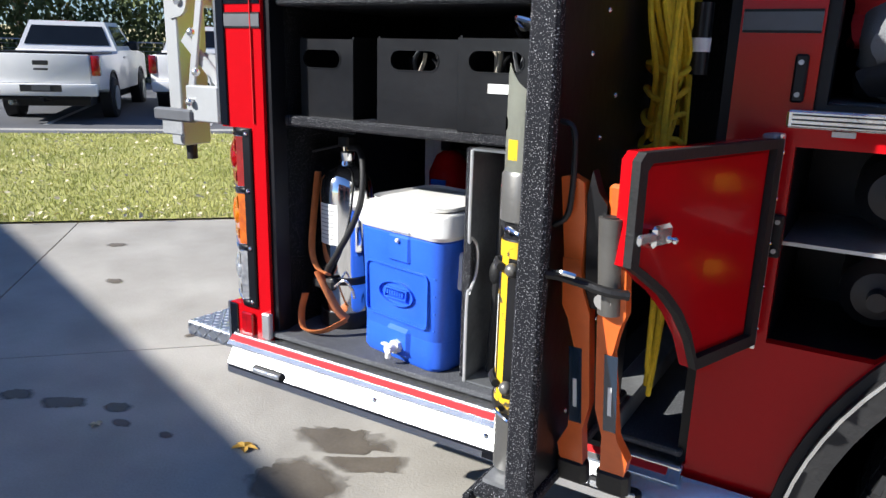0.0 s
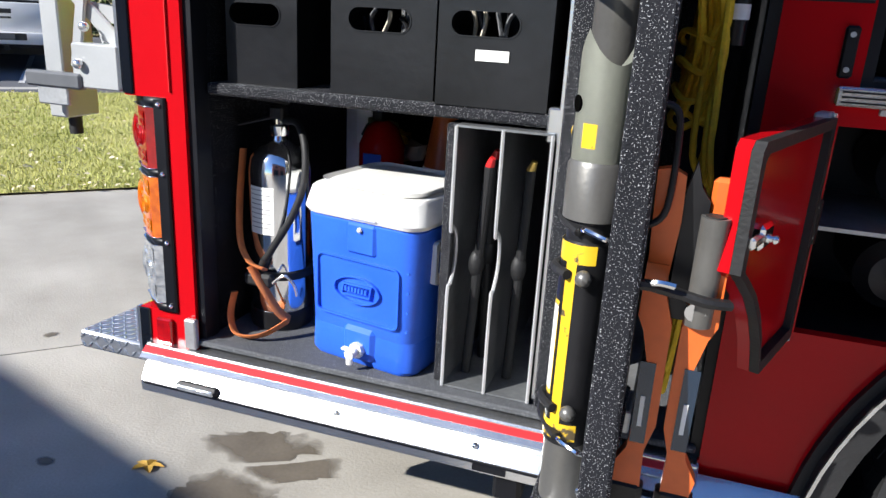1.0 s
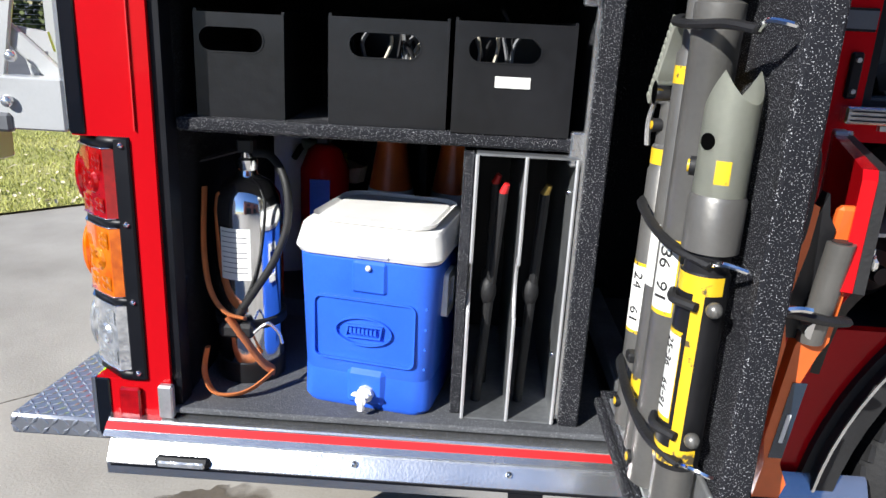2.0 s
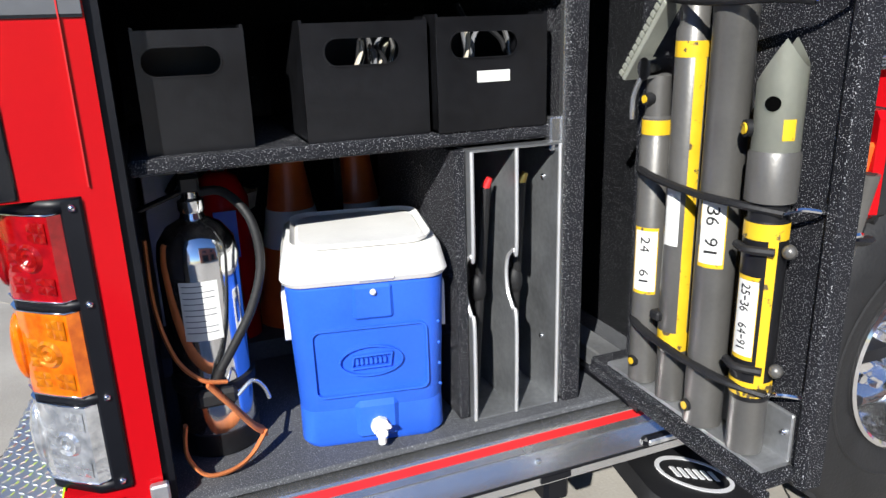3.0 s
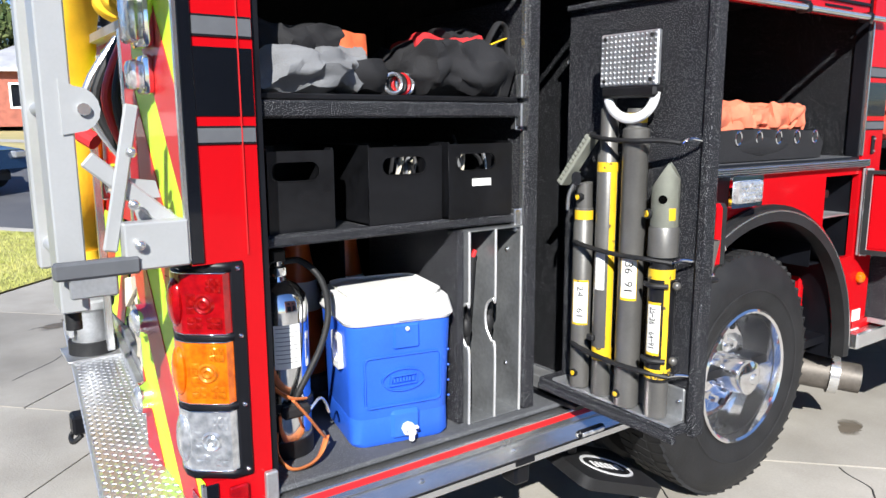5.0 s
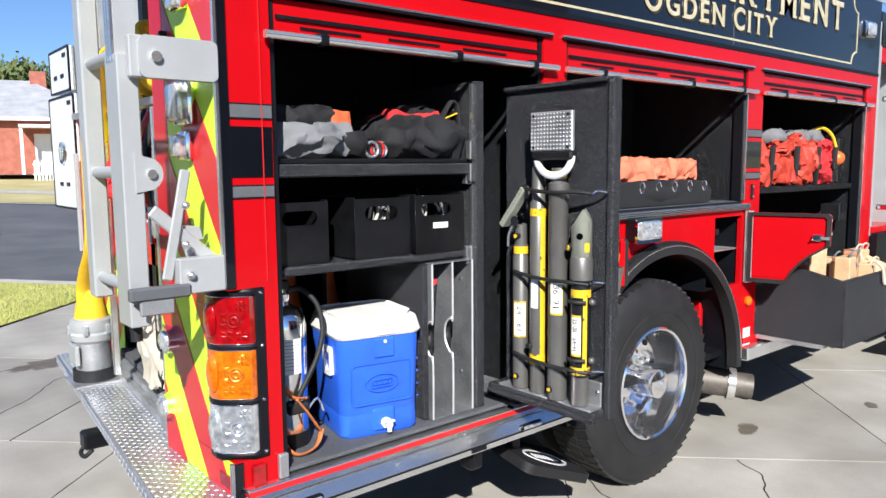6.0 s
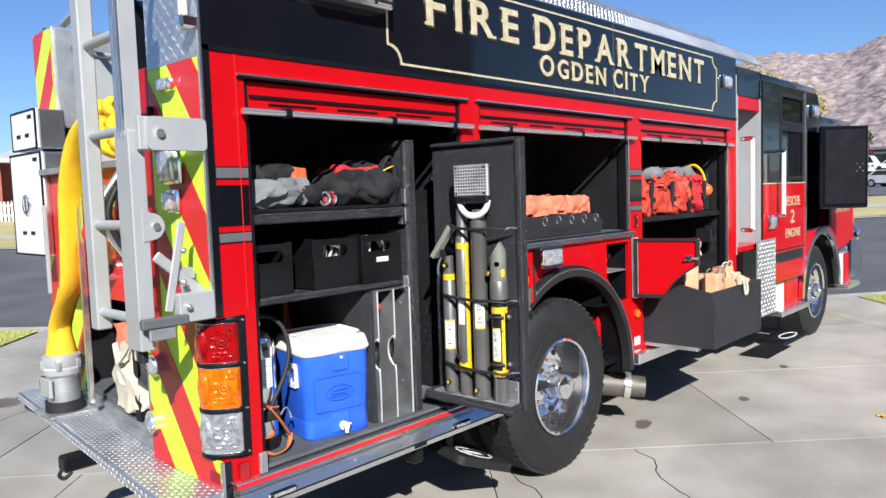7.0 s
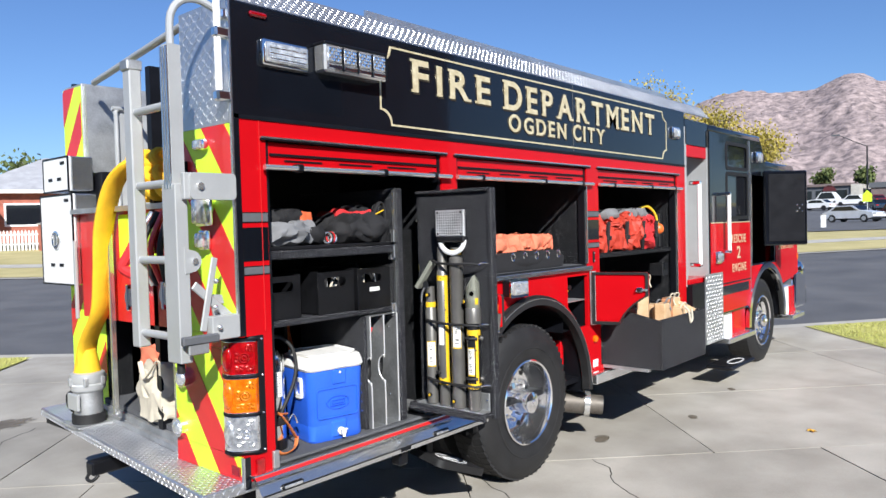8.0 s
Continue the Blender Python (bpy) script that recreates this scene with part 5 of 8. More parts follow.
# bags on the upper shelf
b = thing("tool_bag", "grey and black soft tool bag lying on the upper shelf", "tool bag", (0.45, 0.25, 1.70))
part("body", rumpled((0.215, 0.08, 1.70), (0.56, 0.48, 1.83), 2, 0.042, 16), GREYFAB, b)
part("flap", rumpled((0.22, 0.14, 1.80), (0.50, 0.46, 1.89), 4, 0.038, 14), BLACKFAB, b)
part("orange_end", rumpled((0.46, 0.16, 1.76), (0.61, 0.42, 1.88), 5, 0.025, 6), ORANGE, b)
part("pocket", rumpled((0.50, 0.10, 1.70), (0.62, 0.36, 1.80), 6, 0.02, 5), BLACKFAB, b)
b = thing("tool_bag", "black and red tool bag with straps on the upper shelf", "tool bag", (0.9, 0.25, 1.70))
part("body", rumpled((0.74, 0.07, 1.70), (1.08, 0.45, 1.86), 11, 0.042, 16), BLACKFAB, b)
part("red_top", rumpled((0.80, 0.12, 1.80), (0.98, 0.40, 1.885), 12, 0.032, 14), REDFAB, b)
part("top_cover", rumpled((0.84, 0.14, 1.82), (1.06, 0.42, 1.905), 13, 0.034, 14), BLACKFAB, b)
part("handle", tube([(0.98, 0.12, 1.84), (1.00, 0.10, 1.90), (1.03, 0.10, 1.93), (1.06, 0.10, 1.90), (1.06, 0.09, 1.75)], 0.013, flat=0.5), BLACKFAB, b)
part("yellow_strap", tube([(0.99, 0.10, 1.86), (1.03, 0.10, 1.875), (1.06, 0.10, 1.885)], 0.008, flat=0.4), YTAPE, b)
for x in (0.80, 0.86, 0.97):
    part("seam", tube([(x, 0.10, 1.72), (x - 0.005, 0.085, 1.78), (x + 0.01, 0.10, 1.83)], 0.002, seg=5), GREYFAB, b)
b = thing("carabiner_set", "small dark metal rings and buckle on the shelf", "hardware", (0.66, 0.12, 1.70))
for k in range(4):
    part("ring", tube([(0.645 + k * 0.02 + 0.03 * math.cos(a), 0.12 + 0.01 * k, 1.735 + 0.028 * math.sin(a)) for a in [i * 0.698 for i in range(10)]], 0.006, seg=6), (STEEL, RUBBER, REDFILM, STEEL)[k], b)

# drinks cooler
CP = pose(0.622, 0.048, 0.6465, 0, 0, -11)
cool = thing("drinks_cooler", "blue drinks cooler with white lid on the compartment floor", "cooler", CP.translation)


def cooler_shell(z0, z1, w0, w1, d0, d1, r):
    bm = bmesh.new()
    rings = []
    for z, w, d in ((z0, w0, d0), (z0 + 0.012, w0 + 0.006, d0 + 0.006), (z1 - 0.006, w1, d1), (z1, w1 - 0.006, d1 - 0.006)):
        rings.append([bm.verts.new((x, y + 0.165, z)) for x, y in rect(-w, -d, w, d, r, 5)])
    for a, b in zip(rings, rings[1:]):
        for k in range(len(a)):
            bm.faces.new((a[k], a[(k + 1) % len(a)], b[(k + 1) % len(a)], b[k]))
    bm.faces.new(rings[0]), bm.faces.new(rings[-1])
    return turned(bm, CP)


body = part("body", cooler_shell(0.0, 0.383, 0.152, 0.170, 0.150, 0.165, 0.045), BLUE, cool)
part("foot_band", cooler_shell(0.0, 0.095, 0.156, 0.161, 0.154, 0.158, 0.045), BLUE, body)
lid = part("lid", cooler_shell(0.384, 0.452, 0.173, 0.167, 0.168, 0.161, 0.045), WHITEP, cool, "white lid")
part("lid_panel", cooler_shell(0.455, 0.462, 0.145, 0.140, 0.138, 0.133, 0.05), WHITEP, lid)
part("lid_tab", turned(bx((-0.02, -0.012, 0.388), (0.062, 0.0, 0.404), 0.006), CP), WHITEP, lid)
part("latch_recess", turned(bx((-0.032, -0.006, 0.300), (0.055, 0.01, 0.380), 0.008), CP), BLUE, body)
part("latch_stud", turned(ball((0.012, -0.010, 0.365), 0.007, u=10, v=8), CP), WHITEP, body)
part("panel_rim", turned(sheet([rect(-0.125, 0.125, 0.125, 0.285, 0.018), rect(-0.121, 0.129, 0.121, 0.281, 0.015)], "y", -0.004, 0.012), CP), BLUE, body)
el = [(0.07 * math.cos(k / 24 * 6.2832), 0.205 + 0.036 * math.sin(k / 24 * 6.2832)) for k in range(24)]
el2 = [(0.067 * math.cos(k / 24 * 6.2832), 0.205 + 0.033 * math.sin(k / 24 * 6.2832)) for k in range(24)]
part("badge_oval", turned(sheet([el, el2], "y", -0.005, 0.01), CP), BLUE, body)
part("badge_plate", turned(sheet([[(-0.045, 0.188), (0.042, 0.190), (0.047, 0.222), (-0.04, 0.220)], [(-0.041, 0.192), (0.039, 0.194), (0.043, 0.218), (-0.036, 0.216)]], "y", -0.006, 0.01), CP), BLUE, body)
for k in range(7):
    part("badge_bar", turned(bx((-0.034 + k * 0.010, -0.006, 0.199), (-0.028 + k * 0.010, 0.01, 0.212)), CP), BLUE, body)
part("spigot_recess", turned(bx((-0.042, -0.004, 0.012), (0.055, 0.02, 0.105), 0.014), CP), BLUE, body)
sp = part("spigot", turned(cyl((0.01, -0.045, 0.048), (0.01, 0.01, 0.048), 0.013, seg=14), CP), WHITEP, cool, "white tap")
part("spigot_nut", turned(cyl((0.01, -0.018, 0.048), (0.01, -0.004, 0.048), 0.021, seg=8), CP), WHITEP, sp)
part("spigot_outlet", turned(cyl((0.01, -0.04, 0.022), (0.01, -0.04, 0.05), 0.009, seg=10), CP), WHITEP, sp)
part("spigot_lever", turned(bx((-0.012, -0.05, 0.058), (0.032, -0.034, 0.066), 0.003), CP), WHITEP, sp)
for s in (-1, 1):
    h = part("side_handle", turned(sheet([rect(0.075, 0.235, 0.155, 0.345, 0.01), rect(0.088, 0.255, 0.142, 0.325, 0.008)], "x", s * 0.172 - 0.008, s * 0.172 + 0.008), CP), WHITEP, cool)
for z in (0.10, 0.15, 0.20, 0.25):
    part("rivet_dot", turned(ball((0.150, 0.0, z + 0.03), 0.004, u=6, v=5), CP), BLUE, body)

# polished water extinguisher with strap
EX, EY = 0.304, 0.222
ext = thing("fire_extinguisher", "polished steel water fire extinguisher strapped in the compartment", "fire extinguisher", (EX, EY, 0.6475))
part("tank", lathe([(0.07, 0.648), (0.085, 0.652), (0.088, 0.67), (0.088, 1.09), (0.082, 1.125), (0.06, 1.155), (0.028, 1.172), (0.024, 1.185)], (EX, EY, 0), "z", 40), CHROME, ext)
part("base_band", lathe([(0.09, 0.648), (0.091, 0.65), (0.091, 0.70), (0.089, 0.702)], (EX, EY, 0), "z", 36), STRUTBLACK, ext)
part("neck", lathe([(0.022, 1.18), (0.028, 1.19), (0.028, 1.21), (0.018, 1.215), (0.016, 1.25)], (EX, EY, 0), "z", 20), CHROME, ext)
v = part("valve_head", bx((EX - 0.022, EY - 0.02, 1.225), (EX + 0.022, EY + 0.02, 1.262), 0.006), STRUTBLACK, ext)
part("lever", turned(bx((-0.12, -0.011, -0.004), (0.03, 0.011, 0.004), 0.003), pose(EX, EY, 1.272, 0, 6, 20)), STRUTBLACK, v)
part("carry_handle", turned(bx((-0.12, -0.011, -0.004), (0.02, 0.011, 0.004), 0.003), pose(EX, EY, 1.235, 0, -14, 20)), STRUTBLACK, v)
part("hose", tube([(EX + 0.02, EY - 0.005, 1.225), (EX + 0.07, EY - 0.02, 1.222), (EX + 0.115, EY - 0.06, 1.17), (EX + 0.125, EY - 0.085, 1.08), (EX + 0.095, EY - 0.10, 0.99), (EX + 0.045, EY - 0.105, 0.91), (EX + 0.01, EY - 0.105, 0.86)], 0.0102, seg=12), RUBBER, ext)
part("nozzle", cyl((EX + 0.012, EY - 0.105, 0.862), (EX - 0.02, EY - 0.105, 0.80), 0.013, 0.008, seg=12), RUBBER, ext)
bm = bmesh.new()
for z0, z1 in ((0.925, 1.055),):
    pr = [[bm.verts.new((EX + 0.0887 * math.cos(radians(a)), EY + 0.0887 * math.sin(radians(a)), z)) for a in range(-125, -65, 6)] for z in (z0, z1)]
    for k in range(len(pr[0]) - 1):
        bm.faces.new((pr[0][k], pr[0][k + 1], pr[1][k + 1], pr[1][k]))
lb = part("label", bm, LABEL, ext, "printed white label")
for k in range(9):
    a0, a1 = radians(-121), radians(-121 + (44 if k % 3 else 30))
    bm = bmesh.new()
    z = 1.045 - k * 0.0128
    vs = [(bm.verts.new((EX + 0.0891 * math.cos(a), EY + 0.0891 * math.sin(a), z)), bm.verts.new((EX + 0.0891 * math.cos(a), EY + 0.0891 * math.sin(a), z + 0.0018))) for a in [a0 + (a1 - a0) * i / 8 for i in range(9)]]
    for p, q in zip(vs, vs[1:]):
        bm.faces.new((p[0], q[0], q[1], p[1]))
    part("print_line", bm, GREYTAPE, lb)
bm = lathe([(0.0895, 0.795), (0.0945, 0.797), (0.0945, 0.818), (0.0895, 0.82)], (EX, EY, 0), "z", 36)
bk = part("bracket_band", bm, RUBBER, ext)
part("buckle", bx((EX - 0.05, EY - 0.125, 0.785), (EX + 0.04, EY - 0.095, 0.822), 0.008), RUBBER, bk)
part("buckle_wire", tube([(EX + 0.04, EY - 0.115, 0.80), (EX + 0.075, EY - 0.11, 0.825), (EX + 0.10, EY - 0.10, 0.80), (EX + 0.11, EY - 0.10, 0.77)], 0.0045, seg=6), STEEL, bk)
slim = Matrix.Translation((EX, EY, 0)) @ Matrix.Diagonal((0.95, 0.95, 1, 1)) @ Matrix.Translation((-EX, -EY, 0))
for ob in ext.children_recursive:
    ob.data.transform(slim)
st = thing("webbing_strap", "worn orange webbing strap looped round the extinguisher", "strap", (EX - 0.02, EY - 0.12, 0.6475))


part("long_run", tube([(EX - 0.10, EY - 0.02, 1.14), (EX - 0.10, EY - 0.045, 1.0), (EX - 0.075, EY - 0.085, 0.90), (EX - 0.03, EY - 0.112, 0.852), (EX + 0.02, EY - 0.118, 0.84)], 0.017, seg=8, flat=0.28), WEBBING, st)
part("cross_run", tube([(EX - 0.02, EY - 0.122, 0.845), (EX + 0.02, EY - 0.126, 0.79), (EX + 0.06, EY - 0.122, 0.73), (EX + 0.085, EY - 0.105, 0.70)], 0.017, seg=8, flat=0.28), WEBBING, st)
part("lower_loop", tube([(EX - 0.075, EY - 0.12, 0.76), (EX - 0.08, EY - 0.135, 0.70), (EX - 0.05, EY - 0.16, 0.660), (EX + 0.0, EY - 0.165, 0.658), (EX + 0.045, EY - 0.15, 0.672), (EX + 0.085, EY - 0.11, 0.70)], 0.017, seg=8, flat=0.28), WEBBING, st)

# things in the dark behind
red = thing("fire_extinguisher", "red fire extinguisher standing at the back of the compartment", "fire extinguisher", (0.40, 0.70, 0.6475))
part("tank", lathe([(0.07, 0.648), (0.075, 0.66), (0.075, 1.10), (0.05, 1.16), (0.02, 1.18)], (0.40, 0.70, 0), "z", 28), RED, red)
part("label", bx((0.37, 0.618, 0.95), (0.43, 0.624, 1.08)), BLUE, red)
part("valve_head", bx((0.38, 0.66, 1.18), (0.42, 0.74, 1.24), 0.005), STRUTBLACK, red)
for x in (0.60, 0.80):
    c = thing("traffic_cone", "orange traffic cone with a white band at the back", "traffic cone", (x, 0.76, 0.6475), "traffic cones")
    part("cone", lathe([(0.13, 0.665), (0.04, 1.22), (0.03, 1.225)], (x, 0.76, 0), "z", 28), ORANGEP, c)
    part("band", lathe([(0.088, 0.93), (0.090, 0.931), (0.072, 1.04), (0.070, 1.04)], (x, 0.76, 0), "z", 28), WHITE, c)
    part("foot", bx((x - 0.15, 0.61, 0.648), (x + 0.15, 0.91, 0.668), 0.005), RUBBER, c)
tape = thing("paper_sheet", "white paper sheet leaning at the back of the compartment", "paper", (0.255, 0.86, 0.6475))
part("sheet", turned(bx((-0.055, -0.003, 0.0), (0.055, 0.003, 0.55)), pose(0.255, 0.86, 0.6475, 0, 0, 20)), WHITE, tape)
part("fold", turned(bx((-0.055, -0.009, 0.40), (-0.02, -0.004, 0.60)), pose(0.255, 0.86, 0.6475, 0, 0, 20)), LABEL, tape)
gl = thing("work_gloves", "yellow and white work gloves lying over a black tool handle", "gloves", (0.36, 0.84, 0.6475))
part("tool_post", cyl((0.35, 0.87, 0.6475), (0.35, 0.86, 1.15), 0.014, seg=12), RUBBER, gl)
part("cross_handle", tube([(0.27, 0.84, 1.10), (0.31, 0.83, 1.15), (0.37, 0.83, 1.13), (0.46, 0.84, 1.14)], 0.011, seg=8), RUBBER, gl)
part("palm", rumpled((0.36, 0.76, 1.03), (0.45, 0.85, 1.13), 111, 0.03, 8), YTAPE, gl)
part("cuff", rumpled((0.32, 0.77, 1.08), (0.40, 0.84, 1.17), 112, 0.03, 7), CANVAS, gl)
part("fingers", rumpled((0.42, 0.76, 1.04), (0.50, 0.83, 1.10), 113, 0.03, 7), CANVAS, gl)

# ---- tool board pulled out of the first compartment ----
BXF = 1.275
board = part("tool_board", bx((BXF, -0.50, 0.735), (BXF + 0.02, 0.03, 1.985)), LINER, TRUCK, "speckled black pull-out tool board")
part("outer_flange", bx((BXF - 0.012, -0.53, 0.70), (BXF + 0.036, -0.50, 1.99), 0.005), LINER, board)
part("top_flange", bx((BXF - 0.02, -0.50, 1.972), (BXF + 0.03, 0.03, 1.992), 0.004), LINER, board)
part("bottom_tray", bx((BXF - 0.085, -0.51, 0.712), (BXF + 0.03, 0.06, 0.736), 0.005), LINER, board)
part("tray_lip", bx((BXF - 0.10, -0.525, 0.70), (BXF - 0.083, 0.05, 0.722), 0.004), LINER, board)
# Smooth black back sheet; its near-black colour also carries the shade on this side.
part("board_back", bx((BXF + 0.0202, -0.498, 0.74), (BXF + 0.022, 0.03, 1.97)), BINP, board)
part("board_groove", bx((BXF - 0.003, -0.500, 0.74), (BXF + 0.001, -0.494, 1.97)), INK, board)
part("slide_rail", bx((BXF - 0.03, -0.02, 0.655), (BXF + 0.04, 0.85, 0.71), 0.004), ALUDULL, board)
part("slide_rail", bx((BXF - 0.05, -0.09, 0.648), (BXF + 0.02, 0.85, 0.662)), TRIM, board)
part("aluminium_cradle", bx((BXF - 0.012, -0.49, 0.737), (BXF - 0.002, -0.02, 0.84), 0.003), ALUDULL, board)
part("cradle_foot", bx((BXF - 0.075, -0.49, 0.737), (BXF - 0.004, 0.0, 0.745)), ALUDULL, board)
part("bolt", ball((BXF - 0.014, -0.475, 0.80), 0.007, u=8, v=6), CHROME, board)
part("yellow_tag", bx((BXF + 0.0205, -0.30, 1.63), (BXF + 0.023, -0.20, 1.66)), YTAPE, board)
part("pull_handle", tube([(BXF + 0.03, -0.48, 1.42), (BXF + 0.055, -0.48, 1.40), (BXF + 0.055, -0.48, 1.28), (BXF + 0.03, -0.48, 1.25)], 0.005), STRUTBLACK, board)
rnd = random.Random(4)
for k in range(16):
    z, y = 0.85 + 0.075 * k, -0.34 + 0.07 * (k % 3)
    part("rivet", ball((BXF + 0.021, y, z), 0.005, u=8, v=5), STEEL, board)


def strut(y, r, z0, z1, x=None):
    t = thing("rescue_strut", "grey telescopic rescue strut strapped upright to the tool board", "rescue strut", (x or BXF - 0.052, y, z0), "rescue struts on the board")
    return t, (x or BXF - 0.052)


def wrap_label(t, x, y, r, z0, z1, a0, a1, material, name="label", lines=()):
    """Curved sticker on an upright tube."""
    bm = bmesh.new()
    n = 10
    ring = [[bm.verts.new((x + r * math.cos(radians(a0 + (a1 - a0) * i / n)), y + r * math.sin(radians(a0 + (a1 - a0) * i / n)), z)) for i in range(n + 1)] for z in (z0, z1)]
    for i in range(n):
        bm.faces.new((ring[0][i], ring[0][i + 1], ring[1][i + 1], ring[1][i]))
    return part(name, bm, material, t)


def upright_text(t, text, x, y, r, z0, z1, ang, size):
    """Dark figures that run down a tube, one part each."""
    m = pose(x + r * math.cos(radians(ang)), y + r * math.sin(radians(ang)), z1, 0, 0, ang + 90) @ Matrix.Rotation(radians(90), 4, "Y")
    step = (z1 - z0) / len(text)
    for k, ch in enumerate(text):
        if ch != " ":
            tall = size * (0.16 if ch == "-" else 1.0)
            pad = 0.28 if ch == "1" else 0.0
            lettering(ch, (k + pad) * step, (k + 0.8 - pad) * step, -tall / 2, tall / 2, 0.0, INK, t, "size_figure", 0.0008, m)


# strut 1: jaw head
t, sx = strut(-0.105, 0.033, 0.747, 1.46)
y = -0.105
part("tube", lathe([(0.026, 0.747), (0.033, 0.75), (0.033, 1.30), (0.030, 1.305), (0.030, 1.345), (0.026, 1.35), (0.024, 1.43)], (sx, y, 0), "z", 28), STRUT, t)
wrap_label(t, sx, y, 0.0307, 1.312, 1.342, 150, 290, YTAPE, "yellow_label")
wrap_label(t, sx, y, 0.0335, 0.965, 1.115, 165, 262, YTAPE, "label_border")
wrap_label(t, sx, y, 0.0339, 0.972, 1.108, 172, 258, LABEL, "label")
upright_text(t, "24  61", sx, y, 0.0343, 0.985, 1.095, 215, 0.02)
part("jaw_joint", cyl((sx - 0.04, y, 1.445), (sx + 0.03, y, 1.445), 0.022, seg=16), CHROME, t)
part("jaw_plate", turned(bx((-0.10, -0.022, -0.012), (0.10, 0.022, 0.0), 0.003), pose(sx - 0.01, y + 0.025, 1.50, -51, 0, 0) @ pose(0, 0, 0, 0, 0, 90)), STRUTLITE, t)
for k in range(12):
    part("jaw_tooth", turned(bx((-0.098 + k * 0.0168, -0.022, 0.0), (-0.087 + k * 0.0168, 0.022, 0.012)), pose(sx - 0.01, y + 0.025, 1.50, -51, 0, 0) @ pose(0, 0, 0, 0, 0, 90)), STRUTLITE, t)
part("jaw_wire", tube([(sx - 0.03, y + 0.01, 1.44), (sx - 0.035, y + 0.035, 1.39), (sx - 0.03, y + 0.045, 1.34)], 0.006, seg=8), STEEL, t)
for z in (0.80, 1.385):
    part("lock_pin", cyl((sx - 0.040, y - 0.005, z), (sx - 0.02, y - 0.005, z), 0.008, seg=12), YTAPE, t)
    part("pin_ring", cyl((sx - 0.038, y - 0.005, z), (sx - 0.02, y - 0.005, z), 0.013, seg=14), RUBBER, t)
# strut 2: long thin, yellow stripe
t, sx = strut(-0.20, 0.031, 0.747, 1.80)
y = -0.20
part("tube", lathe([(0.026, 0.747), (0.031, 0.75), (0.031, 0.86), (0.033, 0.865), (0.033, 1.52), (0.027, 1.53), (0.027, 1.66), (0.02, 1.665), (0.017, 1.80), (0.008, 1.815)], (sx, y, 0), "z", 28), STRUT, t)
wrap_label(t, sx, y, 0.0335, 0.90, 1.49, 238, 278, YTAPE, "yellow_stripe")
wrap_label(t, sx, y, 0.0336, 1.47, 1.50, 120, 300, YTAPE, "yellow_band")
wrap_label(t, sx, y, 0.0336, 0.868, 0.91, 120, 300, YTAPE, "yellow_band")
wrap_label(t, sx, y, 0.0338, 1.10, 1.22, 165, 222, LABEL, "label")
part("pin_clip", bx((sx - 0.045, y + 0.0, 0.93), (sx - 0.02, y + 0.03, 0.95), 0.004), RUBBER, t)
# strut 3: widest, with square plate and ring
t, sx = strut(-0.31, 0.039, 0.747, 1.86, BXF - 0.058)
y = -0.31
part("tube", lathe([(0.034, 0.747), (0.038, 0.75), (0.038, 1.545), (0.039, 1.547), (0.039, 1.60), (0.03, 1.605), (0.028, 1.66)], (sx, y, 0), "z", 32), STRUT, t)
part("yellow_collar", lathe([(0.029, 1.618), (0.031, 1.62), (0.031, 1.645), (0.029, 1.647)], (sx, y, 0), "z", 28), YTAPE, t)
wrap_label(t, sx, y, 0.0385, 1.09, 1.225, 172, 250, YTAPE, "label_border")
wrap_label(t, sx, y, 0.0389, 1.098, 1.218, 176, 246, LABEL, "label")
upright_text(t, "36 91", sx, y, 0.0393, 1.11, 1.21, 212, 0.024)
rg = [(sx - 0.03, y + 0.088 * math.cos(radians(a)), 1.705 + 0.075 * math.sin(radians(a))) for a in range(-180, 1, 15)]
part("swivel_yoke", tube(rg, 0.015, seg=10, flat=0.7), WHITE, t, "white swivel yoke")
part("yoke_bar", bx((sx - 0.05, y - 0.10, 1.690), (sx - 0.005, y + 0.10, 1.725), 0.008), STRUTBLACK, t)
pl = part("base_plate", bx((sx - 0.05, y - 0.105, 1.722), (sx - 0.032, y + 0.105, 1.872), 0.004), ALUDULL, t, "square knurled metal plate")
bm = bmesh.new()
for i in range(13):
    for j in range(10):
        bmesh.ops.create_cone(bm, cap_ends=False, segments=4, radius1=0.006, radius2=0.002, depth=0.004, matrix=Matrix.Translation((sx - 0.052, y - 0.096 + i * 0.016, 1.731 + j * 0.0145)) @ Matrix.Rotation(radians(-90), 4, "Y"))
part("knurl", bm, ALUDULL, pl, smooth=False)
for dy, dz in ((-0.085, 0.0), (0.085, 0.0), (-0.085, 0.12), (0.085, 0.12)):
    part("bolt_hole", cyl((sx - 0.0545, y + dy, 1.738 + dz), (sx - 0.051, y + dy, 1.738 + dz), 0.006, seg=10), INK, pl)
part("lock_pin", cyl((sx - 0.046, y + 0.005, 0.79), (sx - 0.03, y + 0.005, 0.79), 0.008, seg=12), YTAPE, t)
part("pin_ring", cyl((sx - 0.044, y + 0.005, 0.79), (sx - 0.03, y + 0.005, 0.79), 0.013, seg=14), RUBBER, t)
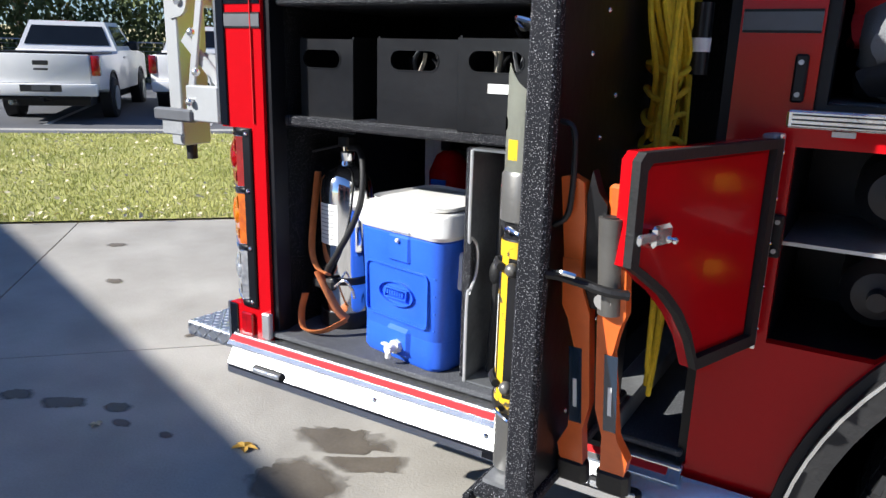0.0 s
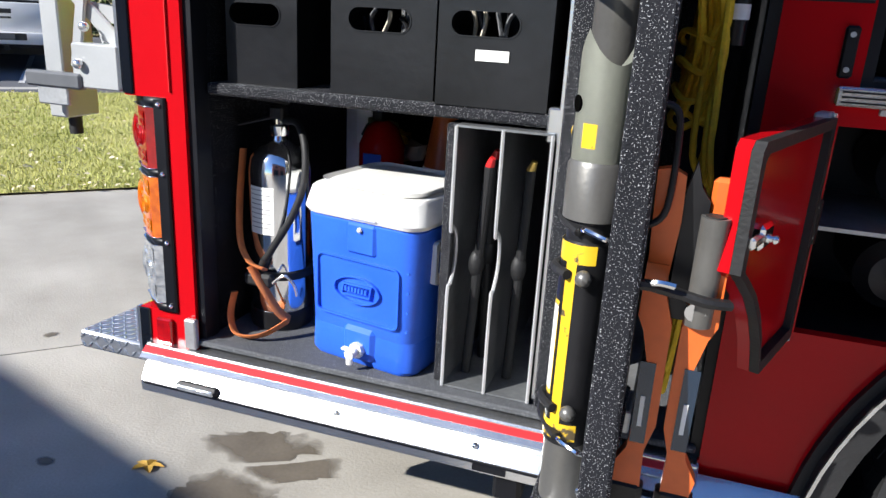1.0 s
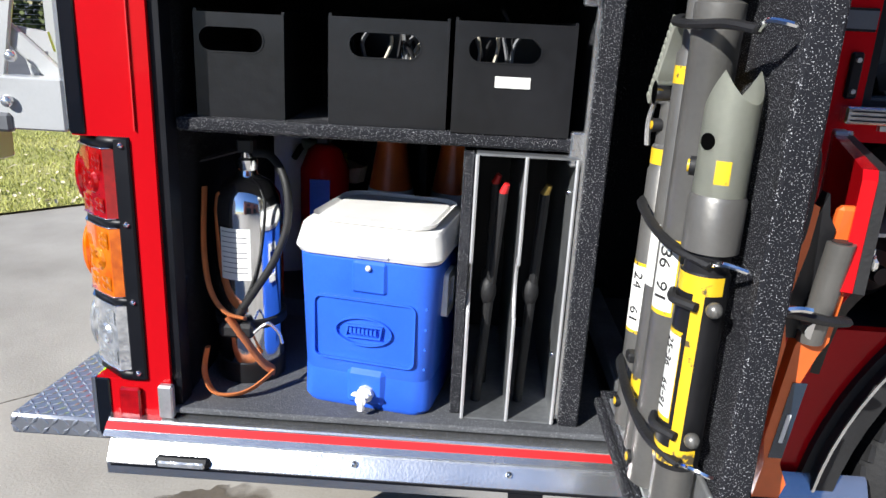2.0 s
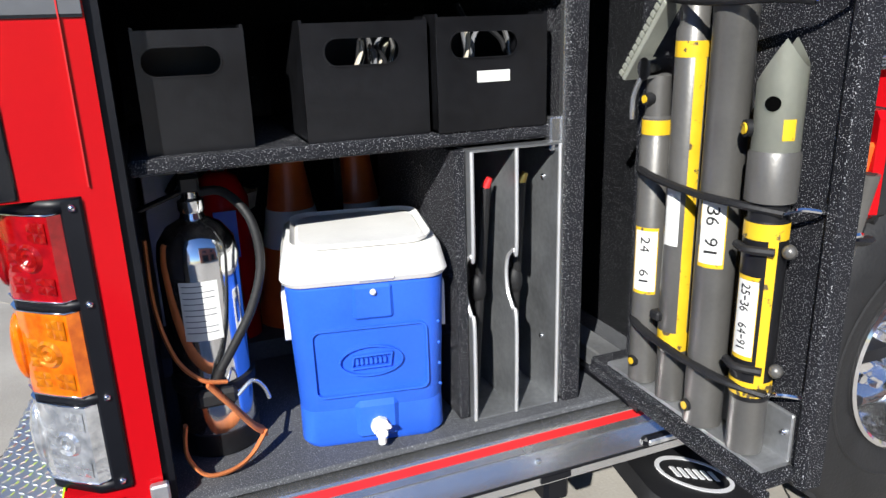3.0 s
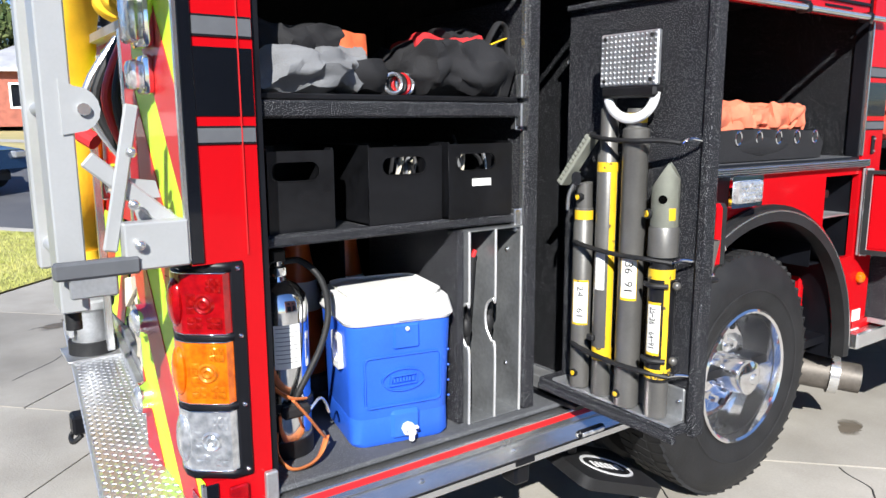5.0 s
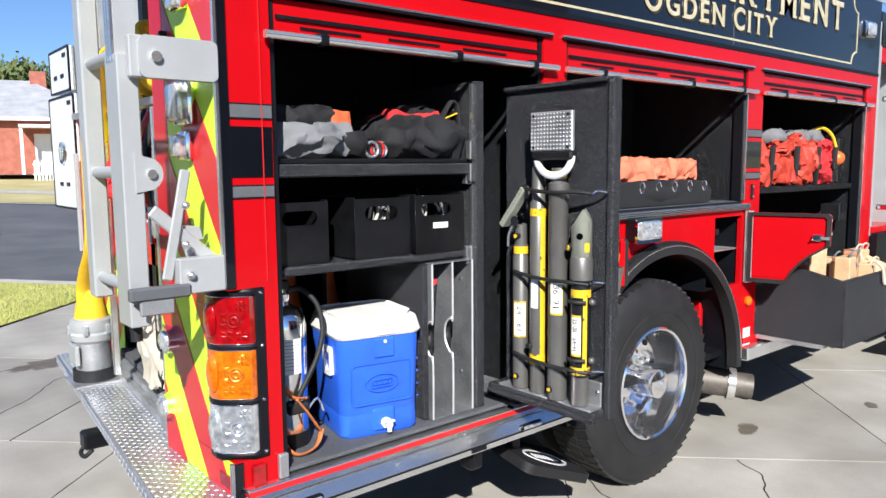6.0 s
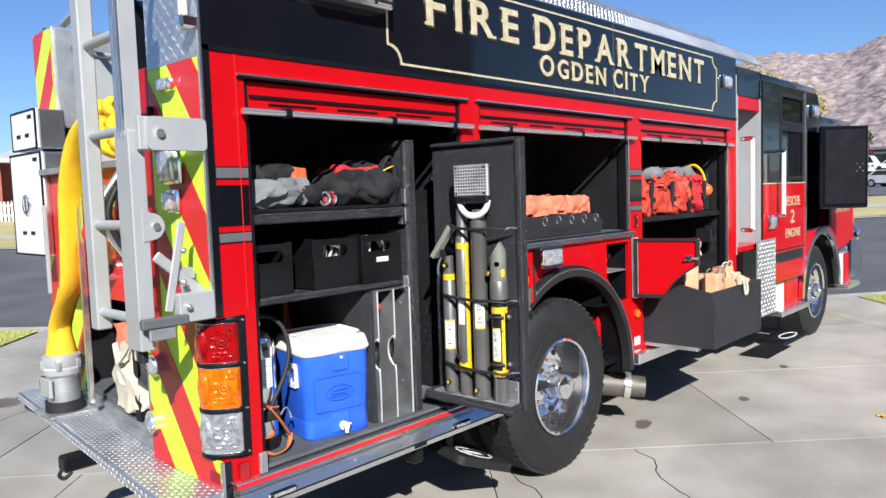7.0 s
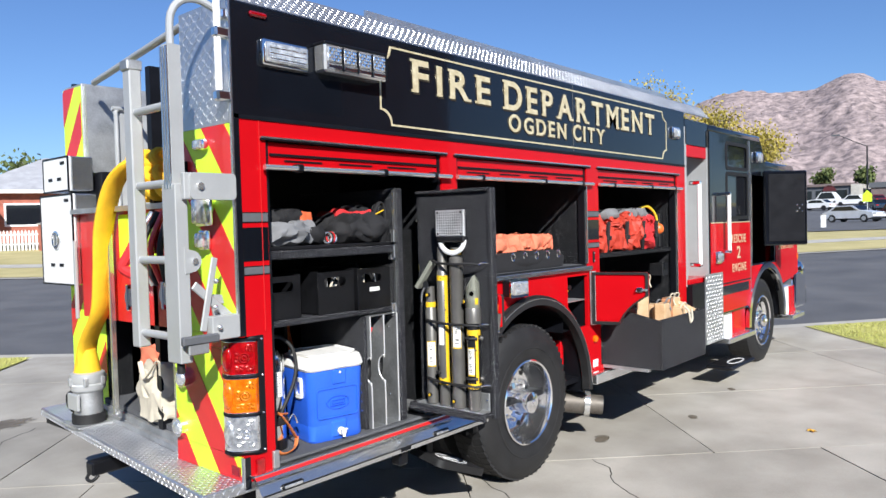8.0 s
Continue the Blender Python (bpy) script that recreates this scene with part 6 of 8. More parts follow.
# strut 4: forked head, dark tube with yellow stripe
t, sx = strut(-0.42, 0.038, 0.747, 1.5)
y = -0.42
part("foot", lathe([(0.030, 0.747), (0.034, 0.75), (0.034, 0.86), (0.036, 0.865)], (sx, y, 0), "z", 28), STRUT, t)
part("tube", lathe([(0.037, 0.862), (0.038, 0.865), (0.038, 1.20), (0.034, 1.205), (0.034, 1.25)], (sx, y, 0), "z", 28), STRUTBLACK, t)
part("collar", lathe([(0.035, 1.235), (0.043, 1.238), (0.043, 1.318), (0.039, 1.325)], (sx, y, 0), "z", 28), STRUT, t)
fk = bmesh.new()
lo, hi, N = [], [], 72
for k in range(N):
    deg = 360 * k / N
    lat = 0.039 * math.cos(radians(deg - 302))
    cx_, cy_ = sx + 0.039 * math.cos(radians(deg)), y + 0.039 * math.sin(radians(deg))
    lo.append(fk.verts.new((cx_, cy_, 1.325)))
    hi.append(fk.verts.new((cx_, cy_, 1.508 - 1.55 * abs(lat - 0.009))))
for k in range(N):
    fk.faces.new((lo[k], lo[(k + 1) % N], hi[(k + 1) % N], hi[k]))
bmesh.ops.solidify(fk, geom=fk.faces[:], thickness=0.007)
part("forked_head", fk, STRUTLITE, t, "olive grey forked head")
# Black disc on the uncut head; its colour stands for the hole's inner shade.
ha = radians(208)
part("head_hole", cyl((sx + 0.0365 * math.cos(ha), y + 0.0365 * math.sin(ha), 1.405), (sx + 0.0405 * math.cos(ha), y + 0.0405 * math.sin(ha), 1.405), 0.0125, seg=16), VOID, t)
wrap_label(t, sx, y, 0.0394, 1.345, 1.38, 236, 268, YTAPE, "yellow_label")
wrap_label(t, sx, y, 0.0385, 0.895, 1.185, 232, 258, YTAPE, "yellow_stripe")
for z in (0.872, 1.172):
    wrap_label(t, sx, y, 0.0386, z, z + 0.03, 100, 300, YTAPE, "yellow_band")
wrap_label(t, sx, y, 0.0387, 0.945, 1.105, 156, 222, YTAPE, "label_border")
wrap_label(t, sx, y, 0.0391, 0.953, 1.097, 160, 220, LABEL, "label")
upright_text(t, "25-36  64-91", sx, y, 0.0395, 0.962, 1.09, 188, 0.018)
for z in (0.93, 1.155):
    part("clip", tube([(sx - 0.02, y - 0.042, z), (sx - 0.045, y - 0.005, z), (sx - 0.036, y + 0.03, z)], 0.008, seg=8), RUBBER, t)
    part("side_knob", ball((sx + 0.005, y - 0.05, z), 0.013, u=10, v=8), STRUT, t)
part("pin_ring", cyl((sx - 0.040, y + 0.032, 1.36), (sx - 0.02, y + 0.025, 1.36), 0.015, seg=14), RUBBER, t)
part("lock_pin", cyl((sx - 0.043, y + 0.033, 1.36), (sx - 0.03, y + 0.028, 1.36), 0.010, seg=12), YTAPE, t)

# rubber straps over the struts
for z, y0, y1, tl_ in ((1.575, -0.10, -0.465, 0), (1.235, -0.055, -0.46, 1), (0.895, -0.055, -0.465, 2)):
    s = thing("rubber_strap", "black rubber tie-down strap hooked over the struts", "strap", (BXF - 0.06, (y0 + y1) / 2, z), "tie-down straps")
    xs = (-0.02, -0.085, -0.098, -0.10, -0.095, -0.06) if tl_ else (-0.02, -0.07, -0.10, -0.10, -0.075, -0.05)
    P = [(BXF + xs[k], y0 + (y1 - y0) * f, z + dz) for k, (f, dz) in enumerate(((0.0, 0.0), (0.12, 0.004), (0.35, -0.004), (0.62, -0.008), (0.85, -0.006), (1.0, -0.012)))]
    part("band", tube(P, 0.010, seg=8, flat=0.75), RUBBER, s)
    part("hook", tube([P[-1], (BXF - 0.05, y1 - 0.03, z + 0.0), (BXF - 0.02, y1 - 0.045, z - 0.005), (BXF - 0.005, y1 - 0.03, z - 0.01)], 0.004, seg=6), CHROME, s)
    part("peg", cyl((BXF - 0.03, y0 + 0.01, z), (BXF, y0 + 0.01, z), 0.014, seg=10), RUBBER, s)

# back of the board: bolt cutter and rope
cut = thing("bolt_cutter", "large orange bolt cutter hung on the back of the tool board", "bolt cutter", (1.365, -0.35, 0.71))


def hung(bm):
    """Lean a piece of the cutter outwards towards its jaws."""
    for v in bm.verts:
        v.co.y += -0.44 - 0.19 * (v.co.z - 1.2)
    return bm


arm = [(1.306, 0.765), (1.300, 0.80), (1.322, 0.845), (1.334, 1.02), (1.322, 1.075), (1.312, 1.10), (1.314, 1.19), (1.345, 1.19), (1.348, 1.14), (1.362, 1.09), (1.363, 0.90), (1.350, 0.845), (1.352, 0.765)]
part("handle", hung(sheet([arm], "y", -0.014, 0.014)), ORANGEP, cut, "orange handle")
part("handle", hung(sheet([[(2.738 - x, z) for x, z in arm]], "y", -0.014, 0.014)), ORANGEP, cut, "orange handle")
for x0, x1, xm in ((1.296, 1.358, 1.336), (1.378, 1.440, 1.402)):
    part("grip", hung(bx((x0, -0.019, 0.712), (x1, 0.019, 0.772), 0.01)), RUBBER, cut)
    part("grip_mark", hung(bx((xm - 0.011, -0.0155, 0.86), (xm + 0.013, -0.0142, 1.02), 0.0)), NAVY, cut)
    part("grip_mark_bar", hung(bx((xm - 0.003, -0.017, 0.895), (xm + 0.004, -0.0156, 0.955))), WHITE, cut)
part("long_jaw", hung(sheet([[(1.316, 1.17), (1.311, 1.33), (1.330, 1.335), (1.350, 1.325), (1.352, 1.26), (1.346, 1.17)]], "y", -0.012, 0.012)), ORANGEP, cut, "orange upper jaw guard")
part("inner_jaw", hung(sheet([[(1.350, 1.10), (1.352, 1.30), (1.362, 1.345), (1.372, 1.31), (1.386, 1.29), (1.384, 1.10)]], "y", -0.004, 0.022)), STRUTBLACK, cut, "dark steel cutting jaw")
part("guard", hung(bx((1.386, 0.0, 1.22), (1.428, 0.02, 1.325), 0.006)), ORANGEP, cut)
part("socket", hung(cyl((1.396, -0.012, 1.10), (1.396, -0.012, 1.272), 0.020, seg=18)), STRUT, cut)
part("socket_bore", hung(cyl((1.396, -0.012, 1.268), (1.396, -0.012, 1.274), 0.014, seg=16)), INK, cut)
part("holder_strap", tube([(1.303, -0.51, 1.175), (1.325, -0.49, 1.168), (1.36, -0.475, 1.158), (1.40, -0.472, 1.150), (1.432, -0.455, 1.145)], 0.014, seg=8, flat=0.6), RUBBER, cut)
part("strap_hook", tube([(1.318, -0.502, 1.176), (1.338, -0.506, 1.180), (1.356, -0.500, 1.176)], 0.005, seg=6), CHROME, cut)
part("pivot_bolt", hung(cyl((1.390, -0.03, 1.125), (1.390, 0.02, 1.125), 0.015, seg=12)), CHROME, cut)
rope = thing("rope_coil", "coiled yellow rope hung behind the tool board", "rope", (1.36, 0.14, 0.72))
rnd = random.Random(9)
for k in range(20):
    yc, xc = -0.05 + 0.03 * (k % 3) + rnd.uniform(-0.02, 0.02), 1.318 + 0.009 * (k // 3)
    hw, zb = rnd.uniform(0.03, 0.08), (rnd.uniform(1.34, 1.50) if k < 17 else rnd.uniform(0.76, 0.9))
    zm = (zb + 1.76) / 2
    part("loop", tube([(xc, yc, 1.78), (xc, yc - hw * 0.5, 1.70), (xc + rnd.uniform(-0.01, 0.01), yc - hw + rnd.uniform(-0.02, 0.02), zm + 0.05), (xc + 0.02, yc - hw * rnd.uniform(0.1, 1.2), zm - 0.08), (xc, yc + rnd.uniform(-0.02, 0.02), zb), (xc + 0.01, yc + hw * rnd.uniform(0.5, 1.2), zm - 0.06), (xc + 0.015, yc + hw * rnd.uniform(0.2, 1.0), zm + 0.06), (xc, yc + hw * 0.5, 1.69), (xc, yc, 1.78)], 0.0062, seg=6), YROPE, rope)
for k in range(4):
    zc, yc = 1.50 - 0.05 * k, -0.02
    part("wrap", tube([(1.345 + 0.04 * math.cos(a), yc + 0.06 * math.sin(a), zc + 0.012 * math.sin(a * 2 + k)) for a in [i * 0.6283 for i in range(11)]], 0.0062, seg=6), YROPE, rope)
part("hook", tube([(1.35, 0.06, 1.75), (1.35, 0.06, 1.80), (1.30, 0.06, 1.82)], 0.008), STEEL, rope)
fl = thing("flashlight", "black flashlight with a white band hung behind the board", "flashlight", (1.397, 0.0, 1.46))
part("body", cyl((1.397, 0.0, 1.49), (1.397, 0.0, 1.63), 0.020, seg=14), BINP, fl)
part("band", cyl((1.397, 0.0, 1.535), (1.397, 0.0, 1.562), 0.0212, seg=14), WHITE, fl)

# ---- second opening: gear bag over the wheel ----
g = thing("rescue_bag", "black and orange rescue bag lying over the wheel arch", "rescue bag", (2.6, 0.25, 1.447))
part("base", rumpled((2.02, 0.06, 1.447), (2.98, 0.52, 1.58), 21, 0.012, 8), BLACKFAB, g)
part("cover", rumpled((1.96, 0.14, 1.55), (3.0, 0.54, 1.68), 22, 0.045, 26), SALMON, g)
part("skirt", sheet([[(2.05, 1.45), (2.95, 1.45), (2.97, 1.52), (2.90, 1.575), (2.30, 1.585), (2.12, 1.575), (2.03, 1.50)]], "y", 0.05, 0.075), BLACKFAB, g)
for k in range(5):
    x = 2.28 + k * 0.15
    part("ring", tube([(x + 0.022 * math.cos(a), 0.046, 1.548 + 0.027 * math.sin(a)) for a in [i * 0.785 for i in range(9)]], 0.005, seg=6), CHROME, g)
    part("fold", rumpled((x - 0.10, 0.11, 1.59), (x + 0.05, 0.3, 1.685), 90 + k, 0.035, 7), SALMON, g)
part("yellow_cord", tube([(2.2, 0.25, 1.665), (2.5, 0.2, 1.672), (2.75, 0.28, 1.67)], 0.008, seg=6), YROPE, g)
g = thing("turnout_coat", "folded grey and red protective jacket in the opening", "jacket", (1.8, 0.25, 1.447))
part("grey_fold", rumpled((1.70, 0.09, 1.447), (2.04, 0.5, 1.66), 31, 0.045, 16), GREYFAB, g)
part("red_fold", rumpled((1.66, 0.16, 1.55), (1.86, 0.5, 1.80), 32, 0.035, 14), REDFAB, g)
part("lower_fold", rumpled((1.68, 0.08, 1.447), (1.98, 0.4, 1.53), 33, 0.03, 7), BLACKFAB, g)

# ---- third opening: life vests on a shelf, pulled-out box of blocks ----
part("shelf", bx((3.45, 0.06, 1.475), (5.01, 0.70, 1.515), 0.005), LINERDARK, TRUCK)
for k, (x0, m1) in enumerate(((3.50, VEST), (3.85, VEST), (4.18, VEST), (4.46, REDFAB))):
    lv = thing("life_vest", "orange rescue life vest with black straps on the shelf" if m1 is VEST else "red rescue life vest with black straps on the shelf", "life vest", (x0 + 0.15, 0.25, 1.516), "life vests")
    part("panel", rumpled((x0, 0.10, 1.516), (x0 + 0.29, 0.40, 1.80 + 0.02 * k), 40 + k, 0.085, 18), m1, lv)
    part("side_panel", rumpled((x0 + 0.19, 0.14, 1.516), (x0 + 0.34, 0.42, 1.74), 70 + k, 0.05, 8), BLACKFAB, lv)
    part("front_pocket", rumpled((x0 + 0.05, 0.07, 1.54), (x0 + 0.17, 0.14, 1.68), 80 + k, 0.03, 6), m1, lv)
    part("collar", rumpled((x0 + 0.03, 0.15, 1.80), (x0 + 0.26, 0.4, 1.90), 50 + k, 0.03, 6), GREYFAB, lv)
    part("strap", tube([(x0 + 0.24, 0.09, 1.52), (x0 + 0.22, 0.07, 1.64), (x0 + 0.26, 0.08, 1.78)], 0.02, seg=6, flat=0.3), BLACKFAB, lv)
    part("buckle", bx((x0 + 0.20, 0.055, 1.62), (x0 + 0.27, 0.075, 1.66), 0.005), RUBBER, lv)
fb = thing("throw_rope_float", "orange float ball on a yellow throw rope", "float", (4.80, 0.08, 1.516))
part("ball", ball((4.80, 0.10, 1.70), 0.055), ORANGEP, fb)
part("rope", tube([(4.80, 0.10, 1.74), (4.76, 0.12, 1.86), (4.66, 0.15, 1.92), (4.55, 0.18, 1.90)], 0.012, seg=8), YROPE, fb)
part("grey_post", bx((4.88, 0.12, 1.516), (4.95, 0.2, 1.85), 0.01), STRUTBLACK, fb)
pb_ = thing("power_box", "small dark socket box inside the opening", "socket box", (4.86, 0.1, 1.25))
part("case", bx((4.80, 0.06, 1.24), (4.93, 0.20, 1.36), 0.006), STRUTBLACK, pb_)
part("socket", bx((4.83, 0.054, 1.30), (4.90, 0.06, 1.37)), TRIM, pb_)

tray = part("pull_out_box", sheet([[(0.35, 0.60), (-0.50, 0.60), (-0.50, 0.99), (-0.22, 1.05), (-0.05, 0.98), (0.05, 0.86), (0.12, 0.70), (0.35, 0.66)]], "x", 3.47, 3.49), LINER, TRUCK, "pull-out speckled black box")
part("box_front", bx((3.47, -0.52, 0.60), (4.36, -0.50, 1.0), 0.003), LINER, tray)
part("box_side", sheet([[(0.35, 0.60), (-0.50, 0.60), (-0.50, 0.99), (-0.22, 1.05), (-0.05, 0.98), (0.05, 0.86), (0.12, 0.70), (0.35, 0.66)]], "x", 4.34, 4.36), LINER, tray)
part("box_floor", bx((3.48, -0.5, 0.60), (4.35, 0.35, 0.62)), LINER, tray)
part("box_slide", bx((3.46, -0.4, 0.575), (3.52, 0.5, 0.60)), ALUDULL, tray)
rnd = random.Random(15)
for k in range(10):
    x, y = rnd.uniform(3.56, 4.05), rnd.uniform(-0.42, -0.12)
    tall = (0.42, 0.47, 0.44, 0.50, 0.46, 0.43, 0.50, 0.44, 0.48, 0.68)[k]
    if k == 9:
        x, y = 3.60, -0.30
    bk = thing("cribbing_block", "loose wooden cribbing block standing in the pulled-out box", "wood block", (x, y, 0.62), "cribbing blocks")
    a = rnd.uniform(-25, 25)
    part("block", turned(bx((-0.07, -0.045, 0), (0.07, 0.045, tall), 0.006), pose(x, y, 0.62, 0, 0, a)), WOODRED if k in (1, 4, 6) else WOOD, bk)
    part("rope_handle", tube([(x - 0.03, y - 0.03, 0.62 + tall), (x - 0.02, y - 0.05, 0.66 + tall), (x + 0.03, y - 0.055, 0.65 + tall), (x + 0.04, y - 0.04, 0.60 + tall), (x + 0.03, y - 0.06, 0.56 + tall)], 0.006, seg=6), GREYFAB if k % 3 else CANVAS, bk)
wedge = thing("step_chock", "pale wooden ribbed wedge leaning on the blocks", "wedge", (4.2, -0.38, 0.62))
WM = pose(4.18, -0.40, 1.0, 25, 0, 8)
for k in range(6):
    part("rib", turned(bx((-0.12 + k * 0.042, -0.07, 0.01), (-0.098 + k * 0.042, 0.10, 0.035), 0.004), WM), WOOD, wedge)
part("plate", turned(bx((-0.13, -0.08, 0.0), (0.12, 0.11, 0.012), 0.003), WM), WOOD, wedge)
part("leg", turned(bx((-0.12, 0.0, -0.37), (0.11, 0.03, 0.0), 0.003), pose(4.18, -0.40, 1.0, 0, 0, 8)), WOOD, wedge)
part("rope_tail", tube([(3.95, -0.50, 1.06), (3.96, -0.535, 1.02), (3.98, -0.54, 0.93), (4.02, -0.54, 0.95), (4.02, -0.535, 1.03)], 0.009, seg=8), CANVAS, tray)

# ---- rear: hose, adapter, canvas bag ----
hose = thing("supply_hose", "flat yellow fire hose running from the hose bed to the tailboard", "fire hose", (0.0, 1.72, 0.60))
HP = [(0.25, 0.95, 2.16), (0.10, 1.08, 2.20), (0.03, 1.25, 2.10), (0.01, 1.38, 1.85), (0.02, 1.45, 1.55), (0.03, 1.52, 1.33), (0.03, 1.66, 1.18), (0.03, 1.73, 1.08), (0.03, 1.74, 0.97)]
part("hose_run", tube(HP, 0.075, seg=14, flat=0.45), YHOSE, hose)
part("hose_cuff", cyl((0.03, 1.74, 0.90), (0.03, 1.74, 1.07), 0.085, 0.055, seg=24), YHOSE, hose)
ad = thing("hose_adapter", "silver hose coupling standing on the tailboard", "hose coupling", (0.03, 1.74, 0.6))
part("lower_ring", cyl((0.03, 1.74, 0.606), (0.03, 1.74, 0.67), 0.10, seg=28), RUBBER, ad)
part("foot_plate", bx((-0.09, 1.62, 0.600), (0.15, 1.86, 0.612)), ALUDULL, ad)
part("body", cyl((0.03, 1.74, 0.67), (0.03, 1.74, 0.81), 0.084, seg=28), ALUDULL, ad)
part("name_panel", bx((-0.07, 1.67, 0.70), (-0.05, 1.81, 0.80), 0.004), SILVER, ad)
part("coupling", lathe([(0.08, 0.80), (0.10, 0.82), (0.105, 0.85), (0.095, 0.86), (0.105, 0.88), (0.10, 0.92), (0.085, 0.93)], (0.03, 1.74, 0), "z", 30), SILVER, ad)
for k in range(6):
    a = k * 1.047
    part("coupling_lug", bx((0.03 + 0.105 * math.cos(a) - 0.012, 1.74 + 0.105 * math.sin(a) - 0.012, 0.85), (0.03 + 0.105 * math.cos(a) + 0.012, 1.74 + 0.105 * math.sin(a) + 0.012, 0.90), 0.004), ALUDULL, ad)
part("handle", tube([(-0.02, 1.84, 0.80), (-0.03, 1.90, 0.77), (-0.03, 1.90, 0.70), (-0.02, 1.85, 0.67)], 0.010), RUBBER, ad)
for k in range(9):
    hz = 1.985 + 0.085 * (k // 3)
    y = 0.76 + 0.135 * (k % 3) + 0.03 * (k // 3)
    f = thing("hose_fold", "yellow fire hose folded in the hose bed", "fire hose", (0.12, y, hz - 0.035), "folded hoses")
    part("fold", tube([(0.20, y, hz), (0.13, y, hz + 0.004), (0.08, y, hz + 0.008), (0.045, y + 0.012, hz + 0.036), (0.07, y + 0.03, hz + 0.066), (0.13, y + 0.05, hz + 0.070), (0.20, y + 0.05, hz + 0.07)], 0.036, seg=10, flat=0.8), YHOSE, f)
bag = thing("canvas_bag", "cream canvas bag with an orange rim in the rear recess", "canvas bag", (0.17, 1.07, 0.701))
part("body", rumpled((0.09, 0.93, 0.701), (0.30, 1.24, 1.06), 61, 0.035, 14), CANVAS, bag)
part("rim", rumpled((0.09, 0.96, 1.02), (0.26, 1.22, 1.13), 62, 0.03, 6), SALMON, bag)
part("carry_strap", tube([(0.09, 0.98, 1.06), (0.065, 1.02, 0.99), (0.065, 1.08, 0.96), (0.085, 1.16, 1.04)], 0.014, seg=8, flat=0.35), CANVAS, bag)
rb = thing("hose_bundle", "bundled red hose and straps stowed in the hose bed", "hose", (0.12, 0.58, 1.951))
part("bundle", rumpled((0.06, 0.50, 1.951), (0.16, 0.72, 2.12), 64, 0.035, 12), REDFAB, rb)
part("upper_fold", rumpled((0.06, 0.50, 2.08), (0.16, 0.66, 2.26), 65, 0.035, 12), REDFAB, rb)
pipe = part("red_hose_arm", tube([(0.02, 0.95, 1.80), (-0.04, 1.0, 1.66), (-0.06, 1.02, 1.60), (-0.02, 0.98, 1.56)], 0.03), REDFAB, TRUCK)


# ---- ground ----
def patch(name, u0, u1, v0, v1, dz, material, nu=24, nv=24, label=""):
    """A piece of ground in the axes of the street (u) and along it (v), following the ground's height."""
    bm = bmesh.new()
    g = [[None] * (nv + 1) for _ in range(nu + 1)]
    for i in range(nu + 1):
        for j in range(nv + 1):
            x, y = uv(u0 + (u1 - u0) * i / nu, v0 + (v1 - v0) * j / nv)
            g[i][j] = bm.verts.new((x, y, gh(x, y) + dz))
    for i in range(nu):
        for j in range(nv):
            bm.faces.new((g[i][j], g[i + 1][j], g[i + 1][j + 1], g[i][j + 1]))
    return structure(name, bm, material, label)


rings = [0, 3, 6, 9, 12, 16, 22, 30, 38, 50, 75, 110, 200, 400, 900, 2500]
bm = bmesh.new()
last = None
for r in rings:
    ring = []
    for k in range(48):
        a = 6.2832 * k / 48
        x, y = 2 + r * math.cos(a), 1 + r * math.sin(a)
        zz = gh(x, y) if r < 120 else gh(2 + 110 * math.cos(a), 1 + 110 * math.sin(a)) + (min(r, 200) - 110) * 0.036 + max(0, r - 200) * 0.012
        ring.append(bm.verts.new((x, y, zz - 0.16)))
    if last and r > 0:
        for k in range(48):
            if rings.index(r) == 1:
                if k == 0:
                    bm.faces.new(ring)
                break
            bm.faces.new((last[k], last[(k + 1) % 48], ring[(k + 1) % 48], ring[k]))
    if r == 0:
        for v in ring:
            bm.verts.remove(v)
        last = [1]
    else:
        last = ring
structure("ground", bm, DRYGRASS, "dry open ground")
patch("road", 8.1, 21.1, -70, 70, -0.06, ASPHALT, 14, 70, "grey asphalt street")
patch("gutter", 7.75, 8.15, -60, 60, -0.035, KERBC, 2, 60, "pale concrete gutter")
patch("kerb_far", 20.6, 20.95, -70, 70, -0.035, KERBC, 1, 70, "concrete kerb")
patch("verge_far", 20.95, 24.6, -70, 70, -0.02, DRYGRASS, 4, 70, "dry grass verge")
patch("pavement_far", 24.6, 26.2, -70, 70, -0.012, KERBC, 2, 70, "concrete pavement")
patch("verge_back", 26.2, 36, -70, 70, -0.015, DRYGRASS, 8, 70, "dry grass verge")
patch("car_park_far", 36, 150, -130, 8, 0.03, ASPHALT, 60, 60, "asphalt car park")
patch("lawn", -14, 7.7, 4.62, 10.75, 0.012, GRASSY, 60, 24, "short lawn with fallen leaves")
patch("lawn_front", 4.0, 7.7, -16, -7.3, 0.012, GRASSY, 24, 40, "short lawn beside the driveway")
patch("kerb_lot", -14, 7.7, 10.75, 11.0, 0.06, KERBC, 40, 1, "concrete kerb")
patch("car_park", -20, 8, 11.0, 24, -0.02, ASPHALT, 30, 30, "asphalt car park")
patch("car_park_verge", -20, 8, 24, 32, 0.04, DRYGRASS, 20, 10, "grass behind the car park")
patch("driveway_joint_bed", -14, 7.75, -16, 4.62, -0.02, KERBC, 40, 40, "mortar bed of the driveway")
for u0 in (-6.6, -3.75, -0.95, 1.85):
    patch("parking_line", u0, u0 + 0.1, 12.2, 17.2, -0.015, WHITE, 2, 8, "white parking line")

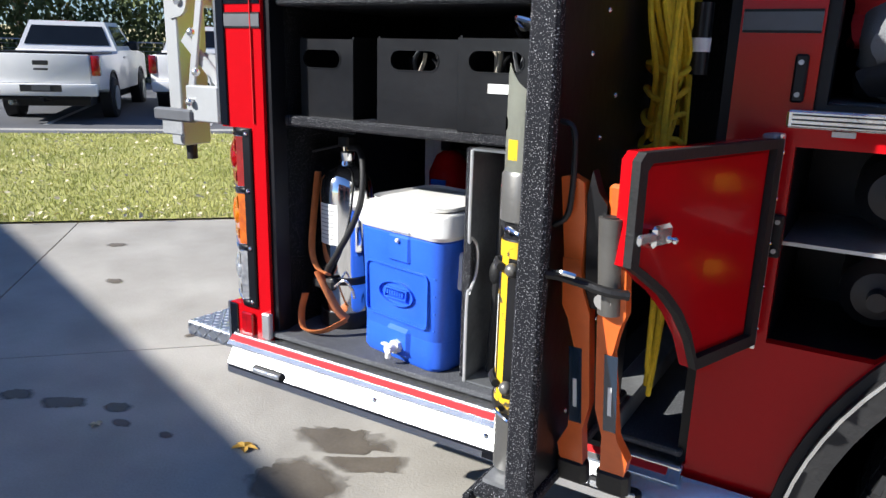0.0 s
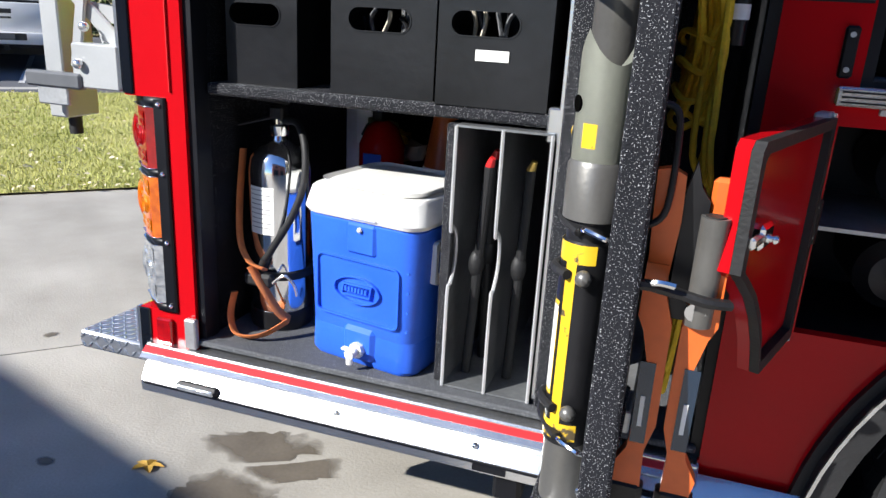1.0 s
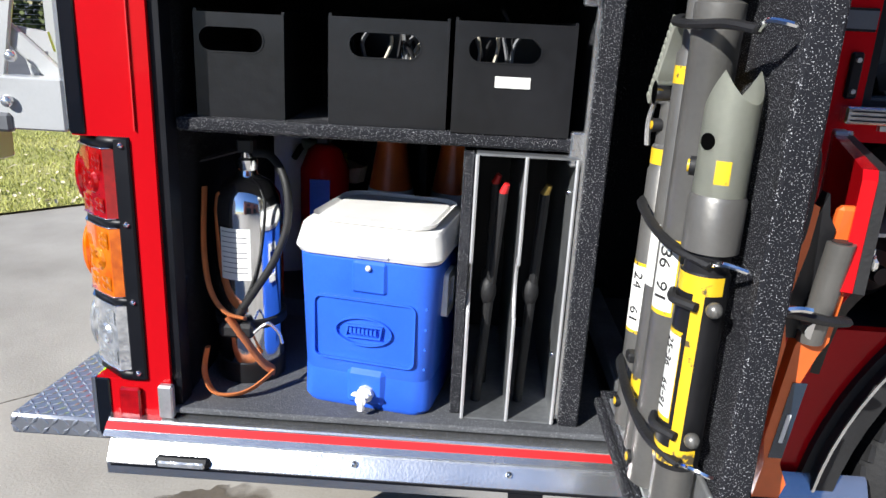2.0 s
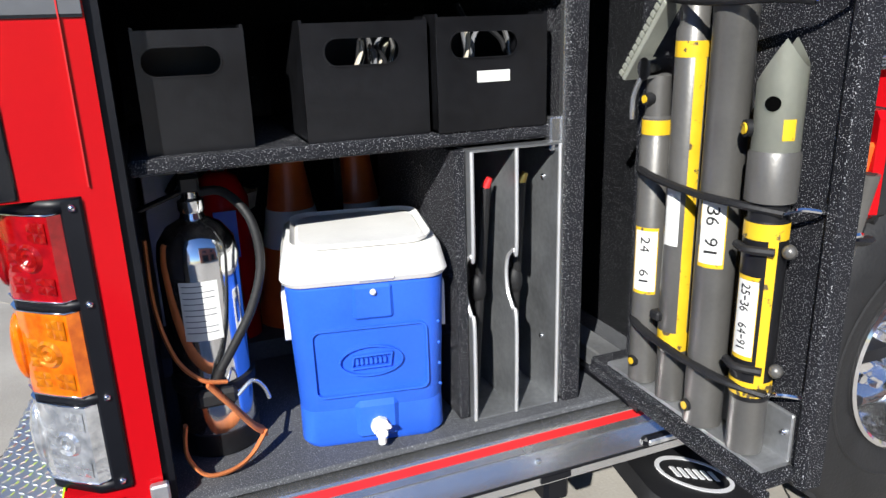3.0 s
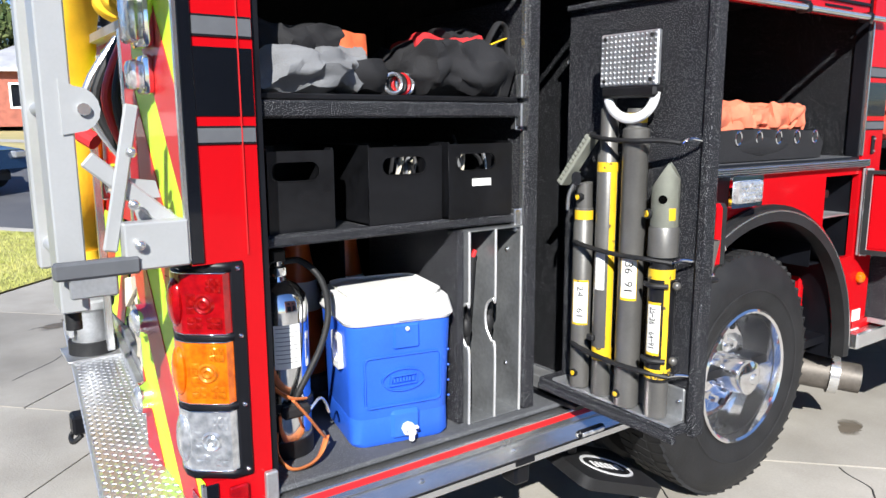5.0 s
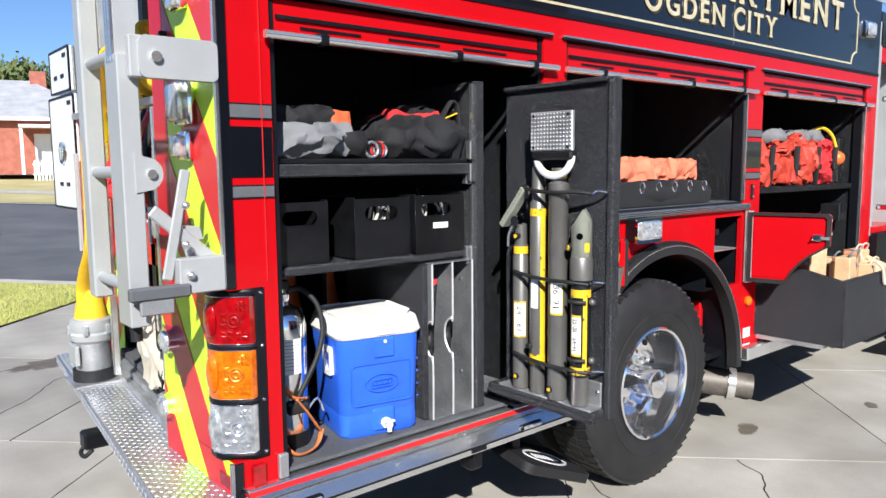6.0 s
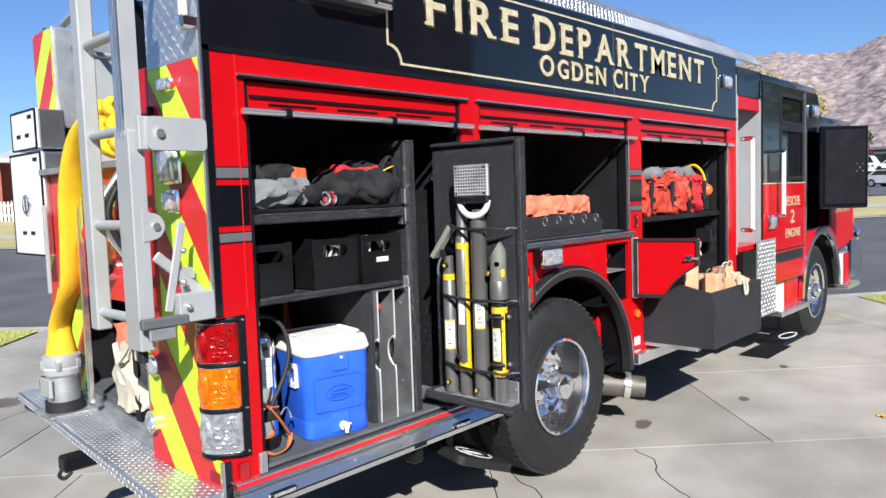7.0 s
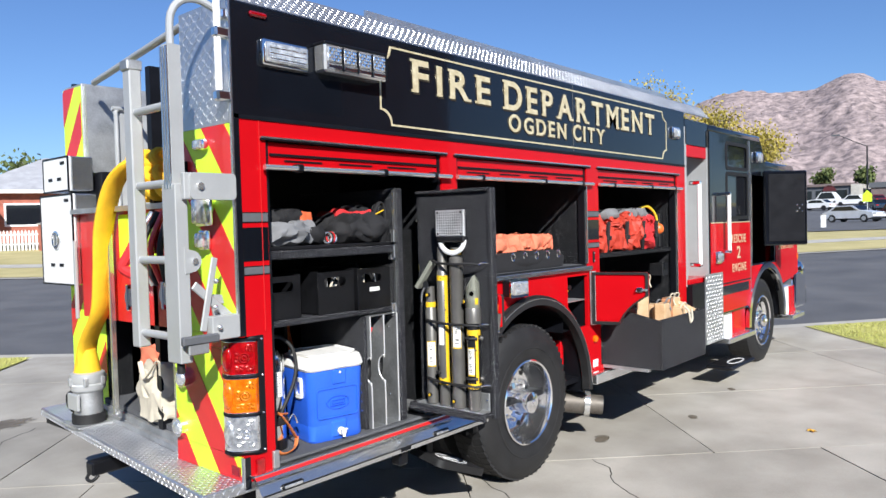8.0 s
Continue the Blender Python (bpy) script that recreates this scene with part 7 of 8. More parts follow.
drive = structure("driveway", bx((-0.01, -0.01, -0.12), (0.01, 0.01, -0.11)), CONCRETE, "pale concrete driveway of large slabs")
U = [-14, -10.4, -7.2, -4.3, -1.53, 2.02, 3.95, 5.9, 7.75]
V_IN = [-16, -13, -10, -7.1, -4.06, -1.2, 1.5, 4.6]
V_OUT = [-16, -13, -10, -8.2, -6.3, -3.2, -0.95, 2.27, 4.6]
rnd = random.Random(3)
for u0, u1 in zip(U, U[1:]):
    V = V_IN if u1 < 2.1 else V_OUT
    for v0, v1 in zip(V, V[1:]):
        if v1 <= -8.2 and u0 >= 3.9:
            continue
        g = 0.006
        bm = bmesh.new()
        n = 4
        grid = [[None] * (n + 1) for _ in range(n + 1)]
        tilt = rnd.uniform(-0.002, 0.002)
        for i in range(n + 1):
            for j in range(n + 1):
                x, y = uv(u0 + g + (u1 - u0 - 2 * g) * i / n, v0 + g + (v1 - v0 - 2 * g) * j / n)
                grid[i][j] = bm.verts.new((x, y, gh(x, y) + tilt))
        for i in range(n):
            for j in range(n):
                bm.faces.new((grid[i][j], grid[i + 1][j], grid[i + 1][j + 1], grid[i][j + 1]))
        rim = [grid[i][0] for i in range(n)] + [grid[n][j] for j in range(n)] + [grid[i][n] for i in range(n, 0, -1)] + [grid[0][j] for j in range(n, 0, -1)]
        low = [bm.verts.new(v.co - Vector((0, 0, 0.03))) for v in rim]
        for k in range(len(rim)):
            bm.faces.new((rim[k], rim[(k + 1) % len(rim)], low[(k + 1) % len(rim)], low[k]))
        part("slab", bm, CONCRETE, drive, smooth=False)


def blot(cx, cy, rx, ry, rot, seed, name="stain", material=None, dz=0.0035):
    bm = bmesh.new()
    vs = []
    for k in range(90):
        a = 6.2832 * k / 90
        w = 1 + 0.45 * noise.noise(Vector((math.cos(a) * 1.6, math.sin(a) * 1.6, seed * 3.7))) + 0.28 * noise.noise(Vector((math.cos(a) * 5, math.sin(a) * 5, seed))) + 0.14 * noise.noise(Vector((math.cos(a) * 14, math.sin(a) * 14, seed)))
        x, y = rx * w * math.cos(a), ry * w * math.sin(a)
        c, s = math.cos(radians(rot)), math.sin(radians(rot))
        x, y = cx + x * c - y * s, cy + x * s + y * c
        vs.append(bm.verts.new((x, y, gh(x, y) + dz)))
    bm.faces.new(vs)
    return structure(name, bm, material or WETSTAIN, "damp brown stain on the concrete")


for k, (x, y, rx, ry, rot) in enumerate(((0.08, 0.22, 0.24, 0.15, 40), (0.02, 0.55, 0.10, 0.30, -62), (0.22, 0.45, 0.06, 0.30, -58), (-1.22, 0.10, 0.14, 0.055, 35), (-0.98, 0.20, 0.09, 0.035, 30), (-0.86, 0.12, 0.07, 0.03, 20), (-0.62, 0.16, 0.05, 0.028, 0), (-1.45, 0.03, 0.12, 0.05, 40),
                                          (3.5, 0.05, 0.14, 0.07, 30), (4.6, -0.3, 0.08, 0.04, 40), (5.9, -0.2, 0.1, 0.04, 40), (1.55, -0.05, 0.20, 0.07, 35), (0.5, 4.9, 0.5, 0.2, 10), (-2.6, 1.3, 0.1, 0.05, 20), (-3.4, 1.9, 0.12, 0.05, 45), (-1.4, 0.95, 0.05, 0.03, 45))):
    blot(x, y, rx, ry, rot, k)
crack = bmesh.new()
for pts in ([(1.9, -0.15), (2.02, -0.02), (2.08, 0.16), (2.16, 0.3)], [(2.2, -1.0), (2.5, -0.75), (2.62, -0.52), (2.9, -0.35), (3.0, -0.1)], [(-0.2, 3.6), (0.1, 3.9), (0.35, 4.3), (0.8, 4.6)]):
    tube([(x + 0.03 * noise.noise(Vector((x * 9, y * 9, 2))), y + 0.03 * noise.noise(Vector((x * 9, y * 9, 5))), gh(x, y) + 0.001) for x, y in [(pts[i][0] + (pts[i + 1][0] - pts[i][0]) * f / 5, pts[i][1] + (pts[i + 1][1] - pts[i][1]) * f / 5) for i in range(len(pts) - 1) for f in range(5)]], 0.004, crack, 5, 0.3)
structure("crack", crack, INK, "dark cracks in the concrete")


def leaf(x, y, s, rot, material, nm="fallen_leaf"):
    t = thing(nm, "curled yellow fallen leaf on the concrete", "leaf", (x, y, gh(x, y)), "fallen leaves")
    bm = bmesh.new()
    c = bm.verts.new((0, 0, 0.006))
    rim = [bm.verts.new((s * (1.0 + 0.35 * math.cos(5 * a)) * math.cos(a) * 0.8, s * (1 + 0.35 * math.cos(5 * a)) * math.sin(a) * 0.55, 0.004 + 0.012 * abs(math.sin(2.5 * a)))) for a in [k * 6.2832 / 20 for k in range(20)]]
    for k in range(20):
        bm.faces.new((c, rim[k], rim[(k + 1) % 20]))
    part("blade", turned(bm, pose(x, y, gh(x, y) + 0.001, 0, 0, rot)), material, t)
    return t


leaf(-0.27, 0.27, 0.055, 20, LEAFY)
leaf(-0.92, 0.05, 0.03, 80, LEAFPALE)
leaf(4.72, -1.28, 0.05, 60, LEAFY)
leaf(-1.3, -0.25, 0.03, 10, LEAFPALE)

# grass blades and scattered leaves
rnd = random.Random(21)


def turf(name, u0, u1, v0, v1, n, s, near):
    verts, faces = [], []
    for k in range(n):
        u, v = rnd.uniform(u0, u1), v0 + (v1 - v0) * rnd.random() ** near
        x, y = uv(u, v)
        z, a, h = gh(x, y) + 0.012, rnd.uniform(0, 6.28), s * rnd.uniform(0.6, 1.5)
        dx, dy = math.cos(a) * s * 0.16, math.sin(a) * s * 0.16
        lx, ly = rnd.uniform(-0.6, 0.6) * h, rnd.uniform(-0.6, 0.6) * h
        i = len(verts)
        verts += [(x - dx, y - dy, z), (x + dx, y + dy, z), (x + lx, y + ly, z + h)]
        faces.append((i, i + 1, i + 2))
    me = bpy.data.meshes.new(name)
    me.from_pydata(verts, [], faces)
    me.materials.append(BLADE)
    tagged(new(name, me), "short green and straw coloured lawn grass", "grass", "", "stuff")


turf("grass", -8, 7.6, 4.62, 10.7, 120000, 0.032, 1.2)
turf("grass", 4.1, 7.6, -14, -7.35, 30000, 0.032, 1.0)
bm = bmesh.new()
for k in range(1500):
    u, v = rnd.uniform(-7, 4), 4.55 + 6.1 * rnd.random() ** 1.6
    x, y = uv(u, v)
    s = rnd.uniform(0.014, 0.035)
    m = pose(x, y, gh(x, y) + 0.05, rnd.uniform(-35, 35), rnd.uniform(-35, 35), rnd.uniform(0, 360))
    vs = [bm.verts.new(m @ Vector(q)) for q in ((-s, 0, 0), (0, -s * 0.6, 0), (s, 0, 0), (0, s * 0.6, 0.01))]
    bm.faces.new(vs)
ob = link("leaf_litter", bm, LEAFPALE)
tagged(ob, "pale fallen leaves scattered on the lawn", "leaves", "", "stuff")


# ---- vehicles ----
def pickup(m, paint, label):
    t = thing("pickup_truck", label, "pickup truck", (0, 0, 0), "parked pickup trucks")
    # +x is forward, the tail at x = 0
    side = [(0.0, 0.62), (0.02, 1.22), (1.95, 1.24), (2.04, 1.30), (4.25, 1.32), (5.6, 1.22), (5.75, 0.62), (5.2, 0.60)] + arc(4.75, 0.46, 0.46, 15, 165, 10) + [(4.2, 0.52), (1.85, 0.52)] + arc(1.3, 0.46, 0.46, 8, 172, 10) + [(0.75, 0.60)]
    part("body", sheet([side], "y", -0.95, 0.95), paint, t, smooth=False)
    cb = bmesh.new()
    low = [cb.verts.new(q) for q in ((2.02, -0.93, 1.29), (4.30, -0.93, 1.30), (4.30, 0.93, 1.30), (2.02, 0.93, 1.29))]
    top = [cb.verts.new(q) for q in ((2.20, -0.70, 1.86), (3.55, -0.70, 1.88), (3.55, 0.70, 1.88), (2.20, 0.70, 1.86))]
    for k in range(4):
        cb.faces.new((low[k], low[(k + 1) % 4], top[(k + 1) % 4], top[k]))
    cb.faces.new(top)
    part("cab", cb, paint, t, smooth=False)
    part("bed", bx((0.10, -0.85, 1.23), (1.95, 0.85, 1.27)), TRIM, t)
    part("tailgate", bx((-0.035, -0.80, 0.72), (0.02, 0.80, 1.235), 0.02, seg=2), paint, t)
    part("tailgate_handle", bx((-0.05, -0.13, 1.04), (-0.03, 0.13, 1.12), 0.01), INK, t)
    part("badge", bx((-0.045, -0.12, 0.95), (-0.03, 0.12, 0.985), 0.006), INK, t)
    part("rear_window", turned(sheet([[(-0.80, -0.19), (0.80, -0.19), (0.66, 0.20), (-0.66, 0.20)]], "x", -0.01, 0.01), pose(2.108, 0, 1.575, 0, 17.5, 0)), CARGLASS, t)
    part("brake_light", bx((2.235, -0.15, 1.83), (2.27, 0.15, 1.87)), LENSRED, t)
    for s in (-1, 1):
        part("tail_light", bx((-0.03, s * 0.90 - 0.075, 0.86), (0.10, s * 0.90 + 0.075, 1.22), 0.02, seg=2), LENSRED, t)
        part("side_window", turned(sheet([[(2.30, -0.20), (2.42, 0.22), (3.42, 0.23), (3.95, -0.20)]], "y", -0.006, 0.006), pose(0, s * 0.822, 1.575, s * 22, 0, 0)), CARGLASS, t)
        part("mirror", bx((3.7, s * 1.0 - 0.10, 1.30), (3.85, s * 1.0 + 0.12, 1.50), 0.03), INK, t)
        part("door_handle", bx((2.6, s * 0.955 - 0.02, 1.14), (2.8, s * 0.955 + 0.02, 1.18), 0.01), paint, t)
        for x in (1.3, 4.75):
            w = part("wheel", lathe([(0.20, 0.0), (0.36, -0.01), (0.40, 0.03), (0.40, 0.24), (0.2, 0.25)], (x, s * 0.86 - 0.13, 0.40), "y", 32), TYRE, t)
            part("rim", lathe([(0.05, 0.0), (0.22, 0.02), (0.24, 0.0)], (x, s * 0.99 - (0.0 if s > 0 else 0.02), 0.40), "y", 24), SILVER, w)
            part("arch_flare", sheet([arc(x, 0.44, 0.50, 0, 180, 14) + arc(x, 0.44, 0.45, 180, 0, 14)], "y", s * 0.955 - 0.012, s * 0.955 + 0.012), TRIM, t)
    b = part("rear_bumper", bx((-0.16, -0.92, 0.50), (0.02, 0.92, 0.72), 0.03, seg=2), paint, t)
    part("bumper_step", bx((-0.165, -0.34, 0.58), (-0.15, 0.34, 0.70)), INK, b)
    part("plate_bar", bx((-0.172, -0.15, 0.60), (-0.163, 0.15, 0.69)), GREYTAPE, b)
    part("bumper_lower", bx((-0.14, -0.80, 0.44), (0.02, 0.80, 0.53), 0.02), TRIM, b)
    part("hitch", bx((-0.22, -0.04, 0.40), (0.3, 0.04, 0.48)), TRIM, t)
    part("underbody", bx((0.3, -0.7, 0.30), (5.3, 0.7, 0.55)), INK, t)
    part("exhaust_pipe", cyl((-0.02, 0.55, 0.38), (0.5, 0.55, 0.38), 0.045, seg=12), STEEL, t)
    t.matrix_world = m
    return t


def ground_pose(u, v, ang):
    x, y = uv(u, v)
    return pose(x, y, gh(x, y) - 0.02, 0, 0, ang)


pickup(ground_pose(-3.72, 12.35, 135), WHITE, "white pickup truck parked with its tail to the lawn")
pickup(ground_pose(-1.15, 13.9, 135), WHITE, "second white pickup truck parked beside a marked bay")


def sedan(m, paint, label, long=4.5, tall=1.45, group="parked cars"):
    t = thing("car", label, "car", (0, 0, 0), group)
    k = long / 4.5
    prof = [(-2.2 * k, 0.45), (-2.22 * k, 0.85), (-1.75 * k, 0.98), (-1.1 * k, tall), (0.35 * k, tall + 0.02), (1.05 * k, 0.98), (2.1 * k, 0.82), (2.22 * k, 0.45), (1.85 * k, 0.32)] + arc(1.4 * k, 0.32, 0.36, 0, 180, 8) + arc(-1.4 * k, 0.32, 0.36, 0, 180, 8) + [(-1.85 * k, 0.32)]
    part("body", sheet([prof], "y", -0.88, 0.88), paint, t)
    for s in (-1, 1):
        part("side_window", sheet([[(-1.45 * k, 1.0), (-1.02 * k, tall - 0.08), (0.3 * k, tall - 0.06), (0.85 * k, 1.0)]], "y", s * 0.884 - 0.006, s * 0.884 + 0.006), GLASS, t)
        for x in (-1.4 * k, 1.4 * k):
            w = part("wheel", lathe([(0.18, 0), (0.30, -0.01), (0.32, 0.02), (0.32, 0.2), (0.2, 0.21)], (x, s * 0.80 - 0.1, 0.32), "y", 24), TYRE, t)
            part("rim", lathe([(0.04, 0.0), (0.19, 0.01), (0.20, 0.0)], (x, s * 0.905 - 0.005, 0.32), "y", 18), SILVER, w)
        part("tail_light", bx((-2.24 * k, s * 0.7 - 0.14, 0.70), (-2.1 * k, s * 0.7 + 0.14, 0.86), 0.02), LENSRED, t)
        part("headlight", bx((2.05 * k, s * 0.66 - 0.16, 0.66), (2.22 * k, s * 0.66 + 0.16, 0.80), 0.02), LENSCLR, t)
    part("windscreen", turned(bx((-0.01, -0.72, -0.36), (0.01, 0.72, 0.36)), pose(0.72 * k, 0, 1.22, 0, -54, 0)), GLASS, t)
    part("rear_window", turned(bx((-0.01, -0.70, -0.36), (0.01, 0.70, 0.36)), pose(-1.43 * k, 0, 1.23, 0, 54, 0)), GLASS, t)
    part("underbody", bx((-1.9 * k, -0.7, 0.2), (1.9 * k, 0.7, 0.5)), INK, t)
    t.matrix_world = m
    return t


sedan(ground_pose(11.2, 12.6, -45), NAVY, "dark blue car parked in the street", 4.7, 1.6)
for x, y, a, p, lab, lg, tl2 in ((69.6, 11.4, -112, SILVERCAR, "silver saloon car at the edge of the far car park", 4.7, 1.42), (106.9, 23.4, 75, WHITE, "white saloon car in the far car park", 4.6, 1.45), (132.5, 28.2, 85, WHITE, "white van in the far car park", 5.6, 2.1), (123.5, 22.3, 80, WHITE, "white estate car in the far car park", 4.7, 1.65), (74.0, 8.6, 60, DARKCAR, "dark red car in the far car park", 4.9, 1.85), (128, 20.4, 40, DARKCAR, "dark red car in the far car park", 4.6, 1.5), (97, 14.5, 30, NAVY, "dark blue car in the far car park", 4.5, 1.45)):
    sedan(pose(x, y, gh(x, y) + 0.03, 0, 0, a), p, lab, lg, tl2)


# ---- trees ----
def tree(x, y, h, spread, leafmat, seed, n=2600, label="", bare=0.0, size=0.35):
    """Tapered trunk, forking limbs and a crown of many small leaf clumps with gaps."""
    t = thing("tree", label, "tree", (x, y, gh(x, y) - 0.2), "trees")
    rr = random.Random(seed)
    z0 = gh(x, y) - 0.2
    tr = bmesh.new()
    tips = []

    def limb(p, d, length, r, depth):
        q = p + d * length
        cyl(p, q, r, r * 0.62, 7, tr)
        if depth == 0 or r < 0.015:
            tips.append((p, q))
            return
        if depth <= 2:
            tips.append((p, q))
        for _ in range(3 if depth > 1 else 2):
            nd = (d + Vector((rr.uniform(-1, 1), rr.uniform(-1, 1), rr.uniform(-0.15, 0.75))) * 0.75).normalized()
            limb(q, nd, length * rr.uniform(0.6, 0.85), r * 0.6, depth - 1)

    limb(Vector((x, y, z0)), Vector((rr.uniform(-0.05, 0.05), rr.uniform(-0.05, 0.05), 1)).normalized(), h * 0.28, h * 0.028, 4)
    part("trunk", tr, BARK, t)
    verts, faces = [], []
    for k in range(int(n * (1 - bare))):
        a, b = tips[rr.randrange(len(tips))]
        c = a.lerp(b, rr.uniform(0.3, 1.1)) + Vector((rr.gauss(0, 1), rr.gauss(0, 1), rr.gauss(0, 0.8))) * spread * 0.11
        s = size * rr.uniform(0.5, 1.3)
        m = Euler((rr.uniform(0, 6.28), rr.uniform(0, 6.28), rr.uniform(0, 6.28))).to_matrix()
        i = len(verts)
        verts += [c + m @ Vector(q) * s for q in ((-0.5, 0, 0), (0, -0.32, 0.06), (0.55, 0, 0), (0, 0.32, -0.06))]
        faces.append((i, i + 1, i + 2, i + 3))
    me = bpy.data.meshes.new("crown")
    me.from_pydata([tuple(v) for v in verts], [], faces)
    me.materials.append(leafmat)
    cr = new("crown", me)
    cr.parent = t
    cr.matrix_parent_inverse = Matrix.Translation(BASE[t]).inverted()
    return t


for k, (x, y, h, s, mt, n, bare, sz, lb) in enumerate((
        (52, 23.5, 13.5, 6, FOLIAGEY, 9000, 0.25, 0.22, "yellow autumn tree across the street"), (55, 18.5, 11, 6, FOLIAGEY, 9000, 0.25, 0.22, "yellow autumn tree across the street"), (60, 15, 9, 5, FOLIAGEY, 6000, 0.2, 0.25, "thin yellow autumn tree across the street"),
        (47, 40, 16, 6, FOLIAGE, 3400, 0, 0.5, "green tree behind the fire engine"), (44, 43, 13, 5, FOLIAGEY, 2600, 0.7, 0.45, "nearly bare autumn tree"),
        (175, 38, 7, 5, FOLIAGE, 1500, 0, 0.8, "green tree behind the shops"), (177, 29.5, 7.5, 5, FOLIAGE, 1500, 0, 0.8, "green tree behind the shops"),
        (4.2, 47, 8, 5, FOLIAGE, 4200, 0, 0.4, "dark green tree by the brick house"), (9.5, 55, 9, 5, FOLIAGE, 4200, 0, 0.4, "dark green tree behind the brick house"), (-1, 55, 8, 5, FOLIAGEY, 3000, 0.2, 0.45, "autumn tree behind the houses"), (1.2, 62, 11, 6, FOLIAGEY, 3600, 0, 0.5, "autumn tree behind the houses"), (17.5, 52, 6.5, 4, FOLIAGE, 2600, 0.5, 0.35, "thin tree by the street"),
        (-24, 19, 8, 5, FOLIAGE, 5200, 0, 0.3, "green tree behind the car park"), (-20.5, 20.5, 8, 5, FOLIAGEY, 4200, 0.3, 0.3, "bare branched autumn tree behind the car park"), (-27.5, 15, 8, 5, FOLIAGEY, 4600, 0.1, 0.3, "autumn tree behind the car park"), (-18, 25, 8, 5, FOLIAGE, 4200, 0, 0.3, "green tree behind the car park"))):
    tree(x, y, h, s, mt, 100 + k, n, lb, bare, sz)
# hedge and wire fence behind the car park
rr = random.Random(77)
verts, faces = [], []
for k in range(26000):
    u, v = rr.uniform(-14, 8), 25.4 + rr.gauss(0, 0.5)
    x, y = uv(u, v)
    c = Vector((x, y, gh(x, y) + 4.2 * rr.random() ** 1.3 * (0.8 + 0.3 * noise.noise(Vector((u * 0.6, 0, 0))))))
    m = Euler((rr.uniform(0, 6.28), rr.uniform(0, 6.28), 0)).to_matrix()
    i = len(verts)
    verts += [tuple(c + m @ Vector(q) * 0.22) for q in ((-0.5, 0, 0), (0, -0.3, 0.05), (0.5, 0, 0), (0, 0.3, -0.05))]
    faces.append((i, i + 1, i + 2, i + 3))
me = bpy.data.meshes.new("hedge")
me.from_pydata(verts, [], faces)
me.materials.append(FOLIAGE)
tagged(new("hedge", me), "dense green hedge behind the car park", "hedge", "", "stuff")
x, y = uv(-3, 24.2)
fn = thing("wire_fence", "grey wire fence with steel posts behind the car park", "fence", (x, y, gh(x, y)))
for k in range(9):
    x, y = uv(-12 + k * 2.4, 24.2)
    part("post", cyl((x, y, gh(x, y)), (x, y, gh(x, y) + 1.25), 0.03, seg=8), ALUDULL, fn)
xa, ya = uv(-12, 24.2)
xb, yb = uv(7.2, 24.2)
part("top_rail", cyl((xa, ya, gh(xa, ya) + 1.22), (xb, yb, gh(xb, yb) + 1.22), 0.022, seg=8), ALUDULL, fn)
for k in range(8):
    part("wire", cyl((xa, ya, gh(xa, ya) + 0.1 + 0.14 * k), (xb, yb, gh(xb, yb) + 0.1 + 0.14 * k), 0.006, seg=5), ALUDULL, fn)


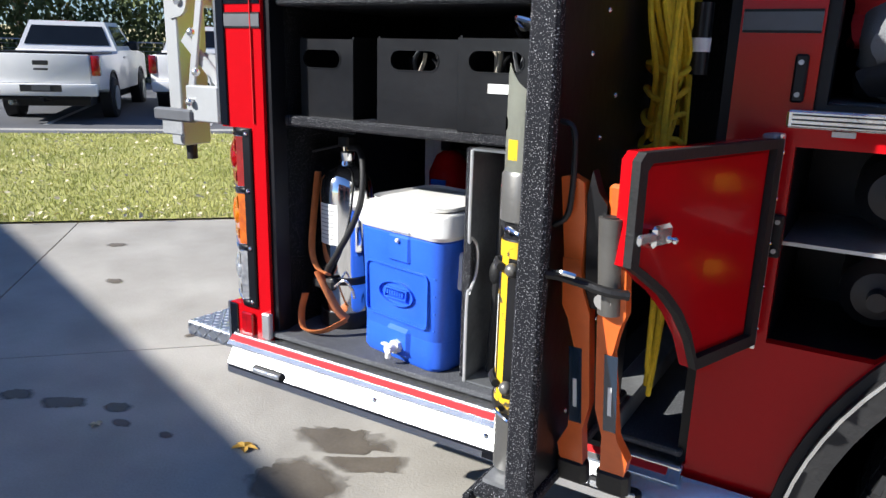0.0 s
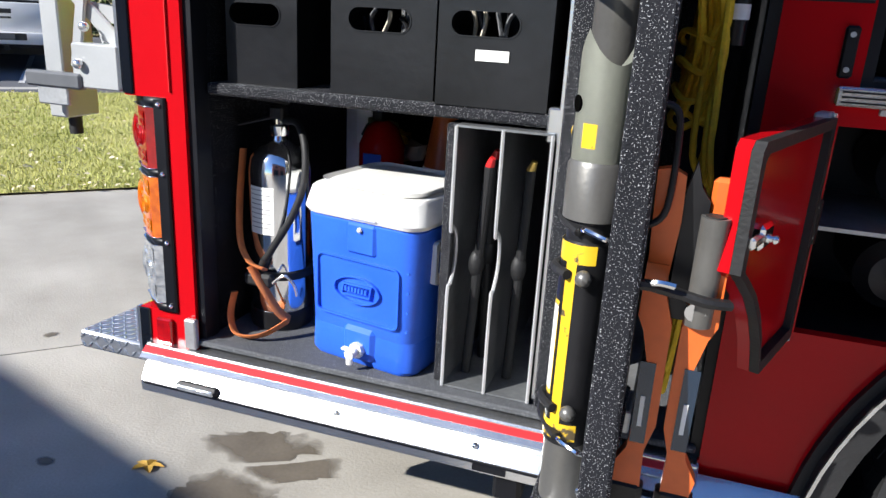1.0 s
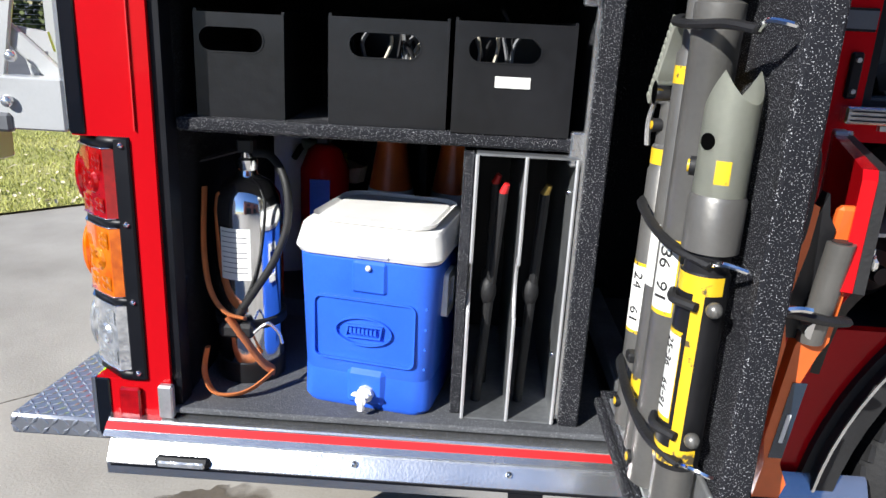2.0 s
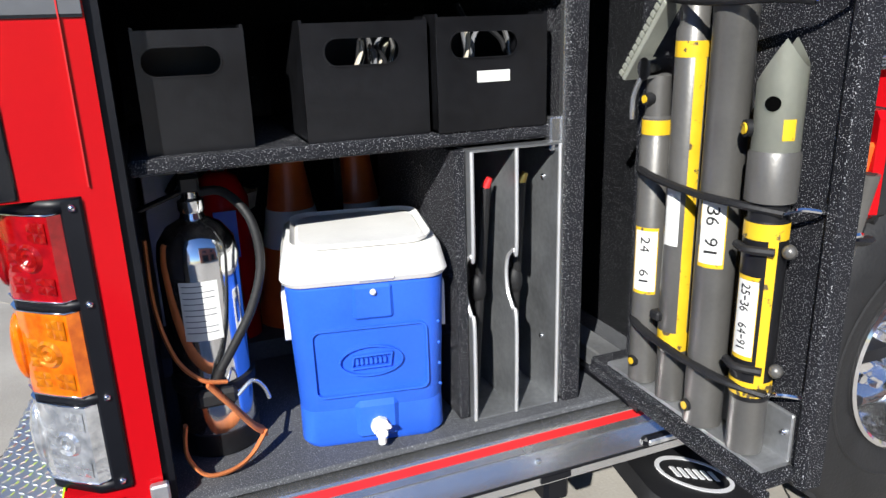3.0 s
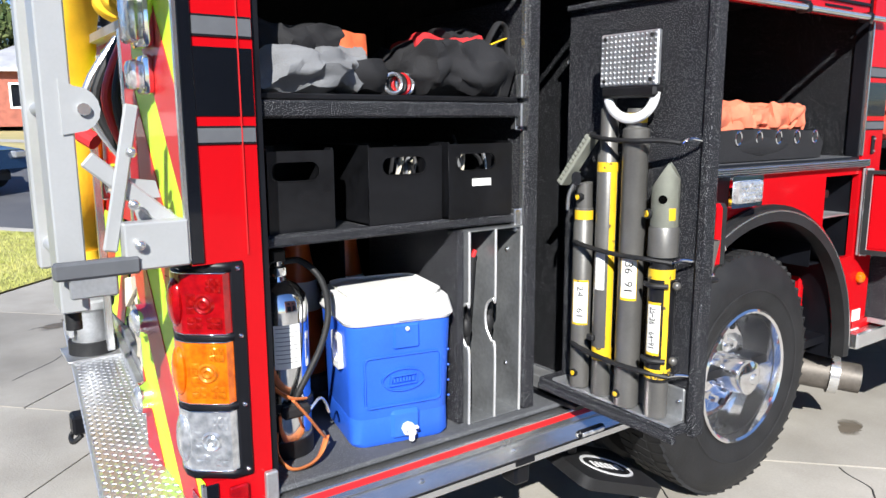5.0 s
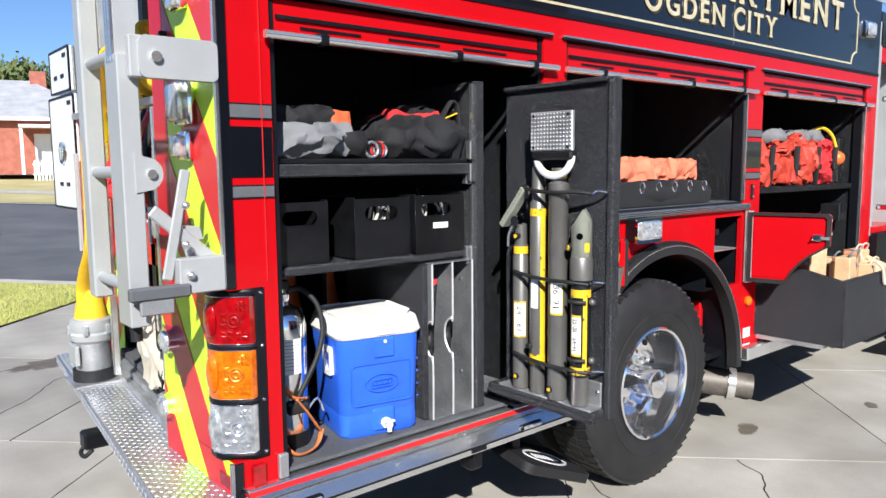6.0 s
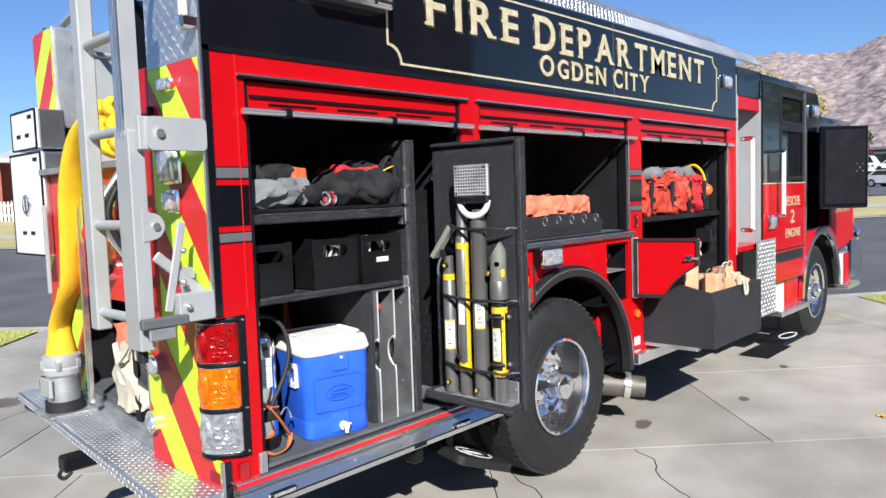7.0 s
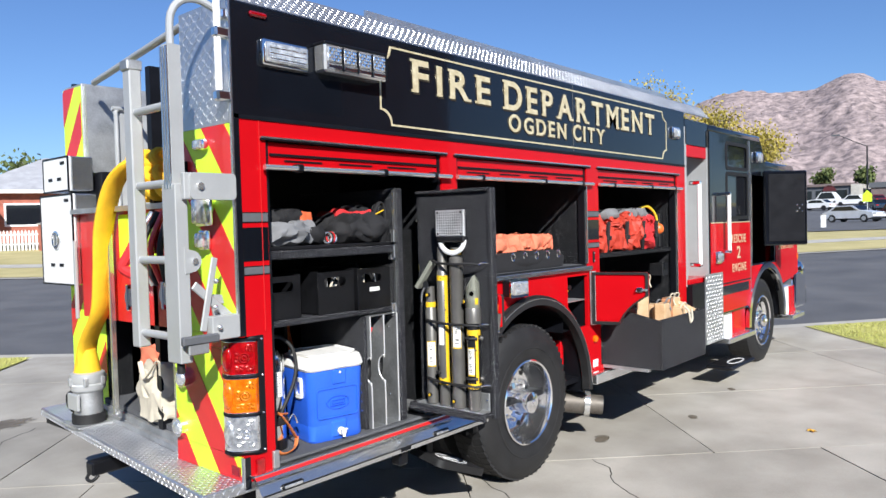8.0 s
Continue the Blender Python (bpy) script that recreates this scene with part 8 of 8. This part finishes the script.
# ---- houses ----
def house(m, w, d, hw, hr, wall, roof, label):
    """Hipped house, front towards -y."""
    t = thing("house", label, "house", (0, 0, 0), "houses across the street")
    part("wall", sheet([rect(-w / 2, 0, w / 2, hw), rect(-w * 0.32, 0.9, -w * 0.10, 2.2), rect(w * 0.14, 0.0, w * 0.24, 2.1), rect(w * 0.30, 0.9, w * 0.44, 2.2)], "y", -d / 2, -d / 2 + 0.2), wall, t, smooth=False)
    for s in (-1, 1):
        part("wall", bx((s * (w / 2 - 0.1) - 0.1, -d / 2 + 0.2, 0), (s * (w / 2 - 0.1) + 0.1, d / 2, hw)), wall, t)
    part("wall", bx((-w / 2, d / 2 - 0.2, 0), (w / 2, d / 2, hw)), wall, t)
    bm = bmesh.new()
    e, o = 0.5, 0.0
    a = [bm.verts.new(q) for q in ((-w / 2 - e, -d / 2 - e, hw), (w / 2 + e, -d / 2 - e, hw), (w / 2 + e, d / 2 + e, hw), (-w / 2 - e, d / 2 + e, hw))]
    r = [bm.verts.new((-w / 2 + d * 0.45, 0, hw + hr)), bm.verts.new((w / 2 - d * 0.45, 0, hw + hr))]
    bm.faces.new((a[0], a[1], r[1], r[0])), bm.faces.new((a[1], a[2], r[1])), bm.faces.new((a[2], a[3], r[0], r[1])), bm.faces.new((a[3], a[0], r[0])), bm.faces.new(a)
    part("roof", bm, roof, t, smooth=False)
    part("fascia", bx((-w / 2 - e, -d / 2 - e - 0.02, hw - 0.16), (w / 2 + e, -d / 2 - e + 0.04, hw + 0.02)), WHITE, t)
    part("chimney", bx((w * 0.12, -0.4, hw + hr * 0.4), (w * 0.12 + 0.8, 0.4, hw + hr + 0.5)), BRICKW, t)
    for x0, x1, z0, z1 in ((-w * 0.32, -w * 0.10, 0.9, 2.2), (w * 0.30, w * 0.44, 0.9, 2.2)):
        wd = part("window", sheet([rect(x0, z0, x1, z1), rect(x0 + 0.1, z0 + 0.1, x1 - 0.1, z1 - 0.1)], "y", -d / 2 - 0.03, -d / 2 + 0.1), WHITE, t)
        part("pane", bx((x0 + 0.05, -d / 2 + 0.06, z0 + 0.05), (x1 - 0.05, -d / 2 + 0.08, z1 - 0.05)), GLASS, wd)
    part("door", bx((w * 0.14, -d / 2 + 0.05, 0), (w * 0.24, -d / 2 + 0.1, 2.1)), WHITE, t)
    pr = part("porch_roof", bx((w * 0.08, -d / 2 - 1.6, 2.35), (w * 0.28, -d / 2, 2.5)), WHITE, t)
    for x in (w * 0.09, w * 0.27):
        part("porch_post", bx((x - 0.07, -d / 2 - 1.5, 0), (x + 0.07, -d / 2 - 1.36, 2.35)), WHITE, pr)
    t.matrix_world = m
    return t


def hpose(x, y, ang, dz=0.0):
    return pose(x, y, gh(x, y) + dz, 0, 0, ang)


house(hpose(17.0, 44.5, -22, 0.1), 9.0, 8, 2.9, 2.2, BRICKW, ROOFG, "brick house with a pale grey hipped roof")
house(hpose(7.2, 45.0, -14, 0.1), 9.5, 8, 2.9, 2.3, BRICKW, ROOFG, "red brick house with a grey hipped roof")
house(hpose(-3.0, 50.0, -30, 0.1), 12, 9, 2.8, 2.2, BRICKW, ROOFB, "low brick house with a brown roof")
house(hpose(22, 62, -20, 0.1), 12, 9, 2.8, 2.0, SIDING, ROOFB, "pale house far along the street")
house(hpose(-10, 45, -35, 0.1), 12, 9, 2.8, 2.2, SIDING, ROOFB, "pale house with a brown roof")
pf = thing("picket_fence", "white wooden picket fence in front of the brick house", "fence", (11, 38.5, gh(11, 38.5)))
for k in range(60):
    x, y = 7.2 + 0.155 * k, 39.4 - 0.045 * k
    z = gh(x, y)
    part("picket", sheet([[(x - 0.05, z), (x + 0.05, z), (x + 0.05, z + 0.95), (x, z + 1.05), (x - 0.05, z + 0.95)]], "y", y - 0.012, y + 0.012), WHITE, pf, smooth=False)
for h in (0.3, 0.8):
    part("fence_rail", cyl((7.1, 39.45, gh(7.1, 39.45) + h), (16.4, 36.75, gh(16.4, 36.75) + h), 0.035, seg=6), WHITE, pf)
x, y = 13.1, 37.0
gp = thing("gate_pillar", "red brick gate pillar beside the picket fence", "pillar", (x, y, gh(x, y)))
part("shaft", bx((x - 0.25, y - 0.25, gh(x, y) - 0.1), (x + 0.25, y + 0.25, gh(x, y) + 1.3), 0.02), BRICKW, gp)
part("cap", bx((x - 0.3, y - 0.3, gh(x, y) + 1.3), (x + 0.3, y + 0.3, gh(x, y) + 1.4), 0.02), KERBC, gp)
# low shop building, sign and lamp posts by the far car park
sz = gh(158, 33)
sb = thing("shop_building", "low grey shop building with a dark red sign across the street", "shop", (160, 33, sz))
part("wall", bx((158, 29.5, sz - 1), (172, 44, sz + 3.0)), GREYTAPE, sb)
part("end_wall", bx((157.6, 28.0, sz - 1), (172, 29.5, sz + 3.2)), KERBC, sb)
part("parapet", bx((157.5, 29.5, sz + 3.0), (172.3, 44.3, sz + 3.5)), ROOFB, sb)
for k in range(4):
    part("window", bx((157.9, 30.2 + k * 3.2, sz + 0.5), (158.05, 32.6 + k * 3.2, sz + 2.2)), GLASS, sb)
part("sign_board", sheet([arc(33.3, sz + 2.0, 1.2, 0, 180, 12)], "x", 157.5, 157.9), DARKCAR, sb)
sb = thing("shop_building", "low brown shop building behind the car park", "shop", (160, 20, sz))
part("wall", bx((160, 8, sz - 1), (172, 26.5, sz + 2.4)), ROOFB, sb)
part("parapet", bx((159.7, 7.7, sz + 2.4), (172.3, 26.8, sz + 3.4)), GREYTAPE, sb)
x, y = 108.2, 17.5
lp = thing("street_lamp", "slim dark street lamp pole by the car park", "street lamp", (x, y, gh(x, y)), "lamp poles")
part("pole", cyl((x, y, gh(x, y) - 0.1), (x, y, gh(x, y) + 8.4), 0.14, 0.09, 10), STRUTBLACK, lp)
part("arm", cyl((x, y, gh(x, y) + 8.3), (x - 0.6, y + 3.2, gh(x, y) + 10.0), 0.05, seg=8), STRUTBLACK, lp)
part("head", bx((x - 0.8, y + 3.1, gh(x, y) + 9.95), (x - 0.4, y + 4.1, gh(x, y) + 10.15)), GREYTAPE, lp)
x, y = 68.8, 10.2
sg = thing("road_sign", "yellow-green warning sign on a post", "road sign", (x, y, gh(x, y)))
part("post", cyl((x, y, gh(x, y) - 0.1), (x, y, gh(x, y) + 2.4), 0.04, seg=8), ALUDULL, sg)
part("panel", sheet([[(y - 0.36, gh(x, y) + 1.75), (y + 0.36, gh(x, y) + 1.75), (y + 0.36, gh(x, y) + 2.35), (y, gh(x, y) + 2.75), (y - 0.36, gh(x, y) + 2.35)]], "x", x - 0.06, x - 0.04), LIME, sg)
x, y = 51.6, 9.6
mp = thing("marker_post", "short white marker post on the grass verge", "post", (x, y, gh(x, y)))
part("shaft", bx((x - 0.12, y - 0.15, gh(x, y) - 0.1), (x + 0.12, y + 0.15, gh(x, y) + 0.85), 0.02), WHITE, mp)
part("cap", bx((x - 0.13, y - 0.16, gh(x, y) + 0.85), (x + 0.13, y + 0.16, gh(x, y) + 0.89), 0.01), KERBC, mp)
x, y = 22, 40
up_ = thing("utility_pole", "wooden utility pole beside the street", "utility pole", (x, y, gh(x, y)))
part("pole", cyl((x, y, gh(x, y) - 0.2), (x, y, gh(x, y) + 9), 0.14, 0.1, 10), BARK, up_)
part("crossarm", bx((x - 1.0, y - 0.06, gh(x, y) + 8.2), (x + 1.0, y + 0.06, gh(x, y) + 8.35)), BARK, up_)

# ---- mountains ----
bm = bmesh.new()
NI, NJ = 260, 70
rows = []
for i in range(NI + 1):
    a = radians(-14 + 62 * i / NI)
    deg = -14 + 62 * i / NI
    peak = 236 + 26 * math.exp(-((deg - 11.4) / 1.6) ** 2) + 14 * math.exp(-((deg - 19.0) / 2.2) ** 2)
    peak *= 0.93 / (1 + math.exp((deg - 25.0) / 1.4)) + 0.07
    row = []
    for j in range(NJ + 1):
        f = j / NJ
        r = 900 + 750 * f
        x, y = r * math.cos(a), r * math.sin(a)
        rid = noise.ridged_multi_fractal(Vector((x / 190, y / 190, 4.4)), 0.75, 2.1, 7, 1.0, 2.0)
        fine = noise.fractal(Vector((x / 26, y / 26, 9.1)), 0.6, 2.2, 6)
        z = 18 + peak * f ** 0.9 + (rid - 1.0) * peak * 0.060 * (3.4 * f * (1 - f) + 0.02) + fine * peak * 0.020
        row.append(bm.verts.new((x, y, z)))
    rows.append(row)
for i in range(NI):
    for j in range(NJ):
        bm.faces.new((rows[i][j], rows[i + 1][j], rows[i + 1][j + 1], rows[i][j + 1]))
structure("backdrop", bm, ROCK, "bare brown mountain slopes in the distance", True)

# ---- fire station behind the camera, which throws its shade on the driveway ----
H = 5.2
off = sun_way * (H / sun_way.z)
e0, e1 = Vector((-12.0, 4.05, 0)), Vector((0.95, -0.17, 0))
a0, a1 = e0 + off, e1 + off
back = Vector((-(a1 - a0).normalized().y, (a1 - a0).normalized().x, 0)) * -9
st_ = thing("fire_station", "plain pale fire station wall beside the driveway", "building", ((a0.x + a1.x) / 2, (a0.y + a1.y) / 2, -0.05))
bm = bmesh.new()
base = [a0, a1, a1 + back, a0 + back]
lo = [bm.verts.new((p.x, p.y, -0.1)) for p in base]
hi = [bm.verts.new((p.x, p.y, H)) for p in base]
for k in range(4):
    bm.faces.new((lo[k], lo[(k + 1) % 4], hi[(k + 1) % 4], hi[k]))
bm.faces.new(hi), bm.faces.new(lo)
part("wall", bm, SIDING, st_, smooth=False)
# Unseen brick block with doors and windows, added to cut sky fill on the engine.
blocker = thing("station_wing", "unseen two-storey brick block added to cut sky light on the engine", "building", (9, -18, gh(9, -18)))
zb = gh(16, -13) - 0.6
part("wall", bx((1, -24, zb), (17, -13, zb + 7.6)), BRICKW, blocker)
part("parapet", bx((0.8, -24.2, zb + 7.6), (17.2, -12.8, zb + 8.1)), ROOFB, blocker)
for k in range(2):
    part("bay_door", bx((2.6 + k * 6.2, -13.0, zb), (6.8 + k * 6.2, -12.93, zb + 4.2)), TRIM, blocker)
    part("window", bx((3.2 + k * 6.2, -13.0, zb + 5.2), (6.0 + k * 6.2, -12.94, zb + 6.6)), GLASS, blocker)
tree(-20, -14, 10, 6, FOLIAGE, 300, 3000, "green tree beside the station", 0, 0.5)
tree(-25, -6, 10, 6, FOLIAGE, 301, 3000, "green tree beside the station", 0, 0.5)
tree(-28, 2, 11, 6, FOLIAGE, 302, 3000, "green tree beside the station", 0, 0.5)
tree(52, -14, 10, 6, FOLIAGE, 303, 3000, "green tree beside the station", 0, 0.5)
